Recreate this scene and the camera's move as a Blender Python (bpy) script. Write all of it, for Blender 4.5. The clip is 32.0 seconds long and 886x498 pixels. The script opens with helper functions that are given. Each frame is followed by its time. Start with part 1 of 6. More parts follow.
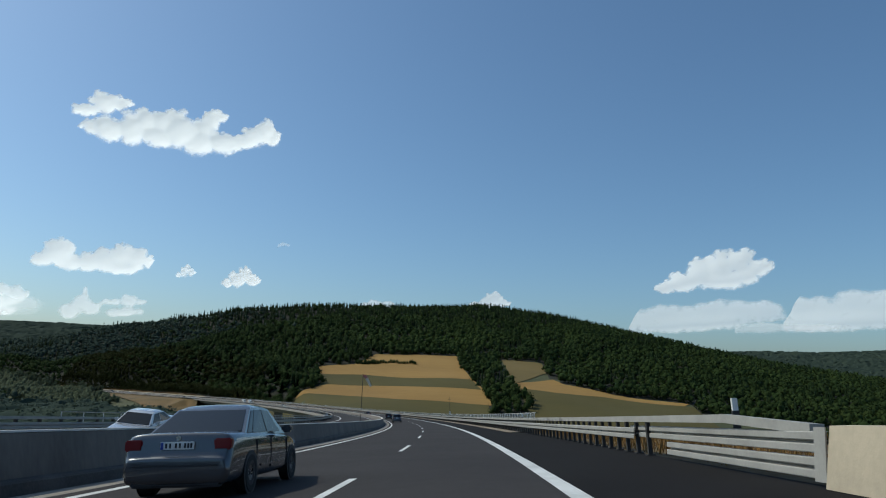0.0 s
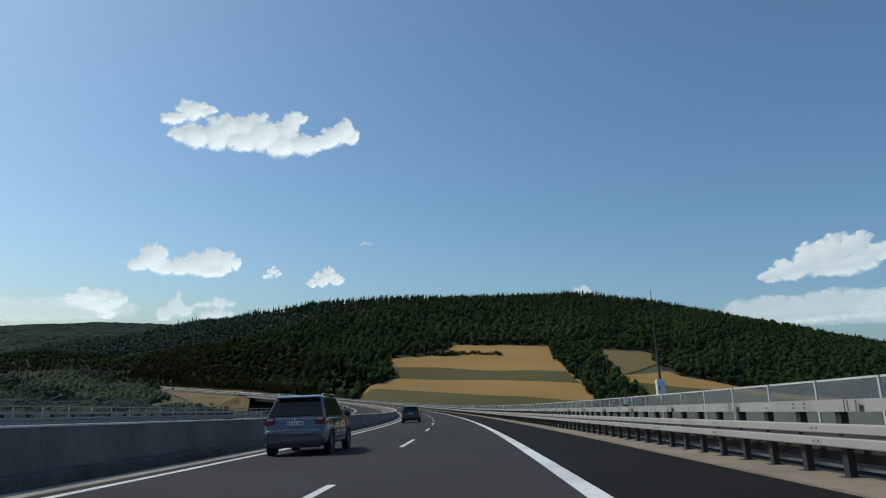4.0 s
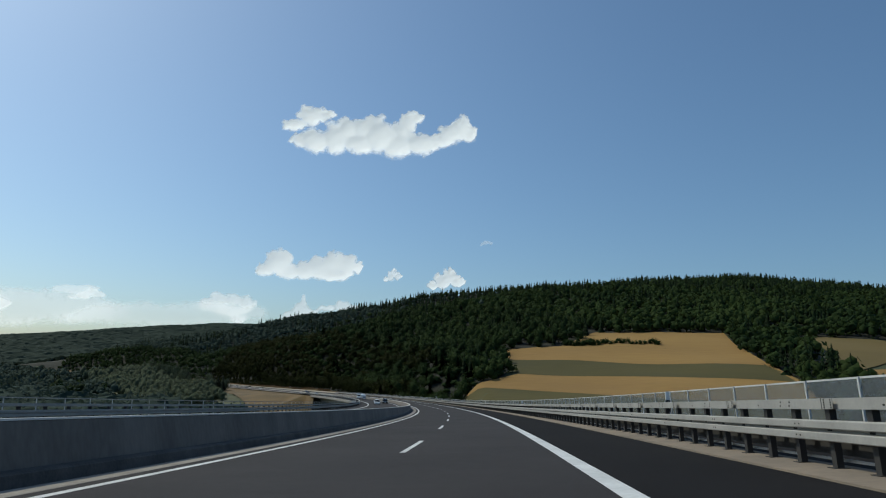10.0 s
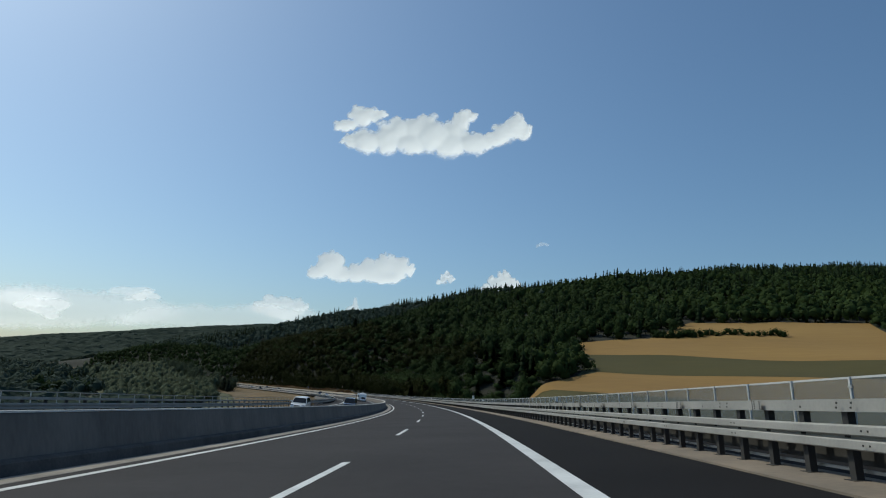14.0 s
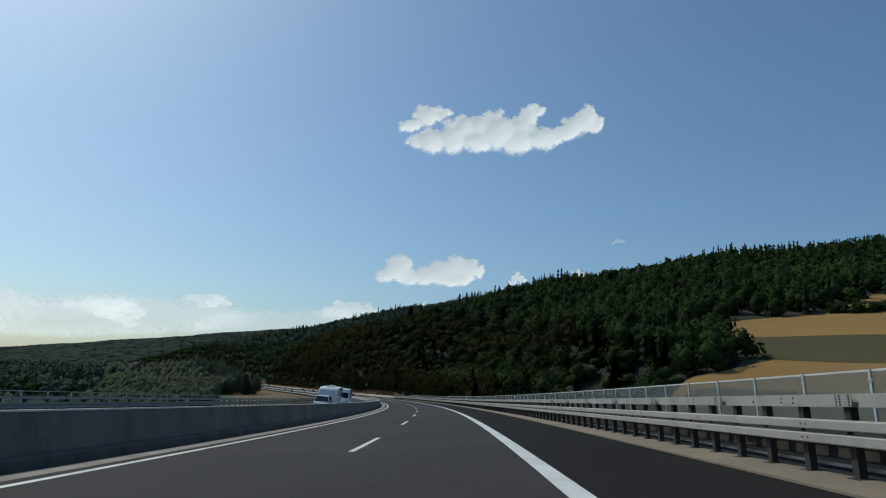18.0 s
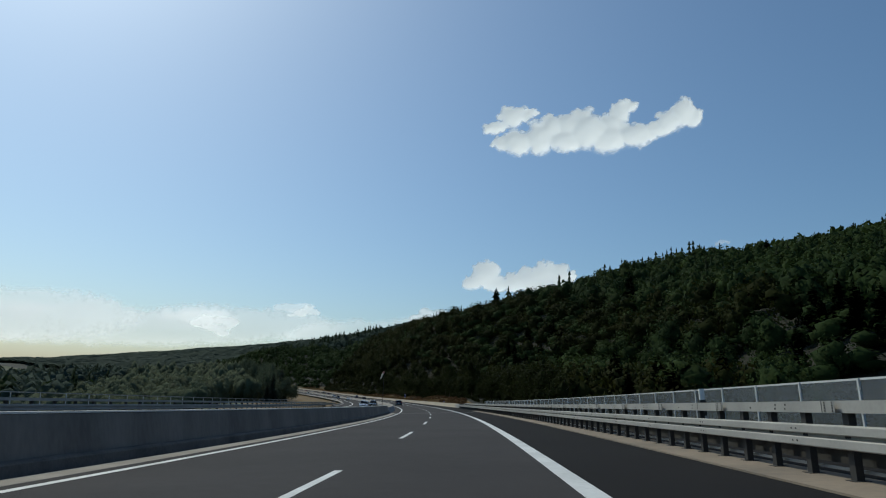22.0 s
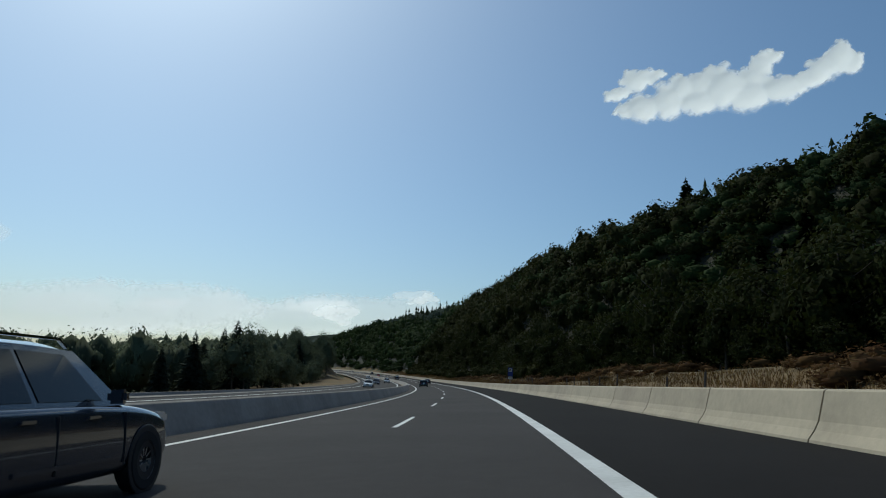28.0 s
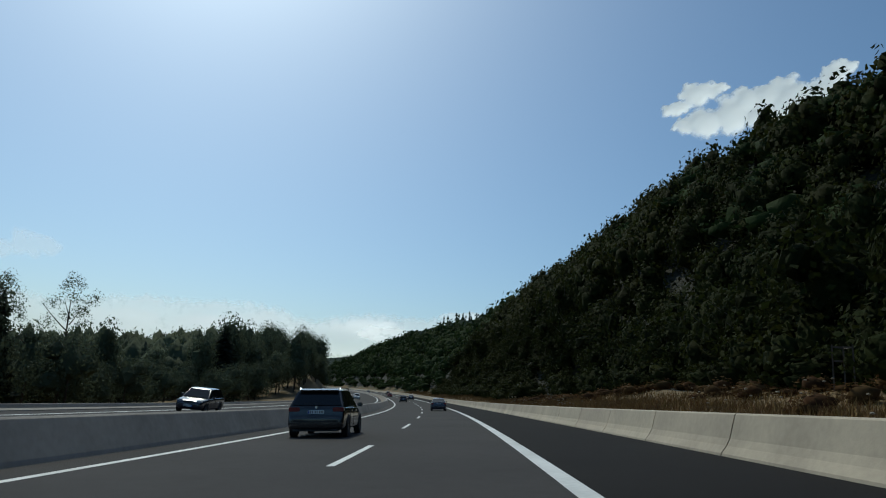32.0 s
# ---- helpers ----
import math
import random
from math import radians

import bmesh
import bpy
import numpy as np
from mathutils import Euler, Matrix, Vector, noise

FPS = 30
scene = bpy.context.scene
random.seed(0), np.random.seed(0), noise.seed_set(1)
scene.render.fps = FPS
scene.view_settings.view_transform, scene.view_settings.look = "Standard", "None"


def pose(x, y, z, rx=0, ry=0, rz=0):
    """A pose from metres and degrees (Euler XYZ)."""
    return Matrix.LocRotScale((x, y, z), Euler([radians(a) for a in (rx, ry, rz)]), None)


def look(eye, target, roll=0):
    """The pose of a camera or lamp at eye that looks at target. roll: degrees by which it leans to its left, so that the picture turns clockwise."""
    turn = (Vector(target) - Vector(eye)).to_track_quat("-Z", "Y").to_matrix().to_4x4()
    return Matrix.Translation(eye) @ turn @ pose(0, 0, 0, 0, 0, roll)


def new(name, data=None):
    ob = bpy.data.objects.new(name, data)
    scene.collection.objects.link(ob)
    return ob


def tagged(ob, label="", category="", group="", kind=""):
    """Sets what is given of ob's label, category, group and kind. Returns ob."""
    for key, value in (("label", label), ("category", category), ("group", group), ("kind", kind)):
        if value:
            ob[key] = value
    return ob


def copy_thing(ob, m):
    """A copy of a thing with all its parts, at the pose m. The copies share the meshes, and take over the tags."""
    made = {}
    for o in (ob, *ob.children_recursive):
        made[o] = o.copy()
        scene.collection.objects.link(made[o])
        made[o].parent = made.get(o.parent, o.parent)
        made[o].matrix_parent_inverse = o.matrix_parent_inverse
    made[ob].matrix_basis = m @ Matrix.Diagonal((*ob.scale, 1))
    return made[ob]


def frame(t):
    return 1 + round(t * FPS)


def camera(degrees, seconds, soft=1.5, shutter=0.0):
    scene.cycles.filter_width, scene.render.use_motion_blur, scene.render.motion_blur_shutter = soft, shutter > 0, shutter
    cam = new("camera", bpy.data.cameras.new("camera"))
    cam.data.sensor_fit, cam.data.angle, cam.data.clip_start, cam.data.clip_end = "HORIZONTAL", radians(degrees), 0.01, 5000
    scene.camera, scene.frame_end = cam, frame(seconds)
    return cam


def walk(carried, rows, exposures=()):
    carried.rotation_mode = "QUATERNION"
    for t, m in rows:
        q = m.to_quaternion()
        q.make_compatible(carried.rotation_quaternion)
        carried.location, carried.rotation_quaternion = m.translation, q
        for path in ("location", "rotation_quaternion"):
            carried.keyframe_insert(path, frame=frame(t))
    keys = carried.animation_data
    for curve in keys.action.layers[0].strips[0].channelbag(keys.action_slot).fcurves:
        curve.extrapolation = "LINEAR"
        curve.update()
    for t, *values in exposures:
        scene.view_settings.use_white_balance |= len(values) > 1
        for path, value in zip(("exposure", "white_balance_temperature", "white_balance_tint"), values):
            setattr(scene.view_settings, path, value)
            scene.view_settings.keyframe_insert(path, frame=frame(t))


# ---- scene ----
cam = camera(66.68, 32.0, soft=1.1)
PATH = [  # seconds, place, heading to the left, pitch up, roll
    (0.0, -1.66, 6.99, 0.48, 2.97, 10.42, 2.06),
    (0.5, -1.90, 22.09, -0.53, 5.32, 10.84, 1.82),
    (1.0, -2.37, 37.18, -1.53, 5.37, 12.00, 2.09),
    (1.5, -3.06, 52.27, -2.52, 5.54, 11.32, 1.73),
    (2.0, -3.97, 67.34, -3.49, 6.82, 10.97, 1.52),
    (2.5, -5.14, 84.15, -4.55, 6.78, 10.80, 1.34),
    (3.0, -6.57, 100.94, -5.60, 8.59, 10.93, 1.49),
    (3.5, -8.25, 117.71, -6.64, 8.56, 9.83, 1.40),
    (4.0, -10.17, 134.45, -7.66, 10.17, 10.15, 1.50),
    (4.5, -12.41, 151.15, -8.66, 11.29, 11.66, 1.67),
    (6.5, -23.56, 217.63, -12.52, 14.70, 10.22, 1.69),
    (7.0, -26.93, 234.14, -13.45, 16.05, 10.05, 1.51),
    (7.5, -30.50, 250.62, -14.36, 16.32, 9.98, 1.61),
    (8.0, -34.30, 267.03, -15.25, 17.19, 10.38, 1.75),
    (8.5, -38.33, 283.40, -16.13, 17.43, 10.30, 1.83),
    (9.0, -42.59, 299.70, -17.00, 18.99, 10.46, 1.70),
    (9.5, -47.02, 315.96, -17.84, 19.38, 10.25, 1.80),
    (10.0, -51.69, 332.15, -18.66, 20.80, 10.36, 1.87),
    (10.5, -56.60, 348.27, -19.47, 20.83, 10.21, 1.93),
    (11.0, -61.74, 364.32, -20.26, 20.99, 9.86, 1.88),
    (11.5, -67.05, 380.31, -21.03, 22.28, 10.59, 1.82),
    (12.0, -72.60, 396.22, -21.78, 23.21, 10.60, 1.97),
    (12.5, -78.38, 412.05, -22.51, 23.33, 11.94, 2.47),
    (13.0, -84.40, 427.79, -23.23, 24.38, 10.87, 2.53),
    (13.5, -90.63, 443.45, -23.93, 25.52, 10.85, 2.46),
    (14.0, -97.09, 459.02, -24.61, 25.52, 10.74, 2.60),
    (14.5, -103.77, 474.49, -25.27, 26.65, 11.07, 2.50),
    (16.5, -132.75, 535.35, -27.74, 29.34, 11.25, 2.77),
    (17.0, -140.51, 550.31, -28.31, 30.08, 11.34, 2.69),
    (17.5, -148.50, 565.15, -28.86, 30.98, 10.82, 2.42),
    (18.0, -156.68, 579.88, -29.39, 31.55, 10.95, 2.31),
    (18.5, -165.07, 594.50, -29.92, 32.85, 11.06, 2.25),
    (19.0, -173.66, 609.01, -30.43, 34.41, 11.47, 2.27),
    (19.5, -182.54, 623.34, -30.94, 35.23, 11.31, 2.01),
    (20.0, -191.61, 637.55, -31.44, 36.11, 11.37, 2.23),
    (20.5, -200.87, 651.63, -31.93, 36.40, 11.17, 2.53),
    (21.0, -210.32, 665.58, -32.41, 37.38, 11.21, 2.48),
    (21.5, -219.96, 679.40, -32.88, 38.81, 11.66, 2.82),
    (22.0, -229.80, 693.09, -33.34, 39.18, 11.54, 2.65),
    (22.5, -239.79, 706.66, -33.78, 39.88, 11.54, 2.54),
    (23.0, -249.97, 720.10, -34.22, 39.74, 10.33, 2.58),
    (23.5, -260.33, 733.39, -34.64, 40.39, 10.53, 2.56),
    (24.0, -270.87, 746.55, -35.06, 40.86, 10.09, 2.21),
    (24.5, -281.60, 759.55, -35.46, 41.69, 9.56, 2.19),
    (25.0, -292.50, 772.41, -35.86, 43.77, 10.68, 2.03),
    (25.5, -303.67, 785.03, -36.25, 45.05, 9.56, 2.52),
    (27.5, -349.89, 834.12, -37.71, 48.43, 10.39, 2.43),
    (28.0, -361.88, 845.96, -38.04, 49.56, 10.23, 2.12),
    (28.5, -373.71, 857.35, -38.36, 50.15, 9.89, 2.25),
    (29.0, -385.69, 868.59, -38.66, 51.43, 10.90, 1.91),
    (29.5, -397.83, 879.66, -38.95, 51.68, 10.92, 2.37),
    (30.0, -410.12, 890.57, -39.23, 53.04, 11.72, 2.66),
    (30.5, -422.49, 901.38, -39.49, 53.13, 12.37, 3.31),
    (31.0, -435.00, 912.03, -39.73, 52.59, 10.59, 2.95),
    (31.5, -447.64, 922.52, -39.97, 53.25, 11.35, 3.22),
    (32.0, -460.41, 932.85, -40.19, 53.92, 12.11, 3.50),
]


def camera_pose(x, y, z, yaw, pitch, roll):
    a, b = radians(yaw), radians(pitch)
    return look((x, y, z), (x - math.sin(a) * math.cos(b), y + math.cos(a) * math.cos(b), z + math.sin(b)), roll)


walk(cam, [(t, camera_pose(*row)) for t, *row in PATH],
     exposures=[(0, 0.03, 6330, -4), (9, -0.1, 6400, -4), (19, -0.25, 6330, -5), (25, -0.28, 6300, -6), (28, -0.34, 6220, -7), (32, -0.34, 6150, -8)])

# ---- daylight ----
SUN_AZ, SUN_EL = 78.0, 48.0  # degrees to the left of +y, and above the horizon
world = bpy.data.worlds.new("sky")
scene.world = world
world.use_nodes = True
wn = world.node_tree.nodes
sky = wn.new("ShaderNodeTexSky")
sky.sky_type = "NISHITA"
sky.sun_disc = False
sky.sun_elevation, sky.sun_rotation = radians(SUN_EL), radians(-SUN_AZ)
sky.air_density, sky.dust_density, sky.ozone_density, sky.altitude = 1.0, 2.1, 6.5, 300
wn["Background"].inputs["Strength"].default_value = 0.115
world.node_tree.links.new(sky.outputs[0], wn["Background"].inputs[0])
sun = new("sun", bpy.data.lights.new("sun", "SUN"))
sun.data.energy, sun.data.angle, sun.data.color = 2.6, radians(0.53), (1.0, 0.90, 0.80)
az, el = radians(SUN_AZ), radians(SUN_EL)
sun.matrix_world = look((0, 0, 0), (math.sin(az) * math.cos(el), -math.cos(az) * math.cos(el), -math.sin(el)))

# ---- materials ----


def material(name, colour, rough=0.8, metal=0.0, second=None, scale=1.0, bump=0.0, bump_scale=None, detail=4.0, random_value=0.0, spec=0.5, island=False, coords="Object", stretch=None):
    """A principled surface whose colour wanders between two tones at two scales, with fine relief."""
    m = bpy.data.materials.new(name)
    m.use_nodes = True
    nt = m.node_tree
    n, links = nt.nodes, nt.links
    b = n["Principled BSDF"]
    b.inputs["Roughness"].default_value = rough
    b.inputs["Metallic"].default_value = metal
    b.inputs["Specular IOR Level"].default_value = spec
    b.inputs["Base Color"].default_value = (*colour, 1)
    tc = n.new("ShaderNodeTexCoord")
    src = tc.outputs[coords]
    if stretch:
        mp = n.new("ShaderNodeMapping")
        mp.inputs["Scale"].default_value = stretch
        links.new(src, mp.inputs[0])
        src = mp.outputs[0]
    col = None
    if second:
        big, small = n.new("ShaderNodeTexNoise"), n.new("ShaderNodeTexNoise")
        big.inputs["Scale"].default_value, big.inputs["Detail"].default_value = scale, detail
        small.inputs["Scale"].default_value, small.inputs["Detail"].default_value = scale * 14, 3
        for t in (big, small):
            links.new(src, t.inputs["Vector"])
        add = n.new("ShaderNodeMath")
        add.operation = "MULTIPLY_ADD"
        add.inputs[1].default_value = 0.45
        links.new(small.outputs["Fac"], add.inputs[0])
        links.new(big.outputs["Fac"], add.inputs[2])
        ramp = n.new("ShaderNodeMapRange")
        ramp.inputs[1].default_value, ramp.inputs[2].default_value = 0.52, 0.95
        links.new(add.outputs[0], ramp.inputs[0])
        mix = n.new("ShaderNodeMix")
        mix.data_type = "RGBA"
        mix.inputs[6].default_value, mix.inputs[7].default_value = (*colour, 1), (*second, 1)
        links.new(ramp.outputs[0], mix.inputs[0])
        col = mix.outputs[2]
    if random_value:
        hsv = n.new("ShaderNodeHueSaturation")
        if col:
            links.new(col, hsv.inputs["Color"])
        else:
            hsv.inputs["Color"].default_value = (*colour, 1)
        if island:
            rnd = n.new("ShaderNodeNewGeometry").outputs["Random Per Island"]
        else:
            rnd = n.new("ShaderNodeObjectInfo").outputs["Random"]
        mr = n.new("ShaderNodeMapRange")
        mr.inputs[3].default_value, mr.inputs[4].default_value = 1 - random_value, 1 + random_value
        links.new(rnd, mr.inputs[0])
        links.new(mr.outputs[0], hsv.inputs["Value"])
        hue = n.new("ShaderNodeMapRange")
        hue.inputs[3].default_value, hue.inputs[4].default_value = 0.5 - random_value * 0.06, 0.5 + random_value * 0.04
        links.new(rnd, hue.inputs[0])
        links.new(hue.outputs[0], hsv.inputs["Hue"])
        col = hsv.outputs[0]
    if col:
        links.new(col, b.inputs["Base Color"])
    if bump:
        bn, bt = n.new("ShaderNodeBump"), n.new("ShaderNodeTexNoise")
        bt.inputs["Scale"].default_value, bt.inputs["Detail"].default_value = bump_scale or scale * 8, 5
        bn.inputs["Strength"].default_value, bn.inputs["Distance"].default_value = 1.0, bump
        links.new(src, bt.inputs["Vector"])
        links.new(bt.outputs["Fac"], bn.inputs["Height"])
        links.new(bn.outputs[0], b.inputs["Normal"])
    return m


M = dict(
    asphalt=material("asphalt", (0.031, 0.0275, 0.0275), 0.92, spec=0.2, second=(0.044, 0.0395, 0.039), scale=0.22, bump=0.004, bump_scale=60),
    asphalt_dark=material("new_asphalt", (0.0115, 0.0103, 0.0103), 0.95, spec=0.10, second=(0.0165, 0.015, 0.015), scale=0.3, bump=0.004, bump_scale=60),
    paint=material("road_paint", (0.72, 0.72, 0.70), 0.6, second=(0.50, 0.50, 0.48), scale=0.8, bump=0.001, bump_scale=50),
    concrete=material("concrete", (0.255, 0.20, 0.145), 0.9, second=(0.16, 0.13, 0.098), scale=0.5, bump=0.003, bump_scale=25),
    pale_concrete=material("pale_concrete", (0.47, 0.395, 0.29), 0.85, second=(0.34, 0.285, 0.21), scale=0.45, bump=0.003, bump_scale=25, random_value=0.07),
    grey_concrete=material("weathered_concrete", (0.33, 0.298, 0.262), 0.88, second=(0.21, 0.19, 0.17), scale=0.35, bump=0.0012, bump_scale=25),
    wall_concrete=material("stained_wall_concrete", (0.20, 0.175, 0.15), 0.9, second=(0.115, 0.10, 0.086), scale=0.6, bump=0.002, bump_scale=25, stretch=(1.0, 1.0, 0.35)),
    foot_concrete=material("grimy_foot_concrete", (0.12, 0.105, 0.092), 0.92, second=(0.055, 0.05, 0.045), scale=1.1, bump=0.004, bump_scale=18),
    gutter=material("gutter_concrete", (0.33, 0.295, 0.25), 0.9, second=(0.21, 0.185, 0.155), scale=0.8, bump=0.003, bump_scale=25),
    # wall top paler than the wall: sunlight on it is put into the colour
    sunlit_top=material("sunlit_top_concrete", (0.72, 0.69, 0.64), 0.85, second=(0.58, 0.55, 0.50), scale=0.7),
    zinc=material("galvanised_steel", (0.41, 0.39, 0.355), 0.58, 0.12, second=(0.31, 0.295, 0.27), scale=1.2, bump=0.001, bump_scale=12),
    pale_zinc=material("bright_galvanised_steel", (0.66, 0.65, 0.63), 0.5, 0.1, second=(0.52, 0.51, 0.49), scale=1.2),
    dark_steel=material("rusted_dark_steel", (0.03, 0.029, 0.028), 0.75, 0.2, second=(0.05, 0.045, 0.04), scale=2.0),
    rubber=material("rubber", (0.018, 0.018, 0.018), 0.85),
    dry_scrub=material("dry_scrub", (0.075, 0.047, 0.022), 0.9, second=(0.120, 0.066, 0.028), scale=0.3, random_value=0.25, island=True, spec=0.04),
    dry_grass=material("dry_grass", (0.165, 0.098, 0.032), 0.95, second=(0.085, 0.06, 0.02), scale=0.05, bump=0.15, bump_scale=1.2),
    meadow=material("meadow", (0.045, 0.055, 0.02), 0.95, second=(0.075, 0.075, 0.03), scale=0.02, bump=0.2, bump_scale=0.8),
    wheat=material("ripe_wheat", (0.30, 0.178, 0.046), 0.95, second=(0.235, 0.134, 0.034), scale=0.02, bump=0.1, bump_scale=0.9, stretch=(0.25, 1.0, 1.0)),
    stubble=material("olive_stubble", (0.155, 0.108, 0.030), 0.95, second=(0.115, 0.085, 0.024), scale=0.02, bump=0.1, bump_scale=0.9, stretch=(0.25, 1.0, 1.0)),
    crop=material("green_crop", (0.080, 0.064, 0.0105), 0.95, second=(0.056, 0.048, 0.008), scale=0.015, bump=0.1, bump_scale=0.9, stretch=(0.25, 1.0, 1.0)),
    # kept near black to hold the shade under the crowns
    shaded_forest_floor=material("shaded_forest_floor", (0.0095, 0.0115, 0.0055), 0.95, second=(0.017, 0.017, 0.008), scale=0.05, bump=0.4, bump_scale=0.5),
    leaves=material("broadleaf_foliage", (0.019, 0.034, 0.0115), 0.8, second=(0.043, 0.065, 0.0195), scale=0.009, random_value=0.14, island=True, bump=0.3, bump_scale=0.9, spec=0.04),
    # leaves and needles beyond the far carriageway: lightened to hold a veil of haze
    bank_leaves=material("haze_lifted_bank_foliage", (0.078, 0.094, 0.058), 0.8, second=(0.10, 0.12, 0.07), scale=0.06, random_value=0.2, island=True, spec=0.04),
    bank_needles=material("haze_lifted_bank_needles", (0.045, 0.055, 0.040), 0.8, second=(0.060, 0.074, 0.052), scale=0.05, random_value=0.2, island=True, spec=0.04),
    # base colour lowered in place of the shade leaves cast on each other
    slope_leaves=material("shade_darkened_slope_foliage", (0.016, 0.023, 0.0065), 0.8, second=(0.030, 0.033, 0.0085), scale=0.045, random_value=0.25, island=True, bump=0.3, bump_scale=0.9, spec=0.04),
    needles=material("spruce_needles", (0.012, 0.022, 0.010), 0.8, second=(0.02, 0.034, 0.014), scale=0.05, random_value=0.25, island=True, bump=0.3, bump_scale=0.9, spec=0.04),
    # paler, bluish leaf colour: distance haze is tinted into it
    hazed_far_leaves=material("haze_tinted_far_woods", (0.040, 0.058, 0.046), 0.85, second=(0.056, 0.076, 0.056), scale=0.012, random_value=0.15, island=True, spec=0.04),
    bark=material("bark", (0.10, 0.075, 0.05), 0.9, second=(0.05, 0.04, 0.03), scale=2.0, bump=0.02, bump_scale=9),
    cloud=material("cloud", (0.92, 0.92, 0.93), 1.0, spec=0.0),
)



def let_light_through(m, share):
    """Leaves pass part of the light that falls on their far side."""
    n, links = m.node_tree.nodes, m.node_tree.links
    b, out = n["Principled BSDF"], n["Material Output"]
    thin, mix = n.new("ShaderNodeBsdfTranslucent"), n.new("ShaderNodeMixShader")
    mix.inputs[0].default_value = share
    links.new(b.inputs["Base Color"].links[0].from_socket, thin.inputs[0])
    links.new(b.outputs[0], mix.inputs[1])
    links.new(thin.outputs[0], mix.inputs[2])
    links.new(mix.outputs[0], out.inputs[0])


for key, share in (("leaves", 0.25), ("slope_leaves", 0.3), ("needles", 0.2), ("hazed_far_leaves", 0.2), ("bank_needles", 0.3), ("bank_leaves", 0.3), ("dry_scrub", 0.3)):
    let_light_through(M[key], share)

# ---- the motorway's line ----
CURVE_S = np.array([-60, 0, 200, 400, 600, 800, 1000, 1150, 1300, 1500, 1800.0])
CURVE_K = np.array([0.9798, 0.9798, 0.7843, 0.8492, 0.8422, 0.8301, 0.7909, 0.7506, 0.4703, 0.4703, 0.4703]) * 1e-3
GRADE_S = np.array([0, 300, 600, 900, 1100, 1300, 1500, 1800.0])
GRADE = np.array([-6.761, -5.082, -3.179, -2.139, -1.23, 0.319, 0.246, 0.212]) * 0.01
BANK = 0.06205
SG = np.arange(-400, 2401, 2.0)
_k = np.interp(SG, CURVE_S, CURVE_K)
PSI = np.cumsum((_k + np.r_[_k[0], _k[:-1]]))
PSI -= np.interp(0, SG, PSI)
RX, RY = np.cumsum(-np.sin(PSI) * 2), np.cumsum(np.cos(PSI) * 2)
RZ = np.cumsum(np.interp(SG, GRADE_S, GRADE) * 2)
RX, RY, RZ = RX - np.interp(0, SG, RX), RY - np.interp(0, SG, RY), RZ - np.interp(0, SG, RZ)
BRIDGE_START, BRIDGE_END = 60.0, 848.0
LINE_LEFT = -7.92


def road_at(s, n, h=0.0):
    """A place s metres along the motorway, n metres to the right of the edge line, h above the surface."""
    a = np.interp(s, SG, PSI)
    return np.stack([np.interp(s, SG, RX) + n * np.cos(a), np.interp(s, SG, RY) + n * np.sin(a), np.interp(s, SG, RZ) + BANK * np.asarray(n) + h], -1)


def road_pose(s, n, h=0.0, turn=0.0):
    """The pose of something that stands on the road and looks along it."""
    x, y, z = road_at(s, n, h)
    g = math.atan(float(np.interp(s, GRADE_S, GRADE)))
    return pose(x, y, z, 0, 0, math.degrees(np.interp(s, SG, PSI))) @ pose(0, 0, 0, math.degrees(g), -math.degrees(math.atan(BANK)), turn)


def near_road(x, y):
    """s and n of places in plan."""
    x, y = np.ravel(x).astype(float), np.ravel(y).astype(float)
    cx, cy, ca, cs = RX[::5], RY[::5], PSI[::5], SG[::5]
    s, n = np.empty_like(x), np.empty_like(x)
    for i in range(0, len(x), 20000):
        q = slice(i, i + 20000)
        j = ((x[q, None] - cx) ** 2 + (y[q, None] - cy) ** 2).argmin(1)
        dx, dy = x[q] - cx[j], y[q] - cy[j]
        s[q] = cs[j] - dx * np.sin(ca[j]) + dy * np.cos(ca[j])
        n[q] = dx * np.cos(ca[j]) + dy * np.sin(ca[j])
    return s, n


def mesh_object(name, verts, faces, mat, parent=None, label="", category="", kind="", group="", smooth=False):
    me = bpy.data.meshes.new(name)
    me.from_pydata([tuple(v) for v in verts] if not isinstance(verts, np.ndarray) else verts.tolist(), [], faces if isinstance(faces, list) else faces.tolist())
    if mat:
        me.materials.append(mat)
    if smooth:
        me.shade_smooth()
    ob = new(name, me)
    ob.parent = parent
    return tagged(ob, label, category, group, kind)


def sweep(name, profile, s0, s1, mat, step=6.0, closed=False, smooth=False, **tags):
    """A profile of (n, h) drawn along the motorway from s0 to s1."""
    count = max(2, int(abs(s1 - s0) / step) + 1)
    ss = np.linspace(s0, s1, count)
    rows = [road_at(ss, n, h) for n, h in profile]
    k = len(profile)
    verts = np.stack(rows, 1).reshape(-1, 3)
    faces = []
    for i in range(count - 1):
        for j in range(k if closed else k - 1):
            a, b = i * k + j, i * k + (j + 1) % k
            faces.append((a, b, b + k, a + k))
    if closed:
        faces.append(tuple(range(k))[::-1])
        faces.append(tuple((count - 1) * k + j for j in range(k)))
    return mesh_object(name, verts, faces, mat, smooth=smooth, **tags)


def wave(x, y, size, seed=0.0):
    """Cheap rolling noise for land forms, about -1 to 1."""
    x, y = x / size, y / size
    return (np.sin(x * 1.3 + seed) * np.cos(y * 1.7 - seed * 2) + 0.6 * np.sin(x * 2.9 - y * 2.1 + seed * 3) + 0.35 * np.cos(x * 5.3 + y * 4.7 + seed)) / 1.95


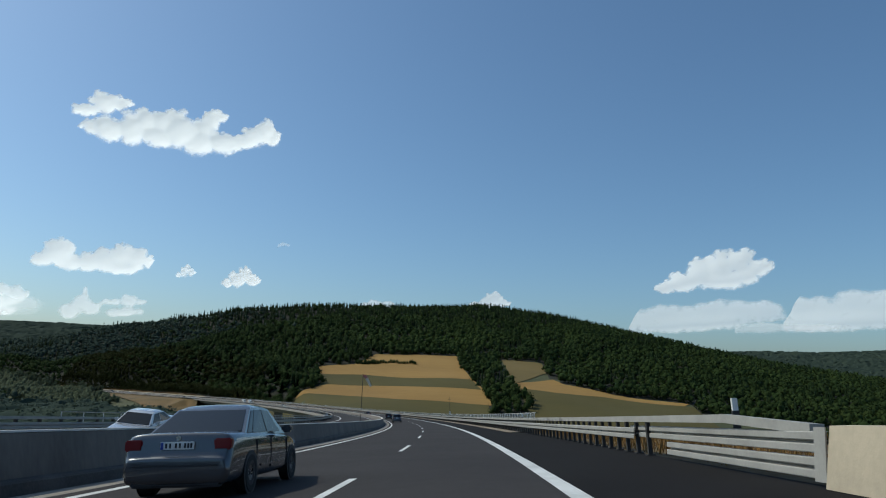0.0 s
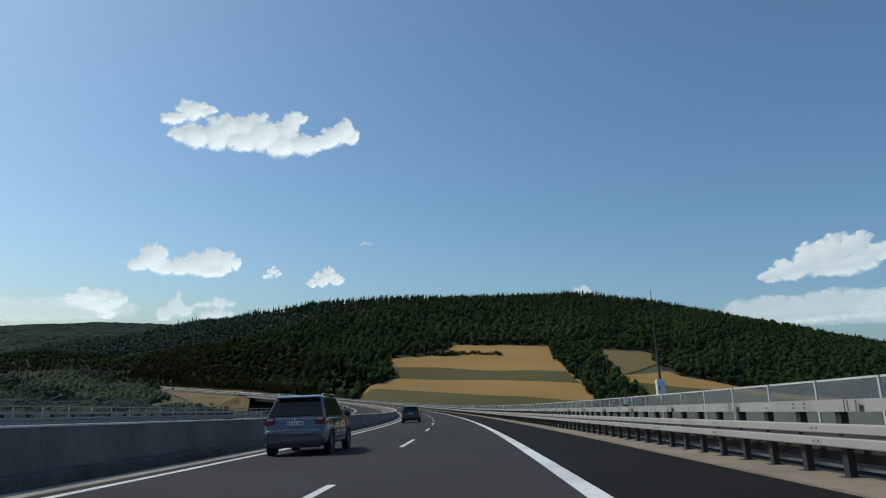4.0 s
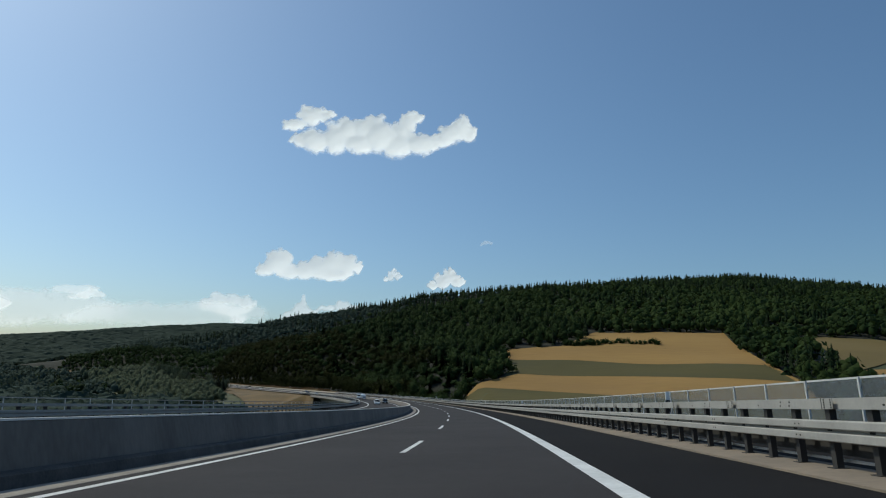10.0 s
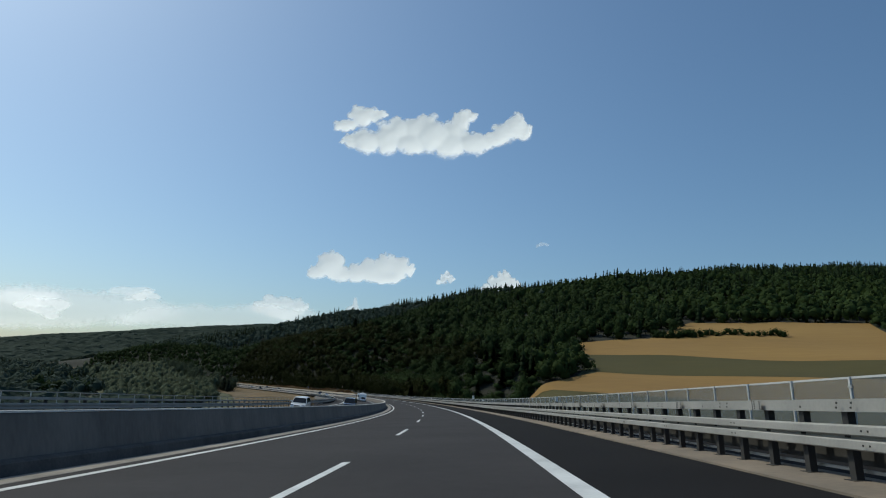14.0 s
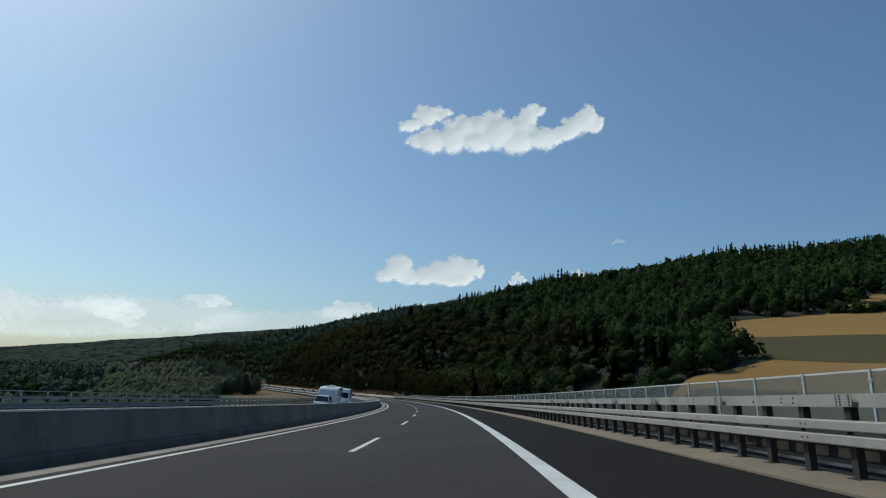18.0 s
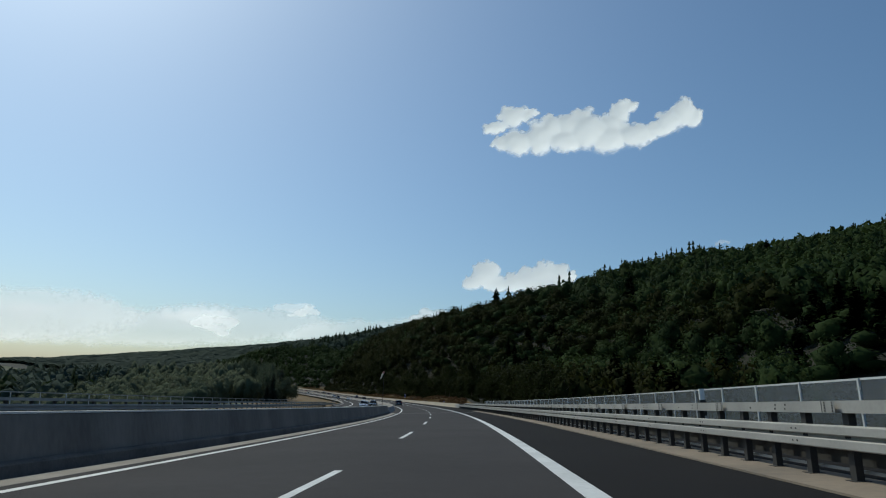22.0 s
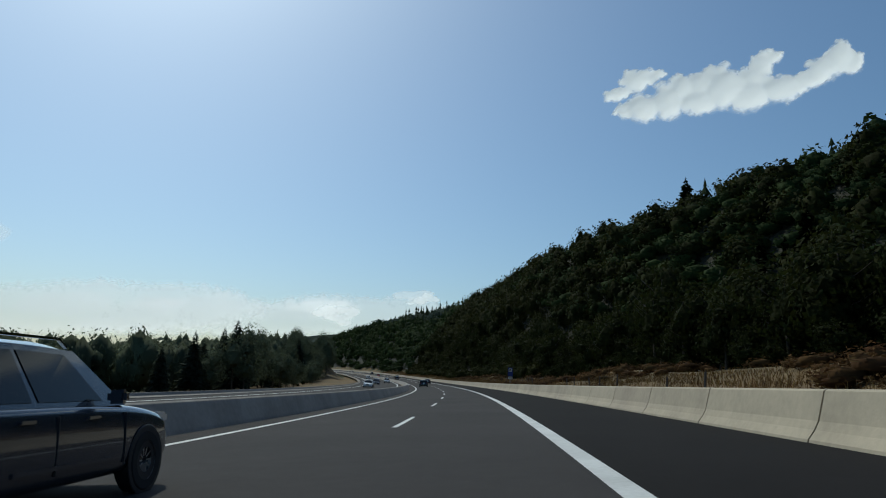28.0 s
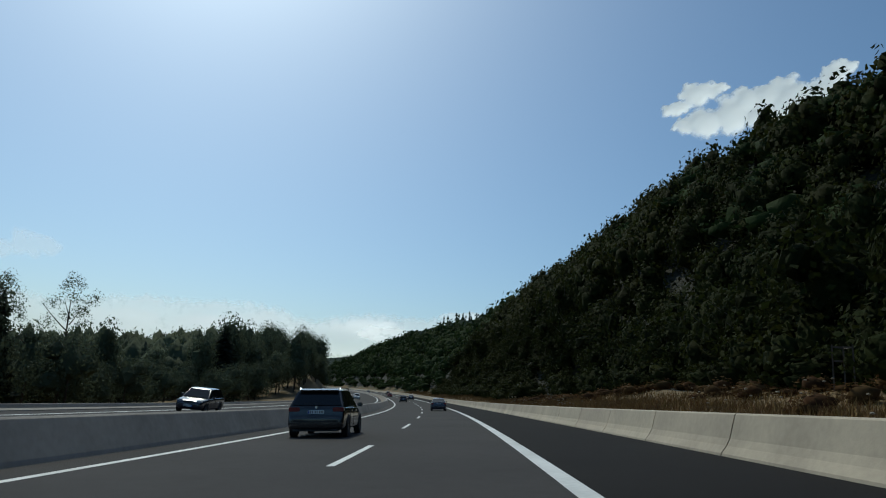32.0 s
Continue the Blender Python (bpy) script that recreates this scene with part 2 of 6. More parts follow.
# ---- land forms ----
# Ridges: places along the crest with ground height and the width of the slope.
RIDGES = [
    [(-1150, 1330, -20, 90), (-1050, 1295, -14, 75), (-900, 1235, -12, 66), (-740, 1166, -10, 64), (-629, 1120, 5, 72), (-530, 1126, 21, 230), (-460, 1152, 36, 310), (-385, 1203, 64, 360), (-250, 1328, 105, 480), (-130, 1445, 127, 680), (14, 1603, 151, 860), (90, 1612, 142, 860), (210, 1615, 110, 830), (340, 1578, 78, 780), (430, 1546, 60, 720), (520, 1500, 46, 650), (800, 1400, -10, 500)],
    [(-3300, 1300, -20, 800), (-2900, 1500, -24, 900), (-2500, 1850, 2, 900), (-2250, 2150, 65, 900), (-1900, 2300, 108, 900), (-1600, 2350, 116, 900), (-1200, 2450, 120, 900), (-700, 2500, 112, 800), (0, 2600, 90, 800), (700, 2500, 98, 900), (1000, 2300, 100, 900), (1400, 2100, 106, 900), (1900, 1700, 98, 900), (2500, 1200, 90, 1000)],
    [(-1080, 1440, 0, 420), (-900, 1480, 46, 440), (-768, 1518, 80, 450), (-666, 1572, 105, 450), (-557, 1620, 132, 450), (-441, 1659, 146, 450), (-250, 1680, 152, 460), (14, 1640, 150, 500)],
    [(330, -60, -12, 110), (240, 120, -14, 110), (180, 230, -16, 95), (140, 300, -24, 80), (120, 350, -44, 60)],
]


def ridge_height(x, y, nodes, base):
    h = np.full_like(x, base)
    for (x0, y0, z0, w0), (x1, y1, z1, w1) in zip(nodes, nodes[1:]):
        dx, dy = x1 - x0, y1 - y0
        u = np.clip(((x - x0) * dx + (y - y0) * dy) / (dx * dx + dy * dy), 0, 1)
        d = np.hypot(x - x0 - u * dx, y - y0 - u * dy)
        w, z = w0 + u * (w1 - w0), z0 + u * (z1 - z0)
        d = np.sqrt(d * d + (0.07 * w) ** 2) - 0.07 * w
        h = np.maximum(h, base + (z - base) * np.clip(1 - d / w, 0, 1))
    return h


def bank_rise(s, n):
    """The dry bank at the foot of the wooded slope."""
    return np.clip(n - 5.0, 0, 9) * 0.28 * np.clip((s - 905) / 40, 0, 1) * (0.85 + 0.25 * wave(s, n, 26, 5))


def knoll(s, n):
    """The low rise under the wood beyond the far carriageway."""
    return 9.5 * np.exp(-(((s - 1352) / 64) ** 2)) * np.clip((-27 - n) / 9, 0, 1)


def land(x, y):
    """Ground height."""
    x, y = np.asarray(x, float), np.asarray(y, float)
    shape = x.shape
    x, y = x.ravel(), y.ravel()
    s, n = near_road(x, y)
    z = np.full_like(x, -52.0) + 3 * wave(x, y, 120)
    z -= 22 * np.exp(-(((s - 420) / 260) ** 2)) * np.exp(-((n / 220) ** 2))
    z = np.maximum(z, ridge_height(x, y, RIDGES[0], -52) + 2.0 * wave(x, y, 70, 1))
    z = np.maximum(z, ridge_height(x, y, RIDGES[1], -60) + 6.0 * wave(x, y, 200, 2))
    z = np.maximum(z, ridge_height(x, y, RIDGES[2], -52) + 2.0 * wave(x, y, 70, 1))
    z = np.maximum(z, ridge_height(x, y, RIDGES[3], -60))
    zr = np.interp(s, SG, RZ) + BANK * np.clip(n, -26, 8)
    on_land = np.clip(np.clip((s - 842) / 30, 0, 1) + np.clip((62 - s) / 10, 0, 1), 0, 1)
    toe = np.interp(s, [850, 1000, 1072, 1110, 1150, 1200], [75, 66, 53.6, 42.4, 27.0, 12.6])
    right, left = np.maximum(n - toe, 0), np.maximum(-24.5 - n, 0)
    ceiling = zr - 0.25 - 14 * (1 - on_land) + np.where(n > 0, right * np.interp(s, [1130, 1230], [0.98, 1.05]) + bank_rise(s, n) + np.clip(n - 15, 0, 50) * 0.06, -left * 0.04 + np.maximum(left - 90, 0) * 0.5 + knoll(s, n))
    z = np.minimum(z, ceiling)
    drop = np.where(s < 1090, 0.42, 0.06)
    bottom = zr - 0.25 - np.where(n < 0, np.minimum(left * drop, 30) - knoll(s, n), np.minimum(right * 0.5, 12) - bank_rise(s, n) - np.clip(n - 15, 0, 50) * 0.04) - 70 * (1 - on_land)
    z = np.where(on_land > 0, np.maximum(z, bottom), z)
    far = np.clip((np.hypot(x + 200, y - 600) - 2600) / 1200, 0, 1)
    return (z * (1 - far) + far * -25).reshape(shape)


def axis(lo, hi, fine_lo, fine_hi, fine, steps):
    inner = np.arange(fine_lo, fine_hi + 0.1, fine)
    return np.concatenate([np.linspace(lo, fine_lo, steps, endpoint=False), inner, np.linspace(fine_hi, hi, steps + 1)[1:]])


gx = axis(-4600, 4600, -1260, 900, 12.0, 50)
gy = axis(-2500, 4900, -180, 1752, 12.0, 50)
X, Y = np.meshgrid(gx, gy)
Z = land(X, Y)
_s, _n = near_road(X, Y)
_s, _n = _s.reshape(X.shape), _n.reshape(X.shape)
Z = Z - 2.5 * ((_n > -58) & (_n < 40) & (_s > 835) & (_s < 2060)) - 2.5 * ((_n > -40) & (_n < 30) & (_s < 66))
nx, ny = len(gx), len(gy)
idx = np.arange(nx * ny).reshape(ny, nx)
quads = np.stack([idx[:-1, :-1], idx[:-1, 1:], idx[1:, 1:], idx[1:, :-1]], -1).reshape(-1, 4)
ground = mesh_object("ground", np.stack([X, Y, Z], -1).reshape(-1, 3), quads, M["meadow"], label="rolling green and dry valley land", category="ground", kind="structure", smooth=True)


def verge(name, s0, s1, ns, mat, label, ds=4.0):
    """Ground beside the carriageway, fine enough to follow it."""
    ss = np.arange(s0, s1 + 0.1, ds)
    S, N = np.meshgrid(ss, ns, indexing="ij")
    P = road_at(S, N)
    z = land(P[..., 0], P[..., 1])
    P[..., 2] = np.where((N < 9) & (N > -24.5), P[..., 2] - np.where(N < -23.2, 0.2, 0.06) + bank_rise(S, N), z) + 0.12 * wave(S, N * 3, 5)* ((N > 6) | (N < -25))
    k = len(ns)
    i = np.arange(len(ss) * k).reshape(len(ss), k)
    f = np.stack([i[:-1, :-1], i[:-1, 1:], i[1:, 1:], i[1:, :-1]], -1).reshape(-1, 4)
    return mesh_object(name, P.reshape(-1, 3), f, mat, label=label, category="grass", kind="structure", smooth=True)


verge("verge", 846, 2050, np.array([4.0, 4.6, 5.2, 6.5, 7.6, 8.7, 9.5, 11, 12.6, 13.6]), M["dry_grass"], "dry yellow grass verge at the foot of the wooded slope")
verge("wood_floor", 846, 2050, np.array([13.6, 16, 20, 26, 34, 44]), M["shaded_forest_floor"], "leafy floor of the wood on the slope, darkened for shade")
verge("verge", 838, 2050, np.array([-62, -52, -44, -38, -33, -29, -26.5, -24.5, -23.0]), M["dry_grass"], "dry grass bank below the far carriageway")
verge("verge", -150, 60, np.array([3.72, 4.3, 5.2, 6.5, 8, 9.5, 12, 16, 22, 30]), M["dry_grass"], "grassy bank behind the guard rail")
verge("verge", -150, 60, np.array([-44, -34, -29, -26.5, -24.5, -23.0]), M["dry_grass"], "grassy bank beside the far carriageway")

# ---- carriageways ----
S0, S1 = -120.0, 2000.0
LANE_RIGHT = 2.74
sweep("road", [(-9.25, 0), (-4.0, 0), (0.0, 0), (0.16, 0)], S0, S1, M["asphalt"], label="grey asphalt motorway carriageway with two lanes", category="road", kind="structure")
sweep("hard_shoulder", [(0.16, 0.0), (LANE_RIGHT, 0), (LANE_RIGHT + 0.02, 0), (3.75, -0.012)], S0, 58, M["asphalt_dark"], label="dark asphalt hard shoulder before the bridge", category="road", kind="structure")
sweep("hard_shoulder", [(0.16, 0.0), (LANE_RIGHT, 0)], 58, 845.6, M["asphalt_dark"], label="dark asphalt hard shoulder beside the lanes", category="road", kind="structure")
sweep("hard_shoulder", [(0.16, 0.0), (4.2, 0)], 845.6, S1, M["asphalt_dark"], label="dark asphalt hard shoulder beside the concrete barrier", category="road", kind="structure")
sweep("edge_line", [(-0.15, 0.004), (0.15, 0.004)], S0, S1, M["paint"], label="broad solid white edge line", category="road marking", kind="structure")
sweep("edge_line", [(LINE_LEFT - 0.12, 0.004), (LINE_LEFT + 0.1, 0.004)], S0, S1, M["paint"], label="solid white line along the median", category="road marking", kind="structure")
# far carriageway, which lies a little higher


def far_h(n):
    return 0.30 + (-11.0 - n) * 0.0375


sweep("far_road", [(-23.2, far_h(-23.2)), (-11.0, far_h(-11.0))], S0, S1, M["asphalt"], label="grey asphalt carriageway for oncoming traffic", category="road", kind="structure")
sweep("far_edge_line", [(-12.0, far_h(-12) + 0.004), (-11.75, far_h(-11.75) + 0.004)], S0, S1, M["paint"], label="white edge line of the far carriageway", category="road marking", kind="structure")
sweep("far_edge_line", [(-20.0, far_h(-20) + 0.004), (-19.7, far_h(-19.7) + 0.004)], S0, S1, M["paint"], label="white edge line of the far carriageway", category="road marking", kind="structure")
# bridge deck
sweep("bridge_deck", [(-22.9, 0.70), (-23.9, 0.70), (-23.9, -0.5), (-18, -1.2), (-16, -4.2), (-4, -4.2), (-2, -1.2), (5.6, -0.9), (5.6, -0.02), (2.6, -0.02)], BRIDGE_START, BRIDGE_END, M["grey_concrete"], label="grey concrete box girder of the valley bridge", category="bridge", kind="structure")


def dash(s):
    ss = np.linspace(s, s + 6.0, 4)
    a, b = road_at(ss, -3.82, 0.004), road_at(ss, -3.67, 0.004)
    v = np.stack([a, b], 1).reshape(-1, 3)
    return mesh_object("lane_dash", v, [(0, 1, 3, 2), (2, 3, 5, 4), (4, 5, 7, 6)], M["paint"], label="short white dash between the two lanes", category="road marking", kind="structure")


for i in range(-2, 80):
    dash(158.0 + 17.9 * (i - 7))

# concrete strips beside the asphalt
sweep("kerb_strip", [(LANE_RIGHT, 0.0), (LANE_RIGHT, 0.03), (3.80, 0.04), (3.80, 0.0)], 58, 845.6, M["concrete"], label="pale concrete strip under the guard rail", category="kerb", kind="structure")
sweep("walkway", [(3.80, 0.0), (5.6, 0.02), (5.6, -0.3)], 58, BRIDGE_END, M["asphalt_dark"], label="dark service walkway behind the guard rail", category="pavement", kind="structure")
sweep("gutter_strip", [(-8.40, 0.003), (-8.42, 0.012), (-9.0, 0.018), (-9.02, 0.003)], S0, 838, M["gutter"], label="pale concrete gutter strip by the median wall", category="kerb", kind="structure")
# median wall: foot, step and tapered wall
def wall_profile(top):
    return [(-9.40, 0), (-9.40, 0.27), (-9.56, top - 0.04), (-9.60, top), (-9.78, top), (-9.82, top - 0.04), (-9.96, 0.27), (-9.96, 0.0)]


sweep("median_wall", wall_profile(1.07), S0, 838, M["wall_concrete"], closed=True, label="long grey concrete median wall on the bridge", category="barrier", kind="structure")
sweep("wall_foot", [(-9.15, 0), (-9.20, 0.20), (-9.24, 0.235), (-9.40, 0.27), (-9.40, 0)], S0, 838, M["foot_concrete"], closed=True, label="grimy concrete foot of the median wall", category="barrier", kind="structure")
sweep("wall_foot", [(-9.96, 0.27), (-10.16, 0.22), (-10.24, 0.0), (-9.96, 0)], S0, 838, M["foot_concrete"], closed=True, label="grimy concrete foot of the median wall", category="barrier", kind="structure")
# strip added along the top, coloured as if sunlit
sweep("wall_cap", [(-9.555, 1.05), (-9.555, 1.085), (-9.57, 1.095), (-9.81, 1.095), (-9.825, 1.085), (-9.825, 1.05)], S0, 838, M["sunlit_top"], closed=True, label="top of the median wall, coloured pale as in sunlight", category="barrier", kind="structure")
sweep("median_wall", [(-9.18, 0), (-9.22, 0.10), (-9.55, 0.80), (-9.60, 0.84), (-9.78, 0.84), (-9.84, 0.80), (-10.16, 0.10), (-10.2, 0.0)], 838, S1, M["grey_concrete"], closed=True, label="lower grey concrete median wall beyond the bridge", category="barrier", kind="structure")
sweep("gutter_strip", [(-10.2, 0.1), (-11.0, far_h(-11.0) + 0.003)], S0, S1, M["concrete"], label="pale concrete strip behind the median wall", category="kerb", kind="structure")


def rail_profile(n, h, side=-1.0):
    """A double-wave beam, its face towards side."""
    pts = [(0.03, 0.0), (0.072, 0.008), (0.08, 0.02), (0.08, 0.118), (0.07, 0.13), (-0.02, 0.136), (-0.02, 0.176), (0.07, 0.182), (0.08, 0.194), (0.08, 0.292), (0.072, 0.304), (0.03, 0.312)]
    front = [(n + side * a, h + b) for a, b in pts]
    return front + [(p[0] - side * 0.012, p[1]) for p in front[::-1]]


# the right-hand guard rail: beams, posts, delineators
guard_rail = tagged(new("guard_rail"), "galvanised guard rail with box beam along the bridge", "guard rail")


def under(ob, parent, label=""):
    ob.parent = parent
    for key in ("category", "kind", "group", "label"):
        if key in ob:
            del ob[key]
    if label:
        ob["label"] = label
    return ob


under(sweep("wave_beam", rail_profile(3.40, 0.42), 27, 880, M["zinc"], closed=True), guard_rail)
under(sweep("box_beam", [(3.36, 0.89), (3.36, 1.05), (3.58, 1.05), (3.58, 0.89)], 20.6, 866, M["zinc"], closed=True), guard_rail)
under(sweep("foot_bar", [(3.62, 0.12), (3.62, 0.16), (3.66, 0.16), (3.66, 0.12)], 58, 847, M["zinc"], closed=True), guard_rail)


# dark strip added to fill the gap behind the posts
under(sweep("rear_plate", [(3.70, 0.20), (3.70, 0.46), (3.73, 0.46), (3.73, 0.20)], 60, 847, M["dark_steel"], closed=True), guard_rail, "dark strip added behind the posts")


def box_mesh(name, boxes, mat):
    """Boxes (centre, size) as one mesh with slightly eased edges."""
    bm = bmesh.new()
    for c, d in boxes:
        m = Matrix.Translation(c) @ Matrix.Diagonal((*d, 1))
        bmesh.ops.create_cube(bm, size=1.0, matrix=m)
    me = bpy.data.meshes.new(name)
    bm.to_mesh(me)
    bm.free()
    me.materials.append(mat)
    return me


post_mesh = box_mesh("post", [((0, 0, 0.46), (0.10, 0.14, 0.92)), ((0, 0, 0.01), (0.22, 0.24, 0.03))], M["dark_steel"])


def post_row(name, mesh, s0, s1, step, n, parent, limit=300, turn=0.0, h=0.02):
    """Posts along the road: the first stretch as objects, the rest joined."""
    places = np.arange(s0, s1, step)
    for s in places[:limit]:
        ob = new(name, mesh)
        ob.parent = parent
        ob.matrix_basis = road_pose(float(s), n, h, turn)
    rest = places[limit:]
    if len(rest):
        v0 = np.array([q.co[:] for q in mesh.vertices])
        f0 = [tuple(p.vertices) for p in mesh.polygons]
        vs, fs = [], []
        for i, s in enumerate(rest):
            m = np.array(road_pose(float(s), n, h, turn))
            vs.append(v0 @ m[:3, :3].T + m[:3, 3])
            fs += [tuple(j + i * len(v0) for j in f) for f in f0]
        ob = mesh_object("far_" + name, np.concatenate(vs), fs, mesh.materials[0], parent=parent)
        ob["kind"] = "stuff"


post_row("post", post_mesh, 330.0, 880.0, 1.14, 3.50, guard_rail)
post_row("post", post_mesh, 26.0, 330.0, 1.14, 3.50, guard_rail, limit=0)
joint_mesh = box_mesh("beam_sleeve", [((-0.111, 0, 0.97), (0.006, 0.30, 0.150))], M["zinc"])
post_row("beam_sleeve", joint_mesh, 40.0, 866.0, 4.0, 3.47, guard_rail, h=0.0)
seam_mesh = box_mesh("beam_seam", [((-0.1105, 0.19, 0.97), (0.004, 0.018, 0.158))], M["dark_steel"])
post_row("beam_seam", seam_mesh, 40.0, 866.0, 4.0, 3.47, guard_rail, h=0.0)
bolt_mesh = box_mesh("bolt_row", [((-0.116, y, 0.97 + z), (0.008, 0.026, 0.022)) for y in (-0.10, 0.10) for z in (-0.055, -0.018, 0.018, 0.055)] + [((-0.1125, y, 0.97 + z), (0.008, 0.034, 0.026)) for y, z in ((1.28, 0.03), (1.30, -0.03), (1.62, 0.03), (1.64, -0.03), (2.6, -0.02))], M["dark_steel"])
post_row("bolt_row", bolt_mesh, 40.0, 866.0, 4.0, 3.47, guard_rail, h=0.0)
wave_bolts = box_mesh("wave_bolt", [((-0.082, y, z), (0.006, 0.03, 0.024)) for y in (-0.07, 0.07) for z in (0.492, 0.664)], M["dark_steel"])
post_row("wave_bolt", wave_bolts, 41.0, 866.0, 4.0, 3.40, guard_rail, h=0.0)

# concrete end of the barrier at the start, with four beams flared onto it
sweep("barrier_end", [(3.44, 0), (3.50, 0.55), (3.54, 0.86), (3.86, 0.86), (3.95, 0.5), (4.05, 0)], -120, 17.0, M["pale_concrete"], closed=True, label="pale concrete barrier end in sunlight", category="barrier", kind="structure")
end_rail = tagged(new("transition_rail"), "galvanised transition rail bolted to the concrete barrier", "guard rail")
under(sweep("wave_beam", rail_profile(3.56, 0.47), 17.0, 28, M["zinc"], closed=True), end_rail)
under(sweep("lower_beam", rail_profile(3.60, 0.10), 17.0, 24.6, M["zinc"], closed=True), end_rail)
under(sweep("end_plate", [(3.455, 0.08), (3.47, 0.84), (3.49, 0.84), (3.475, 0.08)], 17.0, 17.32, M["zinc"], closed=True), end_rail)


def slope_beam(s0, h0, s1, h1, n0, n1):
    a, b = road_at(s0, n0, h0), road_at(s1, n1, h1)
    vs = []
    for p in (a, b):
        for dn, dh in ((-0.11, -0.08), (-0.11, 0.08), (0.11, 0.08), (0.11, -0.08)):
            vs.append(p + np.array([dn, 0, dh]))
    return mesh_object("sloping_beam", np.array(vs), [(0, 1, 2, 3), (7, 6, 5, 4), (0, 4, 5, 1), (1, 5, 6, 2), (2, 6, 7, 3), (3, 7, 4, 0)], M["zinc"])


under(slope_beam(20.6, 0.97, 17.5, 0.80, 3.47, 3.62), end_rail)

# the same kind of end where the rail meets the barrier beyond the bridge
far_end = tagged(new("transition_rail"), "galvanised transition rail leading onto the barrier", "guard rail")
under(sweep("lower_beam", rail_profile(3.66, 0.10), 880.0, 889.5, M["zinc"], closed=True), far_end)
under(sweep("wave_beam", rail_profile(3.66, 0.47), 879.0, 889.5, M["zinc"], closed=True), far_end)
under(slope_beam(866.0, 0.97, 872.5, 0.74, 3.47, 3.55), far_end)

# delineators on the rail
delineator = tagged(new("delineator_post"), "short white delineator post with a black band", "delineator", group="delineators on the guard rail")
M["white_paint"] = material("white_plastic", (0.78, 0.78, 0.76), 0.5, second=(0.66, 0.66, 0.63), scale=4.0)
M["black_plastic"] = material("black_plastic", (0.02, 0.02, 0.02), 0.55)


def part_mesh(name, mesh, parent, label=""):
    ob = new(name, mesh)
    ob.parent = parent
    return tagged(ob, label)


part_mesh("stem", box_mesh("stem", [((0, 0, 0.91), (0.11, 0.06, 0.88))], M["white_paint"]), delineator)
part_mesh("black_band", box_mesh("black_band", [((0, 0, 0.94), (0.13, 0.07, 0.34))], M["black_plastic"]), delineator, "black band")
part_mesh("reflector", box_mesh("reflector", [((0, -0.04, 0.94), (0.05, 0.012, 0.18))], M["zinc"]), delineator, "grey reflector")
delineator.matrix_basis = road_pose(20.6, 3.75)
for k in range(1, 17):
    copy_thing(delineator, road_pose(8.0 + 50 * k, 3.72))

# bridge railing outside the guard rail
railing = tagged(new("bridge_railing"), "grey steel bridge railing with dusty clear panels", "railing")
under(sweep("handrail", [(4.89, 1.375), (4.89, 1.41), (4.95, 1.41), (4.95, 1.375)], 60, 848, M["pale_zinc"], closed=True), railing)
under(sweep("lower_rail", [(4.90, 0.16), (4.90, 0.20), (4.95, 0.20), (4.95, 0.16)], 60, 848, M["zinc"], closed=True), railing)
rail_post = box_mesh("railing_post", [((0, 0, 0.69), (0.035, 0.05, 1.38)), ((0, 0, 0.03), (0.16, 0.16, 0.03))], M["pale_zinc"])
post_row("railing_post", rail_post, 250.0, 848.1, 2.0, 4.92, railing)
post_row("railing_post", rail_post, 60.0, 250.0, 2.0, 4.92, railing, limit=0)


def dusty_pane():
    """Clear sheet with a film of road dust: part of the light goes straight through."""
    m = material("dusty_pane", (0.40, 0.425, 0.44), 0.35, second=(0.29, 0.31, 0.33), scale=0.7, spec=0.5, coords="Object")
    n, links = m.node_tree.nodes, m.node_tree.links
    clear, mix = n.new("ShaderNodeBsdfTransparent"), n.new("ShaderNodeMixShader")
    clear.inputs[0].default_value, mix.inputs[0].default_value = (0.78, 0.82, 0.85, 1), 0.24
    links.new(clear.outputs[0], mix.inputs[1])
    links.new(n["Principled BSDF"].outputs[0], mix.inputs[2])
    links.new(mix.outputs[0], n["Material Output"].inputs[0])
    return m


M["pane"] = dusty_pane()
panel = box_mesh("screen_panel", [((0, 1.0, 0.785), (0.008, 1.95, 1.13))], M["pane"])
clip = box_mesh("panel_clip", [((-0.012, y, z), (0.02, 0.05, 0.04)) for y in (0.03, 1.97) for z in (0.35, 1.22)], M["zinc"])
post_row("screen_panel", panel, 250.0, 847.0, 2.0, 4.92, railing)
post_row("screen_panel", panel, 60.0, 250.0, 2.0, 4.92, railing, limit=0)
post_row("panel_clip", clip, 250.0, 847.0, 2.0, 4.92, railing, limit=0)

# concrete barrier where the road runs on land again: single elements, then one run far ahead
BARRIER = [(3.88, 0), (3.89, 0.05), (4.00, 0.20), (4.07, 0.34), (4.19, 0.82), (4.22, 0.85), (4.40, 0.85), (4.43, 0.82), (4.52, 0.30), (4.76, 0.07), (4.77, 0)]
barrier = tagged(new("concrete_barrier"), "pale precast concrete safety barrier in sunlight", "barrier")
s = 889.6
while s < 1390:
    under(sweep("barrier_element", BARRIER, s, s + 5.545, M["pale_concrete"], step=2.8, closed=True), barrier)
    s += 5.6
under(sweep("barrier_run", BARRIER, s, S1, M["pale_concrete"], closed=True), barrier)

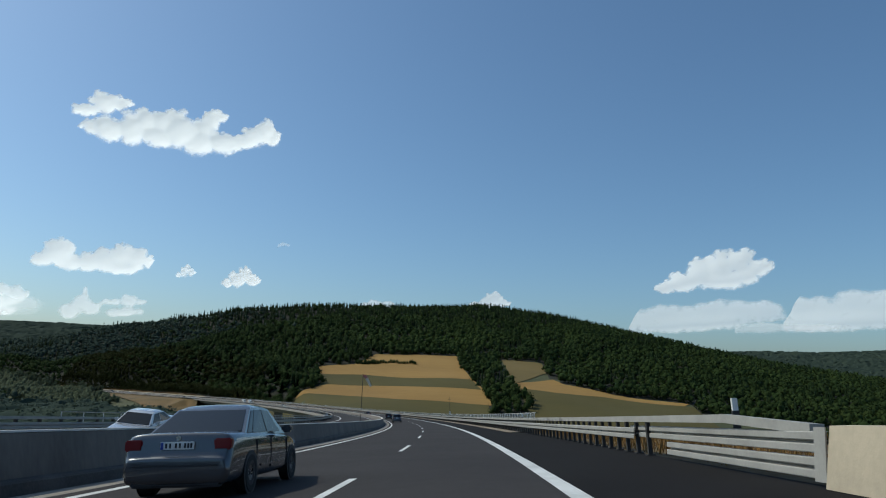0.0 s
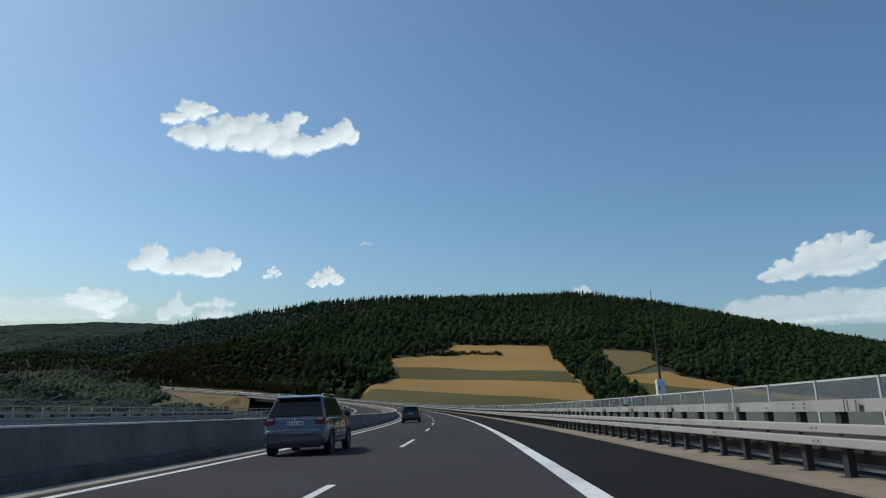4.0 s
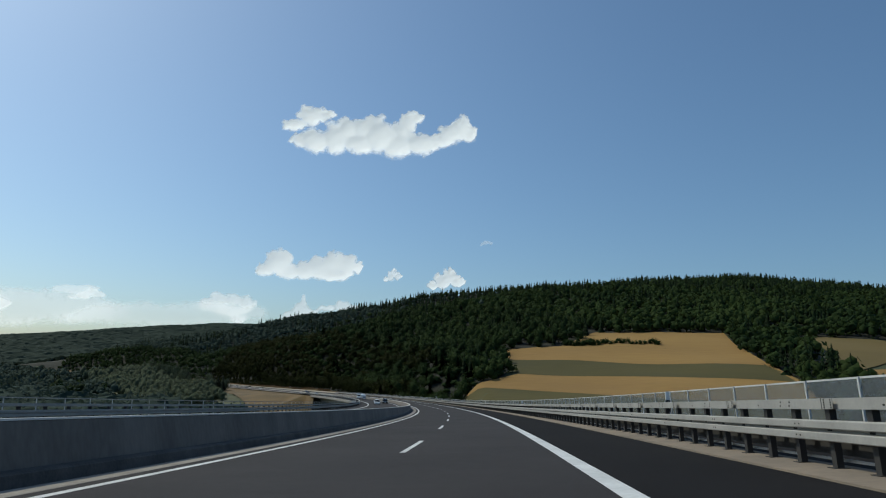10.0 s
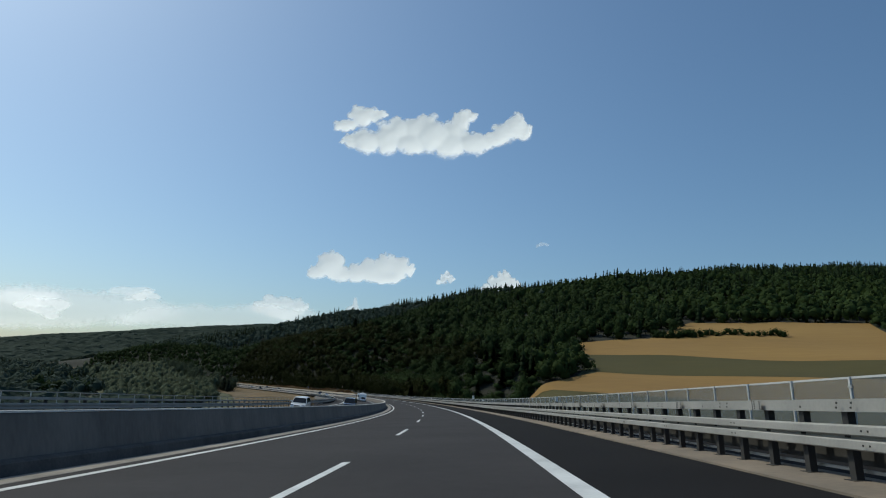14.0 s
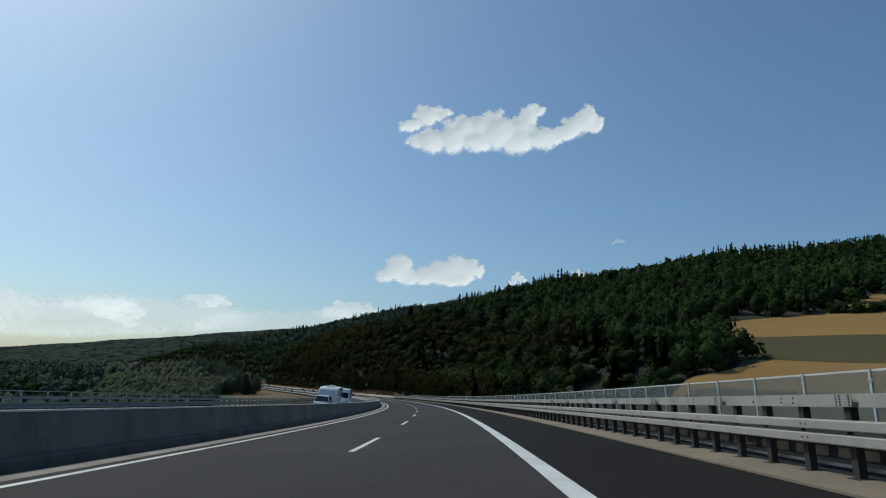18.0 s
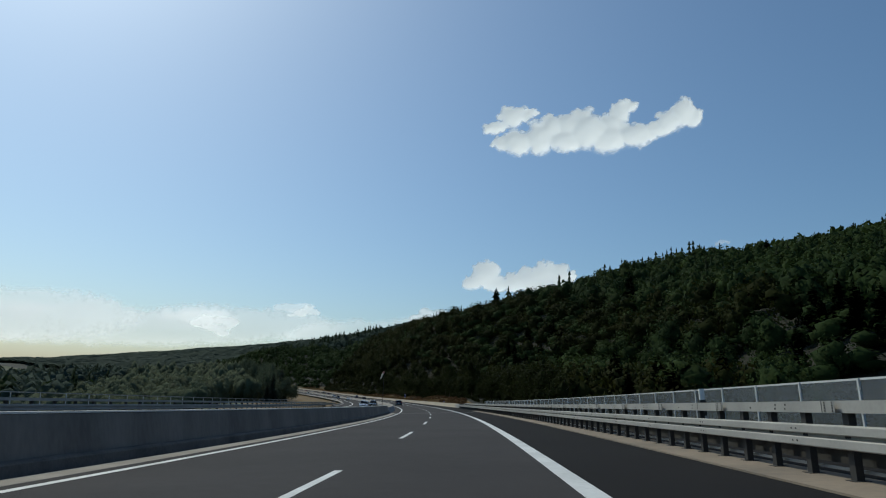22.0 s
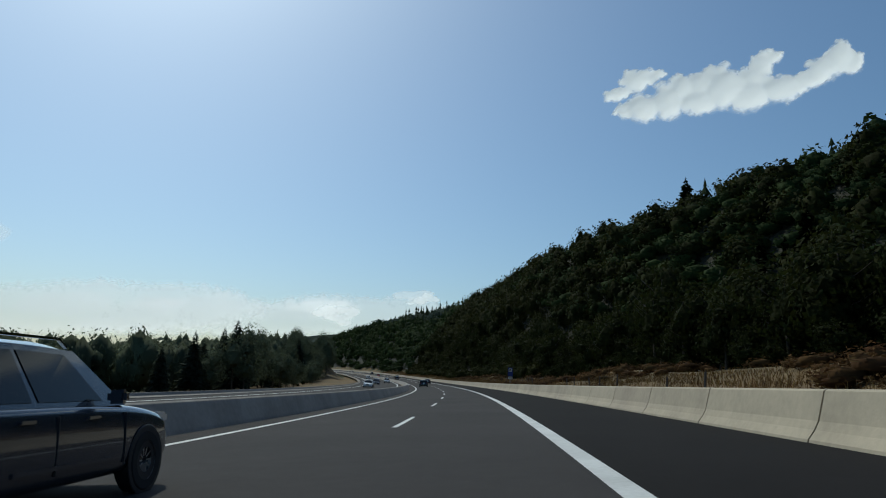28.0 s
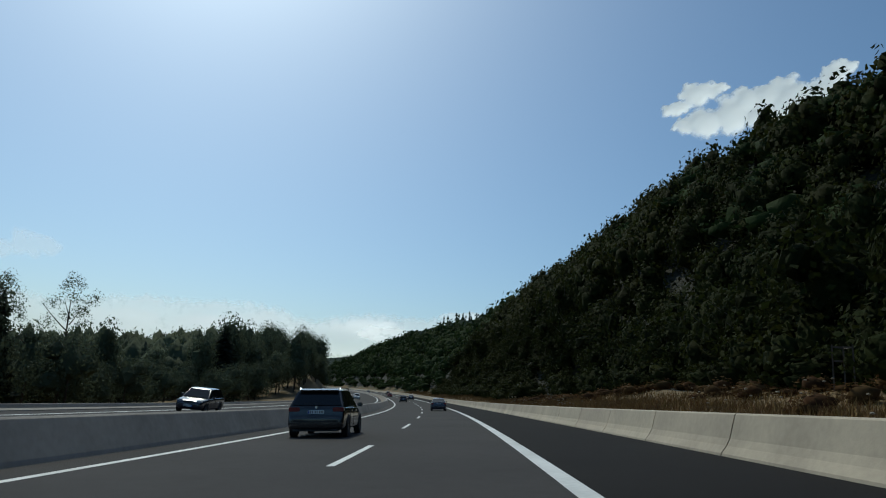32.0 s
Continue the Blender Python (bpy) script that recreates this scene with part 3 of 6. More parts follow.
# far side of the oncoming carriageway
far_rail = tagged(new("far_guard_rail"), "galvanised guard rail of the far carriageway", "guard rail")
FH = far_h(-22.5)
under(sweep("wave_beam", rail_profile(-22.5, 0.45 + FH, 1.0), -100, 900, M["zinc"], closed=True), far_rail)
under(sweep("box_beam", [(-22.75, 0.92 + FH), (-22.75, 1.06 + FH), (-22.5, 1.06 + FH), (-22.5, 0.92 + FH)], -100, 900, M["zinc"], closed=True), far_rail)
far_post = box_mesh("post", [((0, 0, 0.46), (0.12, 0.16, 0.92))], M["dark_steel"])
post_row("post", far_post, 30.0, 880.0, 2.0, -22.62, far_rail, limit=0, h=FH)
far_railing = tagged(new("far_railing"), "thin steel railing on the far edge of the bridge", "railing")
under(sweep("handrail", [(-23.75, 1.34 + FH), (-23.75, 1.39 + FH), (-23.67, 1.39 + FH), (-23.67, 1.34 + FH)], 46, 848, M["zinc"], closed=True), far_railing)
post_row("railing_post", rail_post, 46.0, 848.0, 2.5, -23.71, far_railing, limit=0, h=FH)
sweep("far_barrier", [(n - 27.8 + 0.4, h * 0.40 + far_h(-23)) for n, h in BARRIER], 900, S1, M["grey_concrete"], closed=True, label="low grey concrete kerb wall beyond the far carriageway", category="barrier", kind="structure")

# finger joint across the lanes where the bridge ends: two steel combs over a dark gap
def finger_joint(s, wide=0.86, pitch=0.15):
    base = sweep("expansion_joint", [(-9.1, 0.004), (2.75, 0.004)], s, s + wide, M["dark_steel"], step=wide, label="steel finger joint across the lanes", category="road joint", kind="structure")
    vs, fs = [], []
    for n in np.arange(-9.05, 2.62, pitch):
        for row in range(4):
            k, s0, s1 = len(vs), s + 0.03 + row * (wide - 0.06) / 4, s + 0.01 + (row + 1) * (wide - 0.06) / 4
            lean = 0.05 if row % 2 else -0.05
            corners = ((s0, n), (s0, n + pitch * 0.78), (s1, n + pitch * 0.78 + lean), (s1, n + lean))
            for h in (0.011, 0.004):
                vs += [road_at(a, m, h) for a, m in corners]
            fs += [(k, k + 1, k + 2, k + 3)] + [(k + j, k + (j + 1) % 4, k + 4 + (j + 1) % 4, k + 4 + j) for j in range(4)]
    mesh_object("comb_teeth", np.array(vs), fs, M["joint_steel"], parent=base, label="worn grey steel comb teeth", kind="stuff")
    for e in (s - 0.08, s + wide):
        sweep("joint_edge", [(-9.1, 0.003), (2.57, 0.003)], e, e + 0.08, M["asphalt_dark"], step=0.08, label="dark sealed edge of the finger joint", category="road joint", kind="structure")


M["joint_steel"] = material("worn_joint_steel", (0.25, 0.24, 0.225), 0.6, 0.3, second=(0.15, 0.145, 0.135), scale=3.0)
finger_joint(834.25)
# gaps between the slabs of the kerb strip
for s in (834.4, 837.6, 841.5, 829.8, 826.0):
    sweep("kerb_gap", [(LANE_RIGHT - 0.003, 0.0), (LANE_RIGHT - 0.003, 0.034), (3.80, 0.044)], s, s + 0.05, M["dark_steel"], step=0.05, label="dark open gap between two kerb slabs", category="kerb joint", kind="structure")


# bridge piers: tapered shafts with a wider head, down to the valley floor
def bridge_pier(s):
    top = road_at(s, -10.0, -4.0)
    foot = float(land(np.array([top[0]]), np.array([top[1]]))[0]) - 1.5
    tall = float(top[2]) - foot
    if tall < 4:
        return
    vs = []
    for k, (w, d) in ((0.0, (4.2, 2.0)), (0.86, (3.4, 1.5)), (0.93, (3.6, 1.6)), (1.0, (6.0, 1.8))):
        for x, y in ((1, 0.7), (0.85, 1), (-0.85, 1), (-1, 0.7), (-1, -0.7), (-0.85, -1), (0.85, -1), (1, -0.7)):
            vs.append((x * w, y * d, k * tall))
    fs = [tuple(range(24, 32))]
    for r in range(3):
        fs += [(r * 8 + j, r * 8 + (j + 1) % 8, r * 8 + 8 + (j + 1) % 8, r * 8 + 8 + j) for j in range(8)]
    ob = mesh_object("bridge_pier", np.array(vs), fs, M["grey_concrete"], label="grey concrete pier of the valley bridge", category="bridge pier", kind="structure")
    ob.matrix_basis = pose(float(top[0]), float(top[1]), foot, 0, 0, math.degrees(np.interp(s, SG, PSI)))


for s in np.arange(100, 800, 72.0):
    bridge_pier(float(s))

# ---- woods ----
rng = np.random.default_rng(7)


def ico(sub):
    bm = bmesh.new()
    bmesh.ops.create_icosphere(bm, subdivisions=sub, radius=1.0)
    v = np.array([q.co[:] for q in bm.verts])
    f = np.array([[q.index for q in p.verts] for p in bm.faces])
    bm.free()
    return v, f


ICO0, ICO1 = ico(0), ico(1)
if len(ICO0[1]) != 20:
    g_ = (1 + 5 ** 0.5) / 2
    bm_ = bmesh.new()
    for a_, b_ in ((1, g_), (-1, g_), (1, -g_), (-1, -g_)):
        for v_ in ((0, a_, b_), (a_, b_, 0), (b_, 0, a_)):
            bm_.verts.new(Vector(v_).normalized())
    bmesh.ops.convex_hull(bm_, input=bm_.verts[:])
    bm_.verts.ensure_lookup_table()
    bm_.verts.index_update()
    ICO0 = (np.array([q.co[:] for q in bm_.verts]), np.array([[q.index for q in p.verts] for p in bm_.faces]))
    bm_.free()


def crown_far(cards, size, seed, core=None, count=4, heart=0.86):
    """A ragged broadleaf crown, one unit wide and high: lumps, each a dark core under many small leaf clumps."""
    r = np.random.default_rng(seed)
    core = core or ICO0
    lumps = [(0, 0, 0.52, 0.40, 0.42), (r.uniform(-.2, .2), r.uniform(-.2, .2), 0.30, 0.40, 0.30), (r.uniform(-.22, .22), r.uniform(-.22, .22), 0.70, 0.27, 0.27), (r.uniform(-.28, .28), r.uniform(-.28, .28), 0.52, 0.24, 0.22)][:count]
    vs, fs, k = [], [], 0
    for cx, cy, cz, ra, rz in lumps:
        v = core[0] * (1 + r.uniform(-0.2, 0.2, (len(core[0]), 1))) * heart
        vs.append(v * (ra, ra, rz) + (cx, cy, cz))
        fs.append(core[1] + k)
        k += len(v)
    w = np.array([q[3] for q in lumps]) ** 2
    pick = r.choice(len(lumps), cards, p=w / w.sum())
    d = r.normal(size=(cards, 3))
    d /= np.linalg.norm(d, axis=1, keepdims=True)
    L = np.array(lumps)[pick]
    c = L[:, :3] + d * np.stack([L[:, 3], L[:, 3], L[:, 4]], -1) * np.where(r.uniform(0, 1, (cards, 1)) < 0.3, r.uniform(heart, 0.9, (cards, 1)), r.uniform(0.85, 1.16, (cards, 1)))
    nrm = d + r.normal(scale=0.38, size=(cards, 3))
    nrm /= np.linalg.norm(nrm, axis=1, keepdims=True)
    u = np.cross(nrm, r.normal(size=(cards, 3)))
    u /= np.linalg.norm(u, axis=1, keepdims=True)
    t = np.cross(nrm, u)
    sz = size * r.uniform(0.6, 1.35, (cards, 1))
    quad = np.stack([c - u * sz, c - t * sz * 0.7, c + u * sz, c + t * sz * 0.7], 1)
    quad[:, 0] += nrm * sz * 0.3
    vs.append(quad.reshape(-1, 3))
    i = k + np.arange(cards)[:, None] * 4
    fs.append(np.concatenate([i + (0, 1, 2), i + (0, 2, 3)]))
    return np.concatenate(vs), np.concatenate(fs)


def spruce_far(seed, tiers=5, arms=4):
    """A far conifer of ragged skirts, one unit high."""
    r = np.random.default_rng(seed)
    vs, fs, k = [], [], 0
    for i in range(tiers):
        z1 = 0.16 + 0.84 * (i + 1) / tiers
        ra = 0.21 * (1 - i / (tiers + 0.4)) * r.uniform(0.85, 1.15)
        z0 = z1 - 0.30 * (1 - 0.4 * i / tiers)
        m = arms * 2
        a = np.arange(m) * math.tau / m + r.uniform(0, 1)
        rr = ra * np.where(np.arange(m) % 2, 0.45, 1.05) * r.uniform(0.7, 1.25, m)
        ring = np.stack([rr * np.cos(a), rr * np.sin(a), z0 + r.uniform(-.03, .03, m) + np.where(np.arange(m) % 2, 0.04, 0)], -1)
        vs.append(np.concatenate([ring, [(0, 0, min(z1, 1.0))]]))
        fs.append(np.array([(k + j, k + (j + 1) % m, k + m) for j in range(m)]))
        k += m + 1
    return np.concatenate(vs), np.concatenate(fs)


def spruce_near(seed, levels=34, girth=0.24, bare=0.06, arms=13):
    """A conifer of single drooping boughs with gaps between them, one unit high."""
    r = np.random.default_rng(seed)
    vs, fs, k = [], [], 0
    for i in range(levels):
        t = i / (levels - 1)
        z = bare + (0.97 - bare) * t
        reach = girth * (1 - t) ** 0.72 * r.uniform(0.62, 1.2) + 0.014
        for _ in range(arms if t < 0.8 else arms // 2 + 1):
            a, ln = r.uniform(0, math.tau), reach * r.uniform(0.55, 1.2)
            d, q = np.array([math.cos(a), math.sin(a), 0]), np.array([-math.sin(a), math.cos(a), 0])
            w = ln * (r.uniform(0.28, 0.42) if arms < 20 else r.uniform(0.12, 0.24)) + 0.004
            p0 = np.array([0, 0, z + r.uniform(-0.5, 0.5) * 0.9 / levels])
            mid = p0 + d * ln * 0.6 + (0, 0, ln * r.uniform(-0.25, 0.08))
            tip = p0 + d * ln + (0, 0, ln * r.uniform(-0.45, -0.05))
            low = mid + (0, 0, -w * 0.7)
            vs += [p0, mid + q * w, tip, mid - q * w, low]
            fs += [(k, k + 1, k + 2), (k, k + 2, k + 3), (k, k + 2, k + 4)]
            k += 5
    vs += [np.array([0.004, 0, 0.9]), np.array([-0.004, 0.003, 0.9]), np.array([0, 0, 1.0])]
    fs.append((k, k + 1, k + 2))
    return np.array(vs), np.array(fs)


def soft_normals(v, f):
    """Normals that follow the crown as a whole, with some of each leaf clump's own tilt, so that light wraps round it."""
    g = np.zeros_like(v)
    fn = np.cross(v[f[:, 1]] - v[f[:, 0]], v[f[:, 2]] - v[f[:, 0]])
    for j in range(3):
        np.add.at(g, f[:, j], fn)
    g /= np.linalg.norm(g, axis=1, keepdims=True) + 1e-9
    if np.abs(v[:, :2]).max() < 0.36:
        out = np.stack([v[:, 0] * 4, v[:, 1] * 4, 0.35 + 0 * v[:, 2]], -1)
    else:
        out = v - (0, 0, 0.38)
    out /= np.linalg.norm(out, axis=1, keepdims=True) + 1e-9
    g *= np.where((g * out).sum(1, keepdims=True) < 0, -1, 1)
    out = out * 0.75 + g * 0.55
    return out / (np.linalg.norm(out, axis=1, keepdims=True) + 1e-9)


def set_normals(me, nrm):
    at = me.attributes.new("custom_normal", "FLOAT_VECTOR", "POINT")
    at.data.foreach_set("vector", np.ascontiguousarray(nrm, dtype=np.float32).ravel())


def plant(name, templates, places, heights, widths, mat, label):
    """Many far trees as one mass."""
    if not len(places):
        return None
    which = rng.integers(0, len(templates), len(places))
    turn = rng.uniform(0, math.tau, len(places))
    vs, fs, ns, k = [], [], [], 0
    for w, (tv, tf) in enumerate(templates):
        tn = soft_normals(tv, tf)
        q = np.where(which == w)[0]
        c, s = np.cos(turn[q])[:, None], np.sin(turn[q])[:, None]
        x = (tv[:, 0] * c - tv[:, 1] * s) * widths[q, None]
        y = (tv[:, 0] * s + tv[:, 1] * c) * widths[q, None]
        z = tv[:, 2] * heights[q, None]
        v = np.stack([x, y, z], -1) + places[q][:, None, :]
        ns.append(np.stack([tn[:, 0] * c - tn[:, 1] * s, tn[:, 0] * s + tn[:, 1] * c, tn[:, 2] + 0 * c], -1).reshape(-1, 3))
        vs.append(v.reshape(-1, 3))
        fs.append((tf[None] + (k + np.arange(len(q)) * len(tv))[:, None, None]).reshape(-1, 3))
        k += v.shape[0] * v.shape[1]
    verts, faces = np.concatenate(vs), np.concatenate(fs)
    me = bpy.data.meshes.new(name)
    me.vertices.add(len(verts))
    me.vertices.foreach_set("co", verts.ravel())
    me.loops.add(len(faces) * 3)
    me.loops.foreach_set("vertex_index", faces.ravel().astype(np.int32))
    me.polygons.add(len(faces))
    me.polygons.foreach_set("loop_start", np.arange(len(faces), dtype=np.int32) * 3)
    me.update(calc_edges=True)
    set_normals(me, np.concatenate(ns))
    me.materials.append(mat)
    return tagged(new(name, me), label, "forest", kind="stuff")


def inside(x, y, poly):
    hit = np.zeros(x.shape, bool)
    for (x0, y0), (x1, y1) in zip(poly, poly[1:] + poly[:1]):
        cross = ((y0 > y) != (y1 > y)) & (x < (x1 - x0) * (y - y0) / (y1 - y0 + 1e-9) + x0)
        hit ^= cross
    return hit


# open land on the hill: the two groups of fields, in plan
CLEARING = [(-222, 785), (-214, 811), (-186, 846), (-206, 899), (-217, 938), (-165, 948), (-146, 1006), (-28, 1016), (-17, 926), (-7, 882), (13, 807), (16, 770), (20, 690), (-260, 690)]
CLEARING_EAST = [(37, 1009), (95, 990), (95, 930), (110, 873), (160, 853), (255, 824), (255, 690), (66, 690), (62, 790), (50, 833), (34, 930)]


def scatter(x0, x1, y0, y1, spacing):
    xs, ys = np.meshgrid(np.arange(x0, x1, spacing), np.arange(y0, y1, spacing))
    xs, ys = xs.ravel() + rng.uniform(-.5, .5, xs.size) * spacing, ys.ravel() + rng.uniform(-.5, .5, ys.size) * spacing
    return xs, ys


def woods(x, y):
    s, n = near_road(x, y)
    keep = ~inside(x, y, CLEARING) & ~inside(x, y, CLEARING_EAST)
    right = (n > np.where(s > 950, 56, 30)) & (s > 690)
    right |= (n > 200) & (s <= 690) & ~((s < 640) & (y < 770))
    left = (n < np.where(s < 1345, -145, -96)) & (s > 1085)
    return keep & (right | left), s, n


# the ground under the trees is bare, its colour darkened for their shade
ground.data.materials.append(M["shaded_forest_floor"])
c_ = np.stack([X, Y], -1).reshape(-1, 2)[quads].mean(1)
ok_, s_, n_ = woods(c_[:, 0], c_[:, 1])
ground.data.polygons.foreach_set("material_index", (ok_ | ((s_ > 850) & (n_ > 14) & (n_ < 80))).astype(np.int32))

far_crowns, mid_crowns = [crown_far(13, 0.19, i, count=1, heart=0.72) for i in range(6)], [crown_far(170, 0.056, 20 + i, count=3, heart=0.6) for i in range(5)]
near_crowns = [crown_far(800, 0.033, 40 + i, heart=0.56) for i in range(5)]
leafy_crowns = [crown_far(300, 0.044, 660 + i, count=4, heart=0.58) for i in range(5)]
bushy_crowns = [crown_far(130, 0.052, 690 + i, count=2, heart=0.78) for i in range(5)]
small_crowns = [crown_far(52, 0.095, 680 + i, count=2, heart=0.64) for i in range(4)]
spruces, near_spruces = [spruce_far(i) for i in range(5)], [spruce_near(30 + i, 46, 0.22, 0.08, 20) for i in range(3)]

x, y = scatter(-1180, 880, 560, 1720, 10.4)
ok, s, n = woods(x, y)
x, y, s, n = x[ok], y[ok], s[ok], n[ok]
z = land(x, y)
crest = np.array(RIDGES[0])
behind = np.array(RIDGES[2])
back = np.interp(x, behind[:, 0], behind[:, 1])
hill = (z > -51.5) & ((y < np.interp(x, crest[:, 0], crest[:, 1]) + 25) | ((x < 20) & (y > back - 340) & (y < back + 15)))
x, y, s, n, z = x[hill], y[hill], s[hill], n[hill], z[hill]
conifer = (wave(x, y, 60, 4) + rng.uniform(-.5, .5, len(x))) > 0.62
conifer |= (z > 95) & (rng.uniform(0, 1, len(x)) > 0.4)
near = (np.abs(n) < 100) & (s > 690) & (s < 1400)
conifer &= ~(near & (n < 85) & (s > 1090))
P = np.stack([x, y, z - 0.8], -1)
hts = rng.uniform(10, 15.5, len(x)) * np.where(near & (n > 0) & (s > 1000), 0.85, 1)
hts = np.where((x < -430) & (n > 0), rng.uniform(8.5, 12, len(x)), hts)
wds = rng.uniform(10.6, 15.2, len(x))
belt = ~near & (n > 0) & (n < 290) & (s > 560) & (s < 1230)
light_crowns = [crown_far(100, 0.078, 640 + i, count=3, heart=0.7) for i in range(6)]
q = ~conifer & belt
plant("forest", light_crowns, P[q], hts[q], wds[q] * 0.92, M["leaves"], "dense broadleaf forest on the lower hillside")
q = ~conifer & ~near & ~belt
# towards the far end the trees take the haze-tinted leaves
hazed = x + rng.normal(0, 90, len(x)) < -520
plant("forest", far_crowns, P[q & ~hazed], hts[q & ~hazed], wds[q & ~hazed] * 1.05, M["leaves"], "dense dark green broadleaf forest on the hill")
plant("forest", far_crowns, P[q & hazed], hts[q & hazed], wds[q & hazed] * 1.05, M["hazed_far_leaves"], "forest at the far end of the hill, colour lightened for haze")
q = ~conifer & near
edge = (n < 85) & (s < 1010)
lower = q & ~edge & (s > 900)
upper = q & ~edge & (s <= 900)
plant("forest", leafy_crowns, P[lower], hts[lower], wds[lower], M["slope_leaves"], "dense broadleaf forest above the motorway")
plant("forest", leafy_crowns, P[upper], hts[upper], wds[upper], M["leaves"], "dense broadleaf forest beside the bridge")
plant("forest", [crown_far(480, 0.034, 600 + i, count=4, heart=0.6) for i in range(5)], P[q & edge], hts[q & edge], wds[q & edge], M["leaves"], "broadleaf trees at the edge of the fields")
mid_spruces = [spruce_near(50 + i, 24, 0.19, 0.06, 12) for i in range(4)]
q = conifer & near
plant("conifer_forest", mid_spruces, P[q], rng.uniform(11, 15, q.sum()), rng.uniform(13, 17, q.sum()), M["needles"], "dark spruces among the trees above the motorway")
q = conifer & ~near
plant("conifer_forest", spruces, P[q], rng.uniform(14, 19, q.sum()), rng.uniform(15, 20, q.sum()), M["needles"], "dark spruces standing among the broadleaf forest")

# low growth that closes the gaps between the trees
x, y = scatter(-720, 120, 640, 1240, 8.0)
ok, s, n = woods(x, y)
ok &= (n > 24) & (n < 120) & ((s < 950) | (n > 58)) & (s < 1260)
x, y = x[ok], y[ok]
P = np.stack([x, y, land(x, y) - 0.6], -1)
plant("undergrowth", bushy_crowns, P, rng.uniform(4, 7, len(P)), rng.uniform(9, 12, len(P)), M["leaves"], "dense young growth under the trees")

# bushes on the steep foot of the slope above the motorway
ss, nn = np.meshgrid(np.arange(1010, 1400, 8.5), np.arange(46, 112, 8.5), indexing="ij")
ss, nn = ss.ravel() + rng.uniform(-3, 3, ss.size), nn.ravel() + rng.uniform(-3, 3, nn.size)
P = road_at(ss, nn)
P[:, 2] = land(P[:, 0], P[:, 1]) - 0.6
plant("undergrowth", bushy_crowns, P, rng.uniform(5, 8, len(P)), rng.uniform(9, 12, len(P)), M["leaves"], "bushy growth between the trees on the slope")

# copse in the valley beside the start of the bridge
x, y = scatter(60, 330, 60, 420, 9)
s, n = near_road(x, y)
z = land(x, y)
ok = (n > 60) & (z > -46)
P = np.stack([x, y, z - 0.8], -1)[ok]
plant("copse", [crown_far(46, 0.11, 400 + i, count=2, heart=0.8) for i in range(5)], P, rng.uniform(9, 14, ok.sum()), rng.uniform(9, 13, ok.sum()), M["leaves"], "broadleaf copse in the valley below the motorway")

# woods of the valley floor and the far hills
def valley_wood(x, y):
    s, n = near_road(x, y)
    z = land(x, y)
    d = np.hypot(x + 200, y - 600)
    main = (x > -1180) & (x < 880) & (y < 1720) & (y > 560) & ((n > 0) | (s > 1085))
    ok = ~main & (((z > -40) & (d > 800)) | ((n < -70) & (x < -60))) & ~((n < -20) & (s < 1110) & (s > 840) & (n > -110)) & (np.abs(n) > 60)
    crest = np.array(RIDGES[1])
    ok &= y < np.interp(x, crest[:, 0], crest[:, 1]) + 60
    ok &= ~((y > 1300) & (y < 2200) & (x > -250) & (x < 500))
    ok &= ~((s > 900) & (n > -190) & (n < 0))
    return ok, z


x, y = scatter(-3300, 2500, 250, 2700, 31)
ok, z = valley_wood(x, y)
x, y, z = x[ok], y[ok], z[ok]
P = np.stack([x, y, z - 1.0], -1)
c = rng.uniform(0, 1, len(x)) > 0.45
sparse_spruces = [spruce_far(60 + i, 3, 3) for i in range(5)]
plant("far_forest", [crown_far(9, 0.2, 300 + i, count=1, heart=0.8) for i in range(5)], P[~c], rng.uniform(11, 14, (~c).sum()), rng.uniform(12, 18, (~c).sum()), M["hazed_far_leaves"], "far wooded hills across the valley")
plant("far_forest", sparse_spruces, P[c], rng.uniform(12, 15.5, c.sum()), rng.uniform(20, 28, c.sum()), M["hazed_far_leaves"], "far spruces on the hills across the valley")

# trees of the valley floor beside the bridge, in the haze-tinted leaf colour
ss, nn = np.meshgrid(np.arange(240, 1085, 17.0), np.arange(-430, -72, 17.0), indexing="ij")
ss, nn = ss.ravel() + rng.uniform(-5, 5, ss.size), nn.ravel() + rng.uniform(-5, 5, nn.size)
P = road_at(ss, nn)
ok, z = valley_wood(P[:, 0], P[:, 1])
P[:, 2] = z - 0.8
P = P[ok]
plant("valley_wood", small_crowns, P, rng.uniform(11, 16, len(P)), rng.uniform(15, 21, len(P)), M["hazed_far_leaves"], "broadleaf wood on the valley floor beside the bridge")

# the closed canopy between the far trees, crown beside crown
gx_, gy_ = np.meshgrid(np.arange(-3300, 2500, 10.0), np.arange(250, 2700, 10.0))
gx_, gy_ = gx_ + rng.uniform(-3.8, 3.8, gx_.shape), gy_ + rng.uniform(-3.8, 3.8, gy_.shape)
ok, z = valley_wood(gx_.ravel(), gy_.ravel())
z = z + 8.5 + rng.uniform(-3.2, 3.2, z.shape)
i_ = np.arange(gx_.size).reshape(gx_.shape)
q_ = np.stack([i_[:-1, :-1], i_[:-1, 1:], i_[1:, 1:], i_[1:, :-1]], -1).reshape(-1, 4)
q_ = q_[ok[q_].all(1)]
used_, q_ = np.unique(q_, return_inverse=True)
mesh_object("far_canopy", np.stack([gx_.ravel(), gy_.ravel(), z], -1)[used_], q_.reshape(-1, 4), M["hazed_far_leaves"], label="closed canopy of the far woods", category="forest", kind="stuff")

# ---- fields on the hillside ----


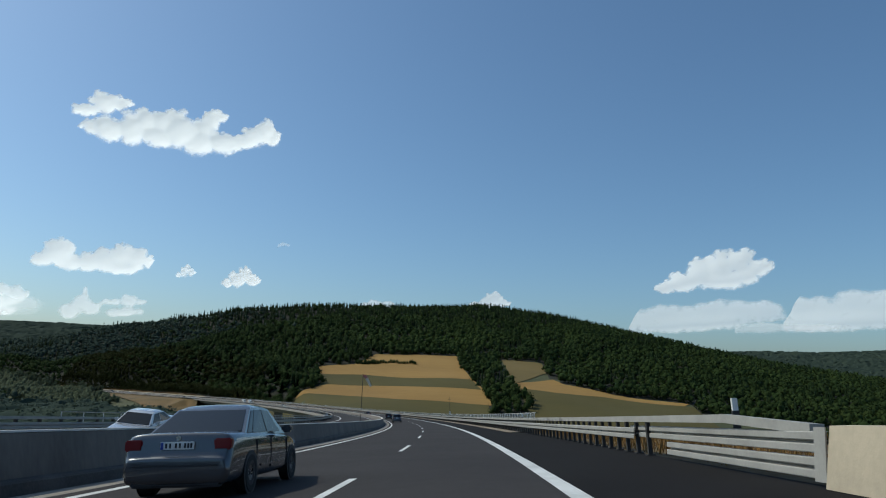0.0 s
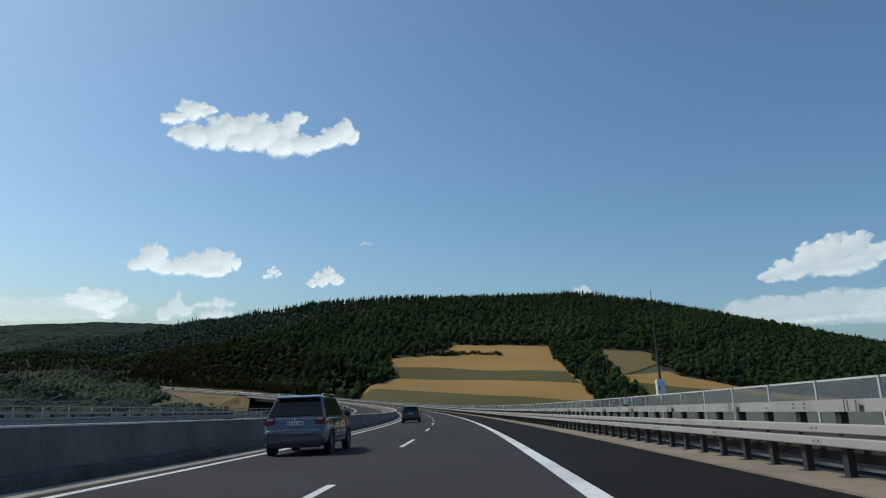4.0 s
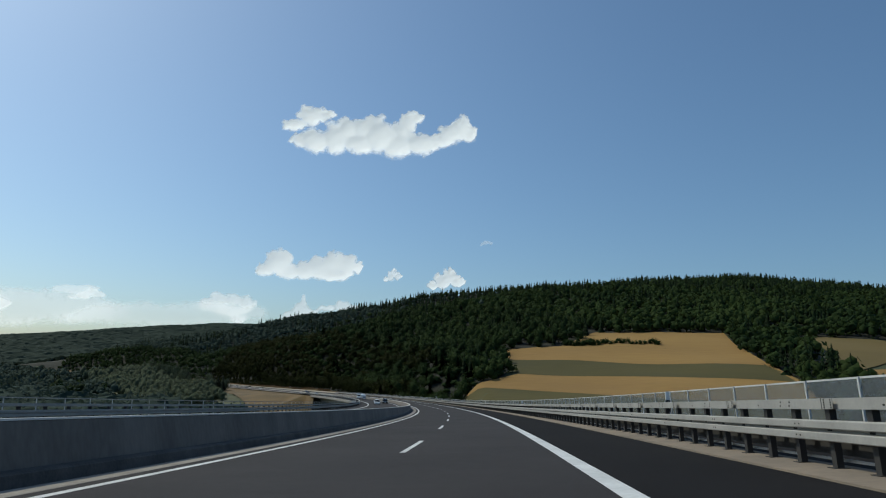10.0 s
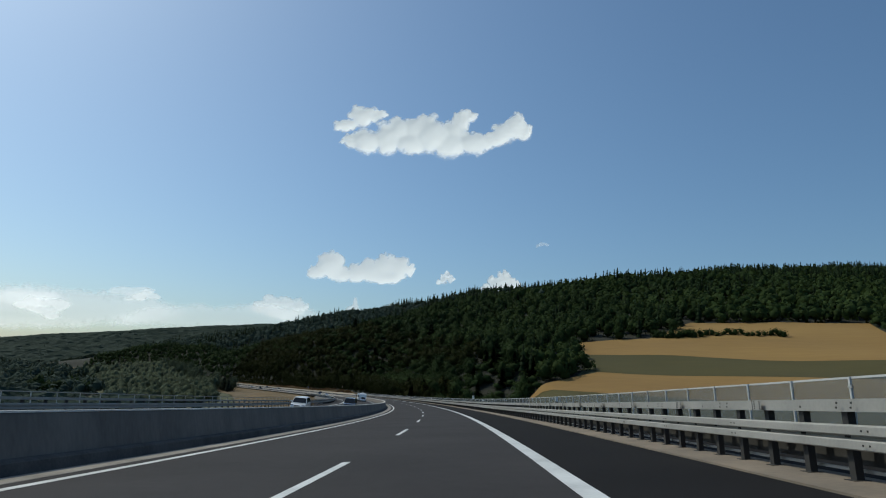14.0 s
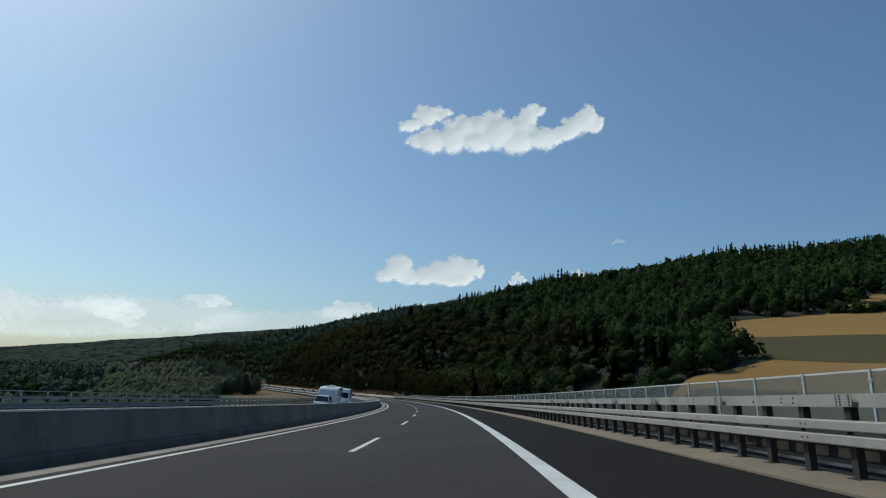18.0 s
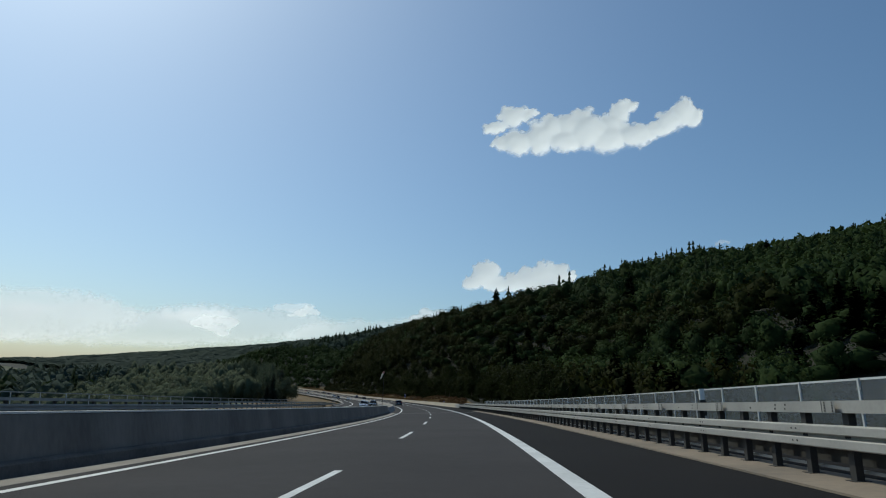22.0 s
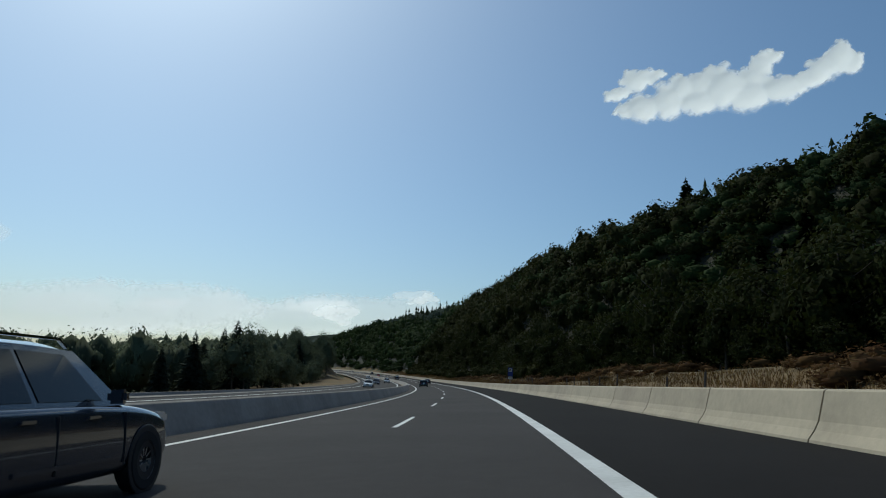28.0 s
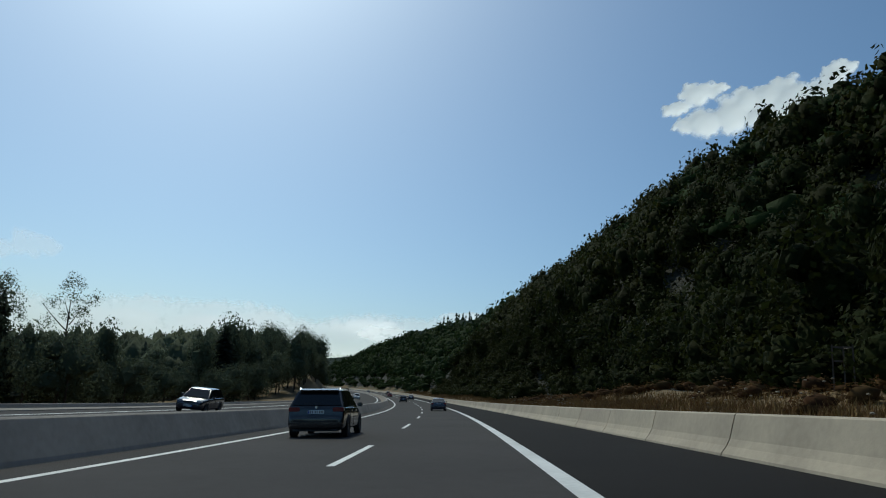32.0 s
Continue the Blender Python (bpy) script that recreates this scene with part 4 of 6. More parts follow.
def field(name, lower, upper, mat, label, rows=14, cols=40):
    """A strip of farmland between two edges in plan, laid on the slope."""
    def along(line, u):
        p = np.array(line, float)
        d = np.r_[0, np.cumsum(np.hypot(*np.diff(p, axis=0).T))]
        return np.stack([np.interp(u * d[-1], d, p[:, 0]), np.interp(u * d[-1], d, p[:, 1])], -1)
    u, v = np.linspace(0, 1, cols), np.linspace(0, 1, rows)
    a, b = along(lower, u), along(upper, u)
    p = a[None] * (1 - v[:, None, None]) + b[None] * v[:, None, None]
    z = land(p[..., 0], p[..., 1]) + 0.7
    i = np.arange(rows * cols).reshape(rows, cols)
    f = np.stack([i[:-1, :-1], i[:-1, 1:], i[1:, 1:], i[1:, :-1]], -1).reshape(-1, 4)
    return mesh_object(name, np.concatenate([p, z[..., None]], -1).reshape(-1, 3), f, mat, label=label, category="field", kind="structure", smooth=True)


field("wheat_field", [(-206, 899), (-132, 891), (-7, 872)], [(-216, 938), (-160, 947), (-18, 930)], M["wheat"], "ripe yellow wheat field on the slope")
field("wheat_field", [(-168, 946), (-150, 946), (-18, 930)], [(-146, 1006), (-28, 1015)], M["wheat"], "ripe yellow wheat field below the forest edge")
field("green_field", [(-182, 847), (-125, 846), (14, 824)], [(-206, 898.5), (-132, 890.5), (-7, 871.5)], M["crop"], "olive green field strip between the wheat")
field("wheat_field", [(-214, 812), (-175, 804), (-86, 778), (15, 770)], [(-182, 846.5), (-125, 845.5), (14, 823.5)], M["wheat"], "ripe yellow wheat strip across the slope")
field("green_field", [(-250, 705), (20, 690)], [(-214, 811.5), (-175, 803.5), (-86, 777.5), (15, 769.5)], M["crop"], "olive green meadow above the bridge")
field("dry_field", [(49, 862), (75, 900), (95, 930)], [(37, 1007), (94, 988)], M["stubble"], "olive brown stubble field between the woods")
field("wheat_field", [(50, 842), (98, 826), (150, 830), (240, 812)], [(50, 864), (100, 895), (112, 872), (160, 852), (250, 824)], M["wheat"], "narrow ripe wheat strip between the woods")
field("green_field", [(62, 690), (255, 690)], [(52, 841.5), (98, 825.5), (150, 829.5), (250, 811.5)], M["crop"], "olive green meadow between the woods")


# hedge between the wheat fields, and the hedgerow beside the farm track
hx = np.concatenate([np.linspace(-160, -84, 22), rng.uniform(-166, -140, 14)])
hy = np.concatenate([np.linspace(949, 957, 22) + rng.uniform(-3, 3, 22), rng.uniform(948, 962, 14)])
plant("hedge", mid_crowns, np.stack([hx, hy, land(hx, hy) - 0.4], -1), rng.uniform(4.2, 7.0, len(hx)), rng.uniform(6, 8.5, len(hx)), M["leaves"], "bushy hedge between two wheat fields")
track_w = 3.2
field("farm_track", [(-20, 935), (-8, 878), (13, 806), (15.5, 768)], [(-20 + track_w, 936), (-8 + track_w, 879), (13 + track_w, 807), (15.5 + track_w, 768)], M["wheat"], "pale dusty farm track along the hedgerow", rows=3)

# ---- clouds ----


def cloud_material():
    m = bpy.data.materials.new("cloud_vapour")
    m.use_nodes = True
    nt = m.node_tree
    n, links = nt.nodes, nt.links
    n.remove(n["Principled BSDF"])
    out = n["Material Output"]
    att = n.new("ShaderNodeAttribute")
    att.attribute_name = "depth"
    tc, nz, nz2 = n.new("ShaderNodeTexCoord"), n.new("ShaderNodeTexNoise"), n.new("ShaderNodeTexNoise")
    nz.inputs["Scale"].default_value, nz.inputs["Detail"].default_value, nz.inputs["Roughness"].default_value = 0.016, 7, 0.6
    nz2.inputs["Scale"].default_value, nz2.inputs["Detail"].default_value = 0.05, 5
    links.new(tc.outputs["Object"], nz.inputs["Vector"])
    links.new(tc.outputs["Object"], nz2.inputs["Vector"])
    add = n.new("ShaderNodeMath")
    add.operation = "MULTIPLY_ADD"
    add.inputs[1].default_value = 1.0
    links.new(nz.outputs["Fac"], add.inputs[0])
    links.new(att.outputs["Fac"], add.inputs[2])
    rng_ = n.new("ShaderNodeMapRange")
    rng_.interpolation_type = "SMOOTHSTEP"
    rng_.inputs[1].default_value, rng_.inputs[2].default_value = 0.46, 1.18
    links.new(add.outputs[0], rng_.inputs[0])
    dif, tra, mix, clear, fin, bump = (n.new(k) for k in ("ShaderNodeBsdfDiffuse", "ShaderNodeBsdfTranslucent", "ShaderNodeMixShader", "ShaderNodeBsdfTransparent", "ShaderNodeMixShader", "ShaderNodeBump"))
    dif.inputs[0].default_value = tra.inputs[0].default_value = (0.80, 0.80, 0.82, 1)
    bump.inputs["Strength"].default_value, bump.inputs["Distance"].default_value = 0.3, 9.0
    links.new(nz.outputs["Fac"], bump.inputs["Height"])
    links.new(bump.outputs[0], dif.inputs["Normal"])
    # emission added to whiten the clouds beyond what the sun gives them
    glow = n.new("ShaderNodeEmission")
    glow.inputs[0].default_value, glow.inputs[1].default_value = (0.97, 0.97, 1.0, 1), 0.44
    both = n.new("ShaderNodeAddShader")
    mix.inputs[0].default_value = 0.6
    links.new(dif.outputs[0], mix.inputs[1])
    links.new(tra.outputs[0], mix.inputs[2])
    links.new(mix.outputs[0], both.inputs[0])
    links.new(glow.outputs[0], both.inputs[1])
    veil, thick = n.new("ShaderNodeAttribute"), n.new("ShaderNodeMath")
    veil.attribute_name, thick.operation = "veil", "MULTIPLY"
    links.new(rng_.outputs[0], thick.inputs[0])
    links.new(veil.outputs["Fac"], thick.inputs[1])
    links.new(thick.outputs[0], fin.inputs[0])
    links.new(clear.outputs[0], fin.inputs[1])
    links.new(both.outputs[0], fin.inputs[2])
    links.new(fin.outputs[0], out.inputs[0])
    return m


M["vapour"] = cloud_material()


def cloud(x, y, z, width, height, lobes, label, tilt=0.0, thin=1.0, cols=64, seed=1):
    """A cumulus as one skin of heaped puffs. lobes: (place along, height, half width, half height) as parts of the width and height."""
    r = np.random.default_rng(seed)
    a = math.atan2(-(x + 190), y - 640)
    ca, sa, ct, st = math.cos(a), math.sin(a), math.cos(tilt), math.sin(tilt)
    rows = max(20, int(cols * height / width * 1.3))
    U, V = np.meshgrid(np.linspace(-0.1, 1.1, cols), np.linspace(-0.2, 1.25, rows))
    px, pz = U * width, V * height
    U = U + (0.22 * wave(px, pz, 46, seed) + 0.12 * wave(px, pz, 17, seed + 2)) * 40 / width
    V = V + (0.22 * wave(px, pz, 41, seed + 5) + 0.12 * wave(px, pz, 15, seed + 7)) * 40 / height
    puffs = []
    for u, v, ru, rv in lobes:
        puffs.append((u, v, ru, rv, 1.0))
        for _ in range(5):
            b = r.uniform(-0.05, 1.05) * math.pi
            k = r.uniform(0.30, 0.5)
            pu, pv, qu, qv = u + ru * 0.8 * math.cos(b), v + rv * 0.8 * math.sin(b), ru * k, rv * k
            puffs.append((pu, pv, qu, qv, 0.5))
            for _ in range(2):
                b = r.uniform(0.0, 1.0) * math.pi
                puffs.append((pu + qu * 0.85 * math.cos(b), pv + qv * 0.85 * math.sin(b), qu * 0.55, qv * 0.55, 0.0))
    bulge, edge = np.zeros_like(U), np.full_like(U, -1.0)
    for u, v, ru, rv, top in puffs:
        q = 1 - ((U - u) / ru) ** 2 - ((V - v) / rv) ** 2
        size = math.sqrt(ru * width * rv * height)
        bulge = np.maximum(bulge, np.sqrt(np.clip(q, 0, 1)) * size + np.where(q > 0, (1 - top) * 40, 0))
        edge = np.maximum(edge, np.where(q > 0, q * (0.5 + 0.5 * top), q))
    for _ in range(7):
        pad = np.pad(bulge, 1, mode="edge")
        bulge = (pad[:-2, 1:-1] + pad[2:, 1:-1] + pad[1:-1, :-2] + pad[1:-1, 2:] + 2 * bulge) / 6
    for _ in range(int(max(0.9 - thin, 0) * 22)):
        pad = np.pad(edge, 1, mode="edge")
        edge = (pad[:-2, 1:-1] + pad[2:, 1:-1] + pad[1:-1, :-2] + pad[1:-1, 2:] + 2 * edge) / 6
    px, pz = px - 0.5 * width, pz - 0.5 * height
    p = np.stack([px * ct - pz * st, -bulge * 0.55 * thin ** 2, px * st + pz * ct], -1)
    v = np.stack([p[..., 0] * ca - p[..., 1] * sa, p[..., 0] * sa + p[..., 1] * ca, p[..., 2]], -1).reshape(-1, 3)
    i = np.arange(rows * cols).reshape(rows, cols)
    f = np.stack([i[:-1, :-1], i[:-1, 1:], i[1:, 1:], i[1:, :-1]], -1).reshape(-1, 4)
    keep = (edge.ravel()[f] > -0.7).any(1)
    ob = mesh_object("cloud", v, f[keep], M["vapour"], label=label, category="cloud", kind="structure", smooth=True)
    ob.location = (x, y, z)
    at = ob.data.attributes.new("depth", "FLOAT", "POINT")
    at.data.foreach_set("value", edge.ravel())
    veil = ob.data.attributes.new("veil", "FLOAT", "POINT")
    veil.data.foreach_set("value", np.full(edge.size, thin))
    ob.visible_shadow = False
    return ob


# the long cloud high over the hill
LONG_CLOUD = [(0.06, 0.62, 0.07, 0.11), (0.15, 0.78, 0.07, 0.20), (0.23, 0.86, 0.05, 0.07), (0.10, 0.34, 0.05, 0.16), (0.18, 0.32, 0.09, 0.23), (0.27, 0.36, 0.08, 0.28), (0.34, 0.56, 0.07, 0.24), (0.42, 0.56, 0.08, 0.26), (0.40, 0.32, 0.10, 0.22), (0.50, 0.44, 0.10, 0.34), (0.58, 0.30, 0.10, 0.26), (0.60, 0.52, 0.06, 0.24), (0.645, 0.72, 0.045, 0.22), (0.685, 0.86, 0.04, 0.12), (0.70, 0.34, 0.09, 0.22), (0.79, 0.42, 0.07, 0.14), (0.86, 0.56, 0.07, 0.22), (0.92, 0.70, 0.055, 0.24), (0.96, 0.58, 0.045, 0.16)]
cloud(-2033, 4274, 1551, 1327, 378, LONG_CLOUD, "long white cumulus cloud high in the blue sky", tilt=0.029, cols=230, seed=3)
TWO_HEAPS = [(0.10, 0.40, 0.10, 0.22), (0.22, 0.62, 0.13, 0.36), (0.32, 0.36, 0.12, 0.24), (0.46, 0.40, 0.12, 0.28), (0.60, 0.48, 0.13, 0.34), (0.72, 0.64, 0.11, 0.34), (0.85, 0.60, 0.11, 0.30), (0.70, 0.30, 0.20, 0.20), (0.94, 0.55, 0.05, 0.2)]
ONE_HEAP = [(0.18, 0.26, 0.16, 0.18), (0.42, 0.42, 0.20, 0.34), (0.58, 0.64, 0.16, 0.34), (0.74, 0.42, 0.16, 0.28), (0.88, 0.40, 0.10, 0.16)]
FLAT_HEAP = [(0.14, 0.62, 0.13, 0.20), (0.34, 0.74, 0.18, 0.24), (0.56, 0.76, 0.18, 0.22), (0.74, 0.66, 0.15, 0.26), (0.50, 0.40, 0.26, 0.16), (0.62, 0.16, 0.16, 0.14)]
TURRET = [(0.14, 0.26, 0.12, 0.22), (0.26, 0.46, 0.11, 0.26), (0.30, 0.80, 0.035, 0.18), (0.38, 0.34, 0.10, 0.2), (0.60, 0.56, 0.12, 0.12), (0.78, 0.60, 0.13, 0.16), (0.92, 0.56, 0.08, 0.10), (0.70, 0.26, 0.22, 0.14)]
RISING = [(0.10, 0.14, 0.10, 0.12), (0.25, 0.28, 0.15, 0.24), (0.42, 0.46, 0.15, 0.32), (0.58, 0.60, 0.15, 0.34), (0.74, 0.76, 0.13, 0.26), (0.90, 0.62, 0.11, 0.22), (0.60, 0.34, 0.24, 0.22), (0.80, 0.44, 0.14, 0.2)]
BANK_CLOUD = [(0.08, 0.40, 0.10, 0.22), (0.20, 0.58, 0.12, 0.32), (0.34, 0.66, 0.12, 0.32), (0.48, 0.56, 0.12, 0.32), (0.62, 0.70, 0.12, 0.30), (0.76, 0.62, 0.13, 0.34), (0.90, 0.56, 0.11, 0.34), (0.50, 0.28, 0.50, 0.26)]
WISP = [(0.15, 0.42, 0.14, 0.22), (0.36, 0.54, 0.16, 0.34), (0.58, 0.50, 0.17, 0.30), (0.80, 0.44, 0.15, 0.24)]
SKY_CLOUDS = [  # place, width, height, shape, lean, thickness
    (-2542, 4310, 655, 735, 235, TWO_HEAPS, 0.03, 0.95), (-1993, 4487, 621, 140, 108, ONE_HEAP, 0.05, 0.75), (-1645, 4599, 598, 282, 158, ONE_HEAP, 0.04, 0.95),
    (-3087, 4198, 367, 432, 226, FLAT_HEAP, 0.06, 0.72), (-2482, 4384, 372, 556, 236, TURRET, 0.05, 0.68), (-1372, 4635, 852, 100, 50, WISP, 0.03, 0.3),
    (1680, 4890, 769, 765, 322, RISING, -0.04, 1.0), (1560, 4942, 452, 1150, 230, BANK_CLOUD, 0.07, 0.72), (2560, 5020, 520, 1250, 300, BANK_CLOUD, 0.03, 0.74), (2000, 5100, 400, 1500, 150, WISP, 0.03, 0.5),
    (100, 4671, 498, 300, 130, ONE_HEAP, 0.0, 0.85), (-674, 4629, 450, 250, 90, WISP, 0.0, 0.6),
    (-4276, 3026, 313, 710, 150, BANK_CLOUD, 0.09, 0.42), (-3599, 3399, 397, 300, 95, FLAT_HEAP, 0.08, 0.45), (-4062, 3007, 312, 466, 125, FLAT_HEAP, 0.07, 0.6),
    (-3543, 3413, 383, 226, 85, ONE_HEAP, 0.06, 0.55), (-4821, 2250, 330, 400, 110, WISP, 0.08, 0.4), (-3930, 3060, 268, 350, 135, FLAT_HEAP, 0.05, 0.62),
    (-4640, 2213, 280, 310, 100, FLAT_HEAP, 0.06, 0.55), (-4560, 1690, 250, 470, 140, BANK_CLOUD, 0.07, 0.5), (-4550, 1230, 590, 330, 240, WISP, 0.14, 0.3), (-4369, 2197, 295, 248, 66, WISP, 0.08, 0.4), (-4180, 2760, 250, 2300, 300, BANK_CLOUD, 0.06, 0.52), (-4300, 1500, 200, 2300, 340, BANK_CLOUD, 0.05, 0.55), (-3350, 3900, 300, 1300, 200, BANK_CLOUD, 0.06, 0.38),
]
for i, (cx, cy, cz, cw, ch, shape, lean, thin) in enumerate(SKY_CLOUDS):
    cloud(cx, cy, cz, cw, ch, shape, "white cumulus cloud low in the sky" if cw > 400 else "small white cloud scrap low in the sky", tilt=lean, thin=thin, cols=76, seed=20 + i)

# ---- vehicles ----


def paint(name, colour, metal=0.5, rough=0.26):
    m = material(name, colour, rough, metal, second=tuple(c * 0.86 for c in colour), scale=1.5)
    b = m.node_tree.nodes["Principled BSDF"]
    b.inputs["Coat Weight"].default_value, b.inputs["Coat Roughness"].default_value = 1.0, 0.05
    return m


M.update(
    silver=paint("silver_grey_paint", (0.085, 0.09, 0.10)), blue_silver=paint("blue_silver_paint", (0.10, 0.106, 0.12)), bright_silver=paint("bright_silver_paint", (0.55, 0.56, 0.58)),
    # the blue-grey here is dark blue paint with haze lightened into it
    hazed_dark=paint("hazed_dark_blue_paint", (0.045, 0.055, 0.075), 0.4), dark_blue=paint("dark_blue_paint", (0.018, 0.024, 0.042), 0.3), black=paint("black_paint", (0.012, 0.012, 0.014), 0.2), white=paint("white_vehicle_paint", (0.75, 0.75, 0.74), 0.0, 0.4), red=paint("red_paint", (0.30, 0.03, 0.02), 0.1),
    window=material("tinted_glass", (0.006, 0.008, 0.010), 0.08, spec=0.4), tail=material("red_tail_lamp", (0.17, 0.008, 0.012), 0.2), lamp=material("clear_lamp", (0.55, 0.56, 0.58), 0.12, 0.3),
    rim=material("alloy_rim", (0.42, 0.42, 0.43), 0.35, 0.7), plate=material("plate_white", (0.72, 0.72, 0.70), 0.45), ink=material("black_ink", (0.02, 0.02, 0.02), 0.6), euro=material("blue_plate_band", (0.02, 0.05, 0.30), 0.5), trim=material("dark_trim", (0.025, 0.025, 0.027), 0.6), chrome=material("chrome", (0.75, 0.75, 0.76), 0.15, 1.0),
)


def piece(name, bm, mat, parent, label="", smooth=True):
    """Links a bmesh as one mesh object under its thing."""
    bmesh.ops.recalc_face_normals(bm, faces=bm.faces)
    me = bpy.data.meshes.new(name)
    bm.to_mesh(me)
    bm.free()
    me.materials.append(mat)
    if smooth:
        me.shade_smooth()
        me.set_sharp_from_angle(angle=radians(38))
    ob = new(name, me)
    ob.parent = parent
    return tagged(ob, label)


def loft(rings, caps=True):
    bm = bmesh.new()
    rows = [[bm.verts.new(p) for p in ring] for ring in rings]
    for a, b in zip(rows, rows[1:]):
        for i in range(len(a)):
            j = (i + 1) % len(a)
            bm.faces.new((a[i], a[j], b[j], b[i]))
    if caps:
        bm.faces.new(rows[0][::-1])
        bm.faces.new(rows[-1])
    return bm


def slab(corners, thick, way):
    """A panel between four or more corners, raised along way."""
    bm = bmesh.new()
    w = Vector(way) * thick
    top = [bm.verts.new(Vector(c) + w) for c in corners]
    low = [bm.verts.new(Vector(c) - w) for c in corners]
    bm.faces.new(top)
    bm.faces.new(low[::-1])
    for i in range(len(top)):
        j = (i + 1) % len(top)
        bm.faces.new((top[i], low[i], low[j], top[j]))
    return bm


def cuboid(c, d, ease=0.0):
    bm = bmesh.new()
    bmesh.ops.create_cube(bm, size=1.0, matrix=Matrix.Translation(c) @ Matrix.Diagonal((*d, 1)))
    if ease:
        bmesh.ops.bevel(bm, geom=bm.edges[:], offset=ease, segments=2, affect="EDGES")
    return bm


def lathe(profile, seg, centre):
    """Spins (radius, x) pairs round an axle along x."""
    bm = bmesh.new()
    rows = []
    for r, x in profile:
        rows.append([bm.verts.new((centre[0] + x, centre[1] + r * math.cos(i * math.tau / seg), centre[2] + r * math.sin(i * math.tau / seg))) for i in range(seg)])
    for a, b in zip(rows, rows[1:]):
        for i in range(seg):
            j = (i + 1) % seg
            bm.faces.new((a[i], a[j], b[j], b[i]))
    return bm


def wheel(parent, x, y, r, side, wide=0.21):
    """A tyre with a spoked rim; side is +1 on the right."""
    c = (x, y, r)
    h = wide / 2
    tyre = piece("tyre", lathe([(r * 0.62, -h), (r * 0.9, -h * 1.02), (r * 0.98, -h * 0.8), (r, -h * 0.4), (r, h * 0.4), (r * 0.98, h * 0.8), (r * 0.9, h * 1.02), (r * 0.62, h)], 28, c), M["rubber"], parent)
    bm = lathe([(r * 0.64, side * h * 0.9), (r * 0.60, side * h * 0.7), (r * 0.58, side * h * 0.2), (0.02, side * h * 0.15)], 28, c)
    for i in range(10):
        a = i * math.tau / 10
        for k in (-0.06, 0.06):
            p, q = a + k * 0.6, a + k * 0.4
            v = [bm.verts.new((c[0] + side * h * e, c[1] + rr * math.cos(t), c[2] + rr * math.sin(t))) for rr, t, e in ((r * 0.14, q - 0.14, 0.72), (r * 0.14, q + 0.14, 0.72), (r * 0.62, p + 0.035, 0.82), (r * 0.62, p - 0.035, 0.82))]
            bm.faces.new(v)
    piece("rim", bm, M["rim"], tyre, "spoked alloy rim")


def number_plate(parent, y, z, way, wide=0.52):
    base = piece("number_plate", cuboid((0, y, z), (wide, 0.014, 0.115), 0.004), M["plate"], parent, "white number plate")
    piece("blue_band", cuboid((-wide / 2 + 0.025, y + way * 0.008, z), (0.042, 0.004, 0.105)), M["euro"], base, smooth=False)
    for i, dx in enumerate((-0.17, -0.11, -0.02, 0.04, 0.12, 0.17, 0.215)):
        piece("bar", cuboid((dx * wide / 0.52, y + way * 0.008, z), (0.030, 0.004, 0.072)), M["ink"], base, smooth=False)


def body_ring(y, w, z0, zs, zt, wt):
    """One section of the lower body: sill, side, shoulder, deck."""
    half = [(w * 0.80, z0), (w * 0.95, z0 + 0.05), (w * 0.995, z0 + 0.16), (w, (z0 + zs) * 0.52), (w * 0.985, zs - 0.10), (w * 0.955, zs - 0.02), (wt, zt - 0.015), (wt * 0.6, zt)]
    return [(x, y, z) for x, z in half] + [(-x, y, z) for x, z in half[::-1]]


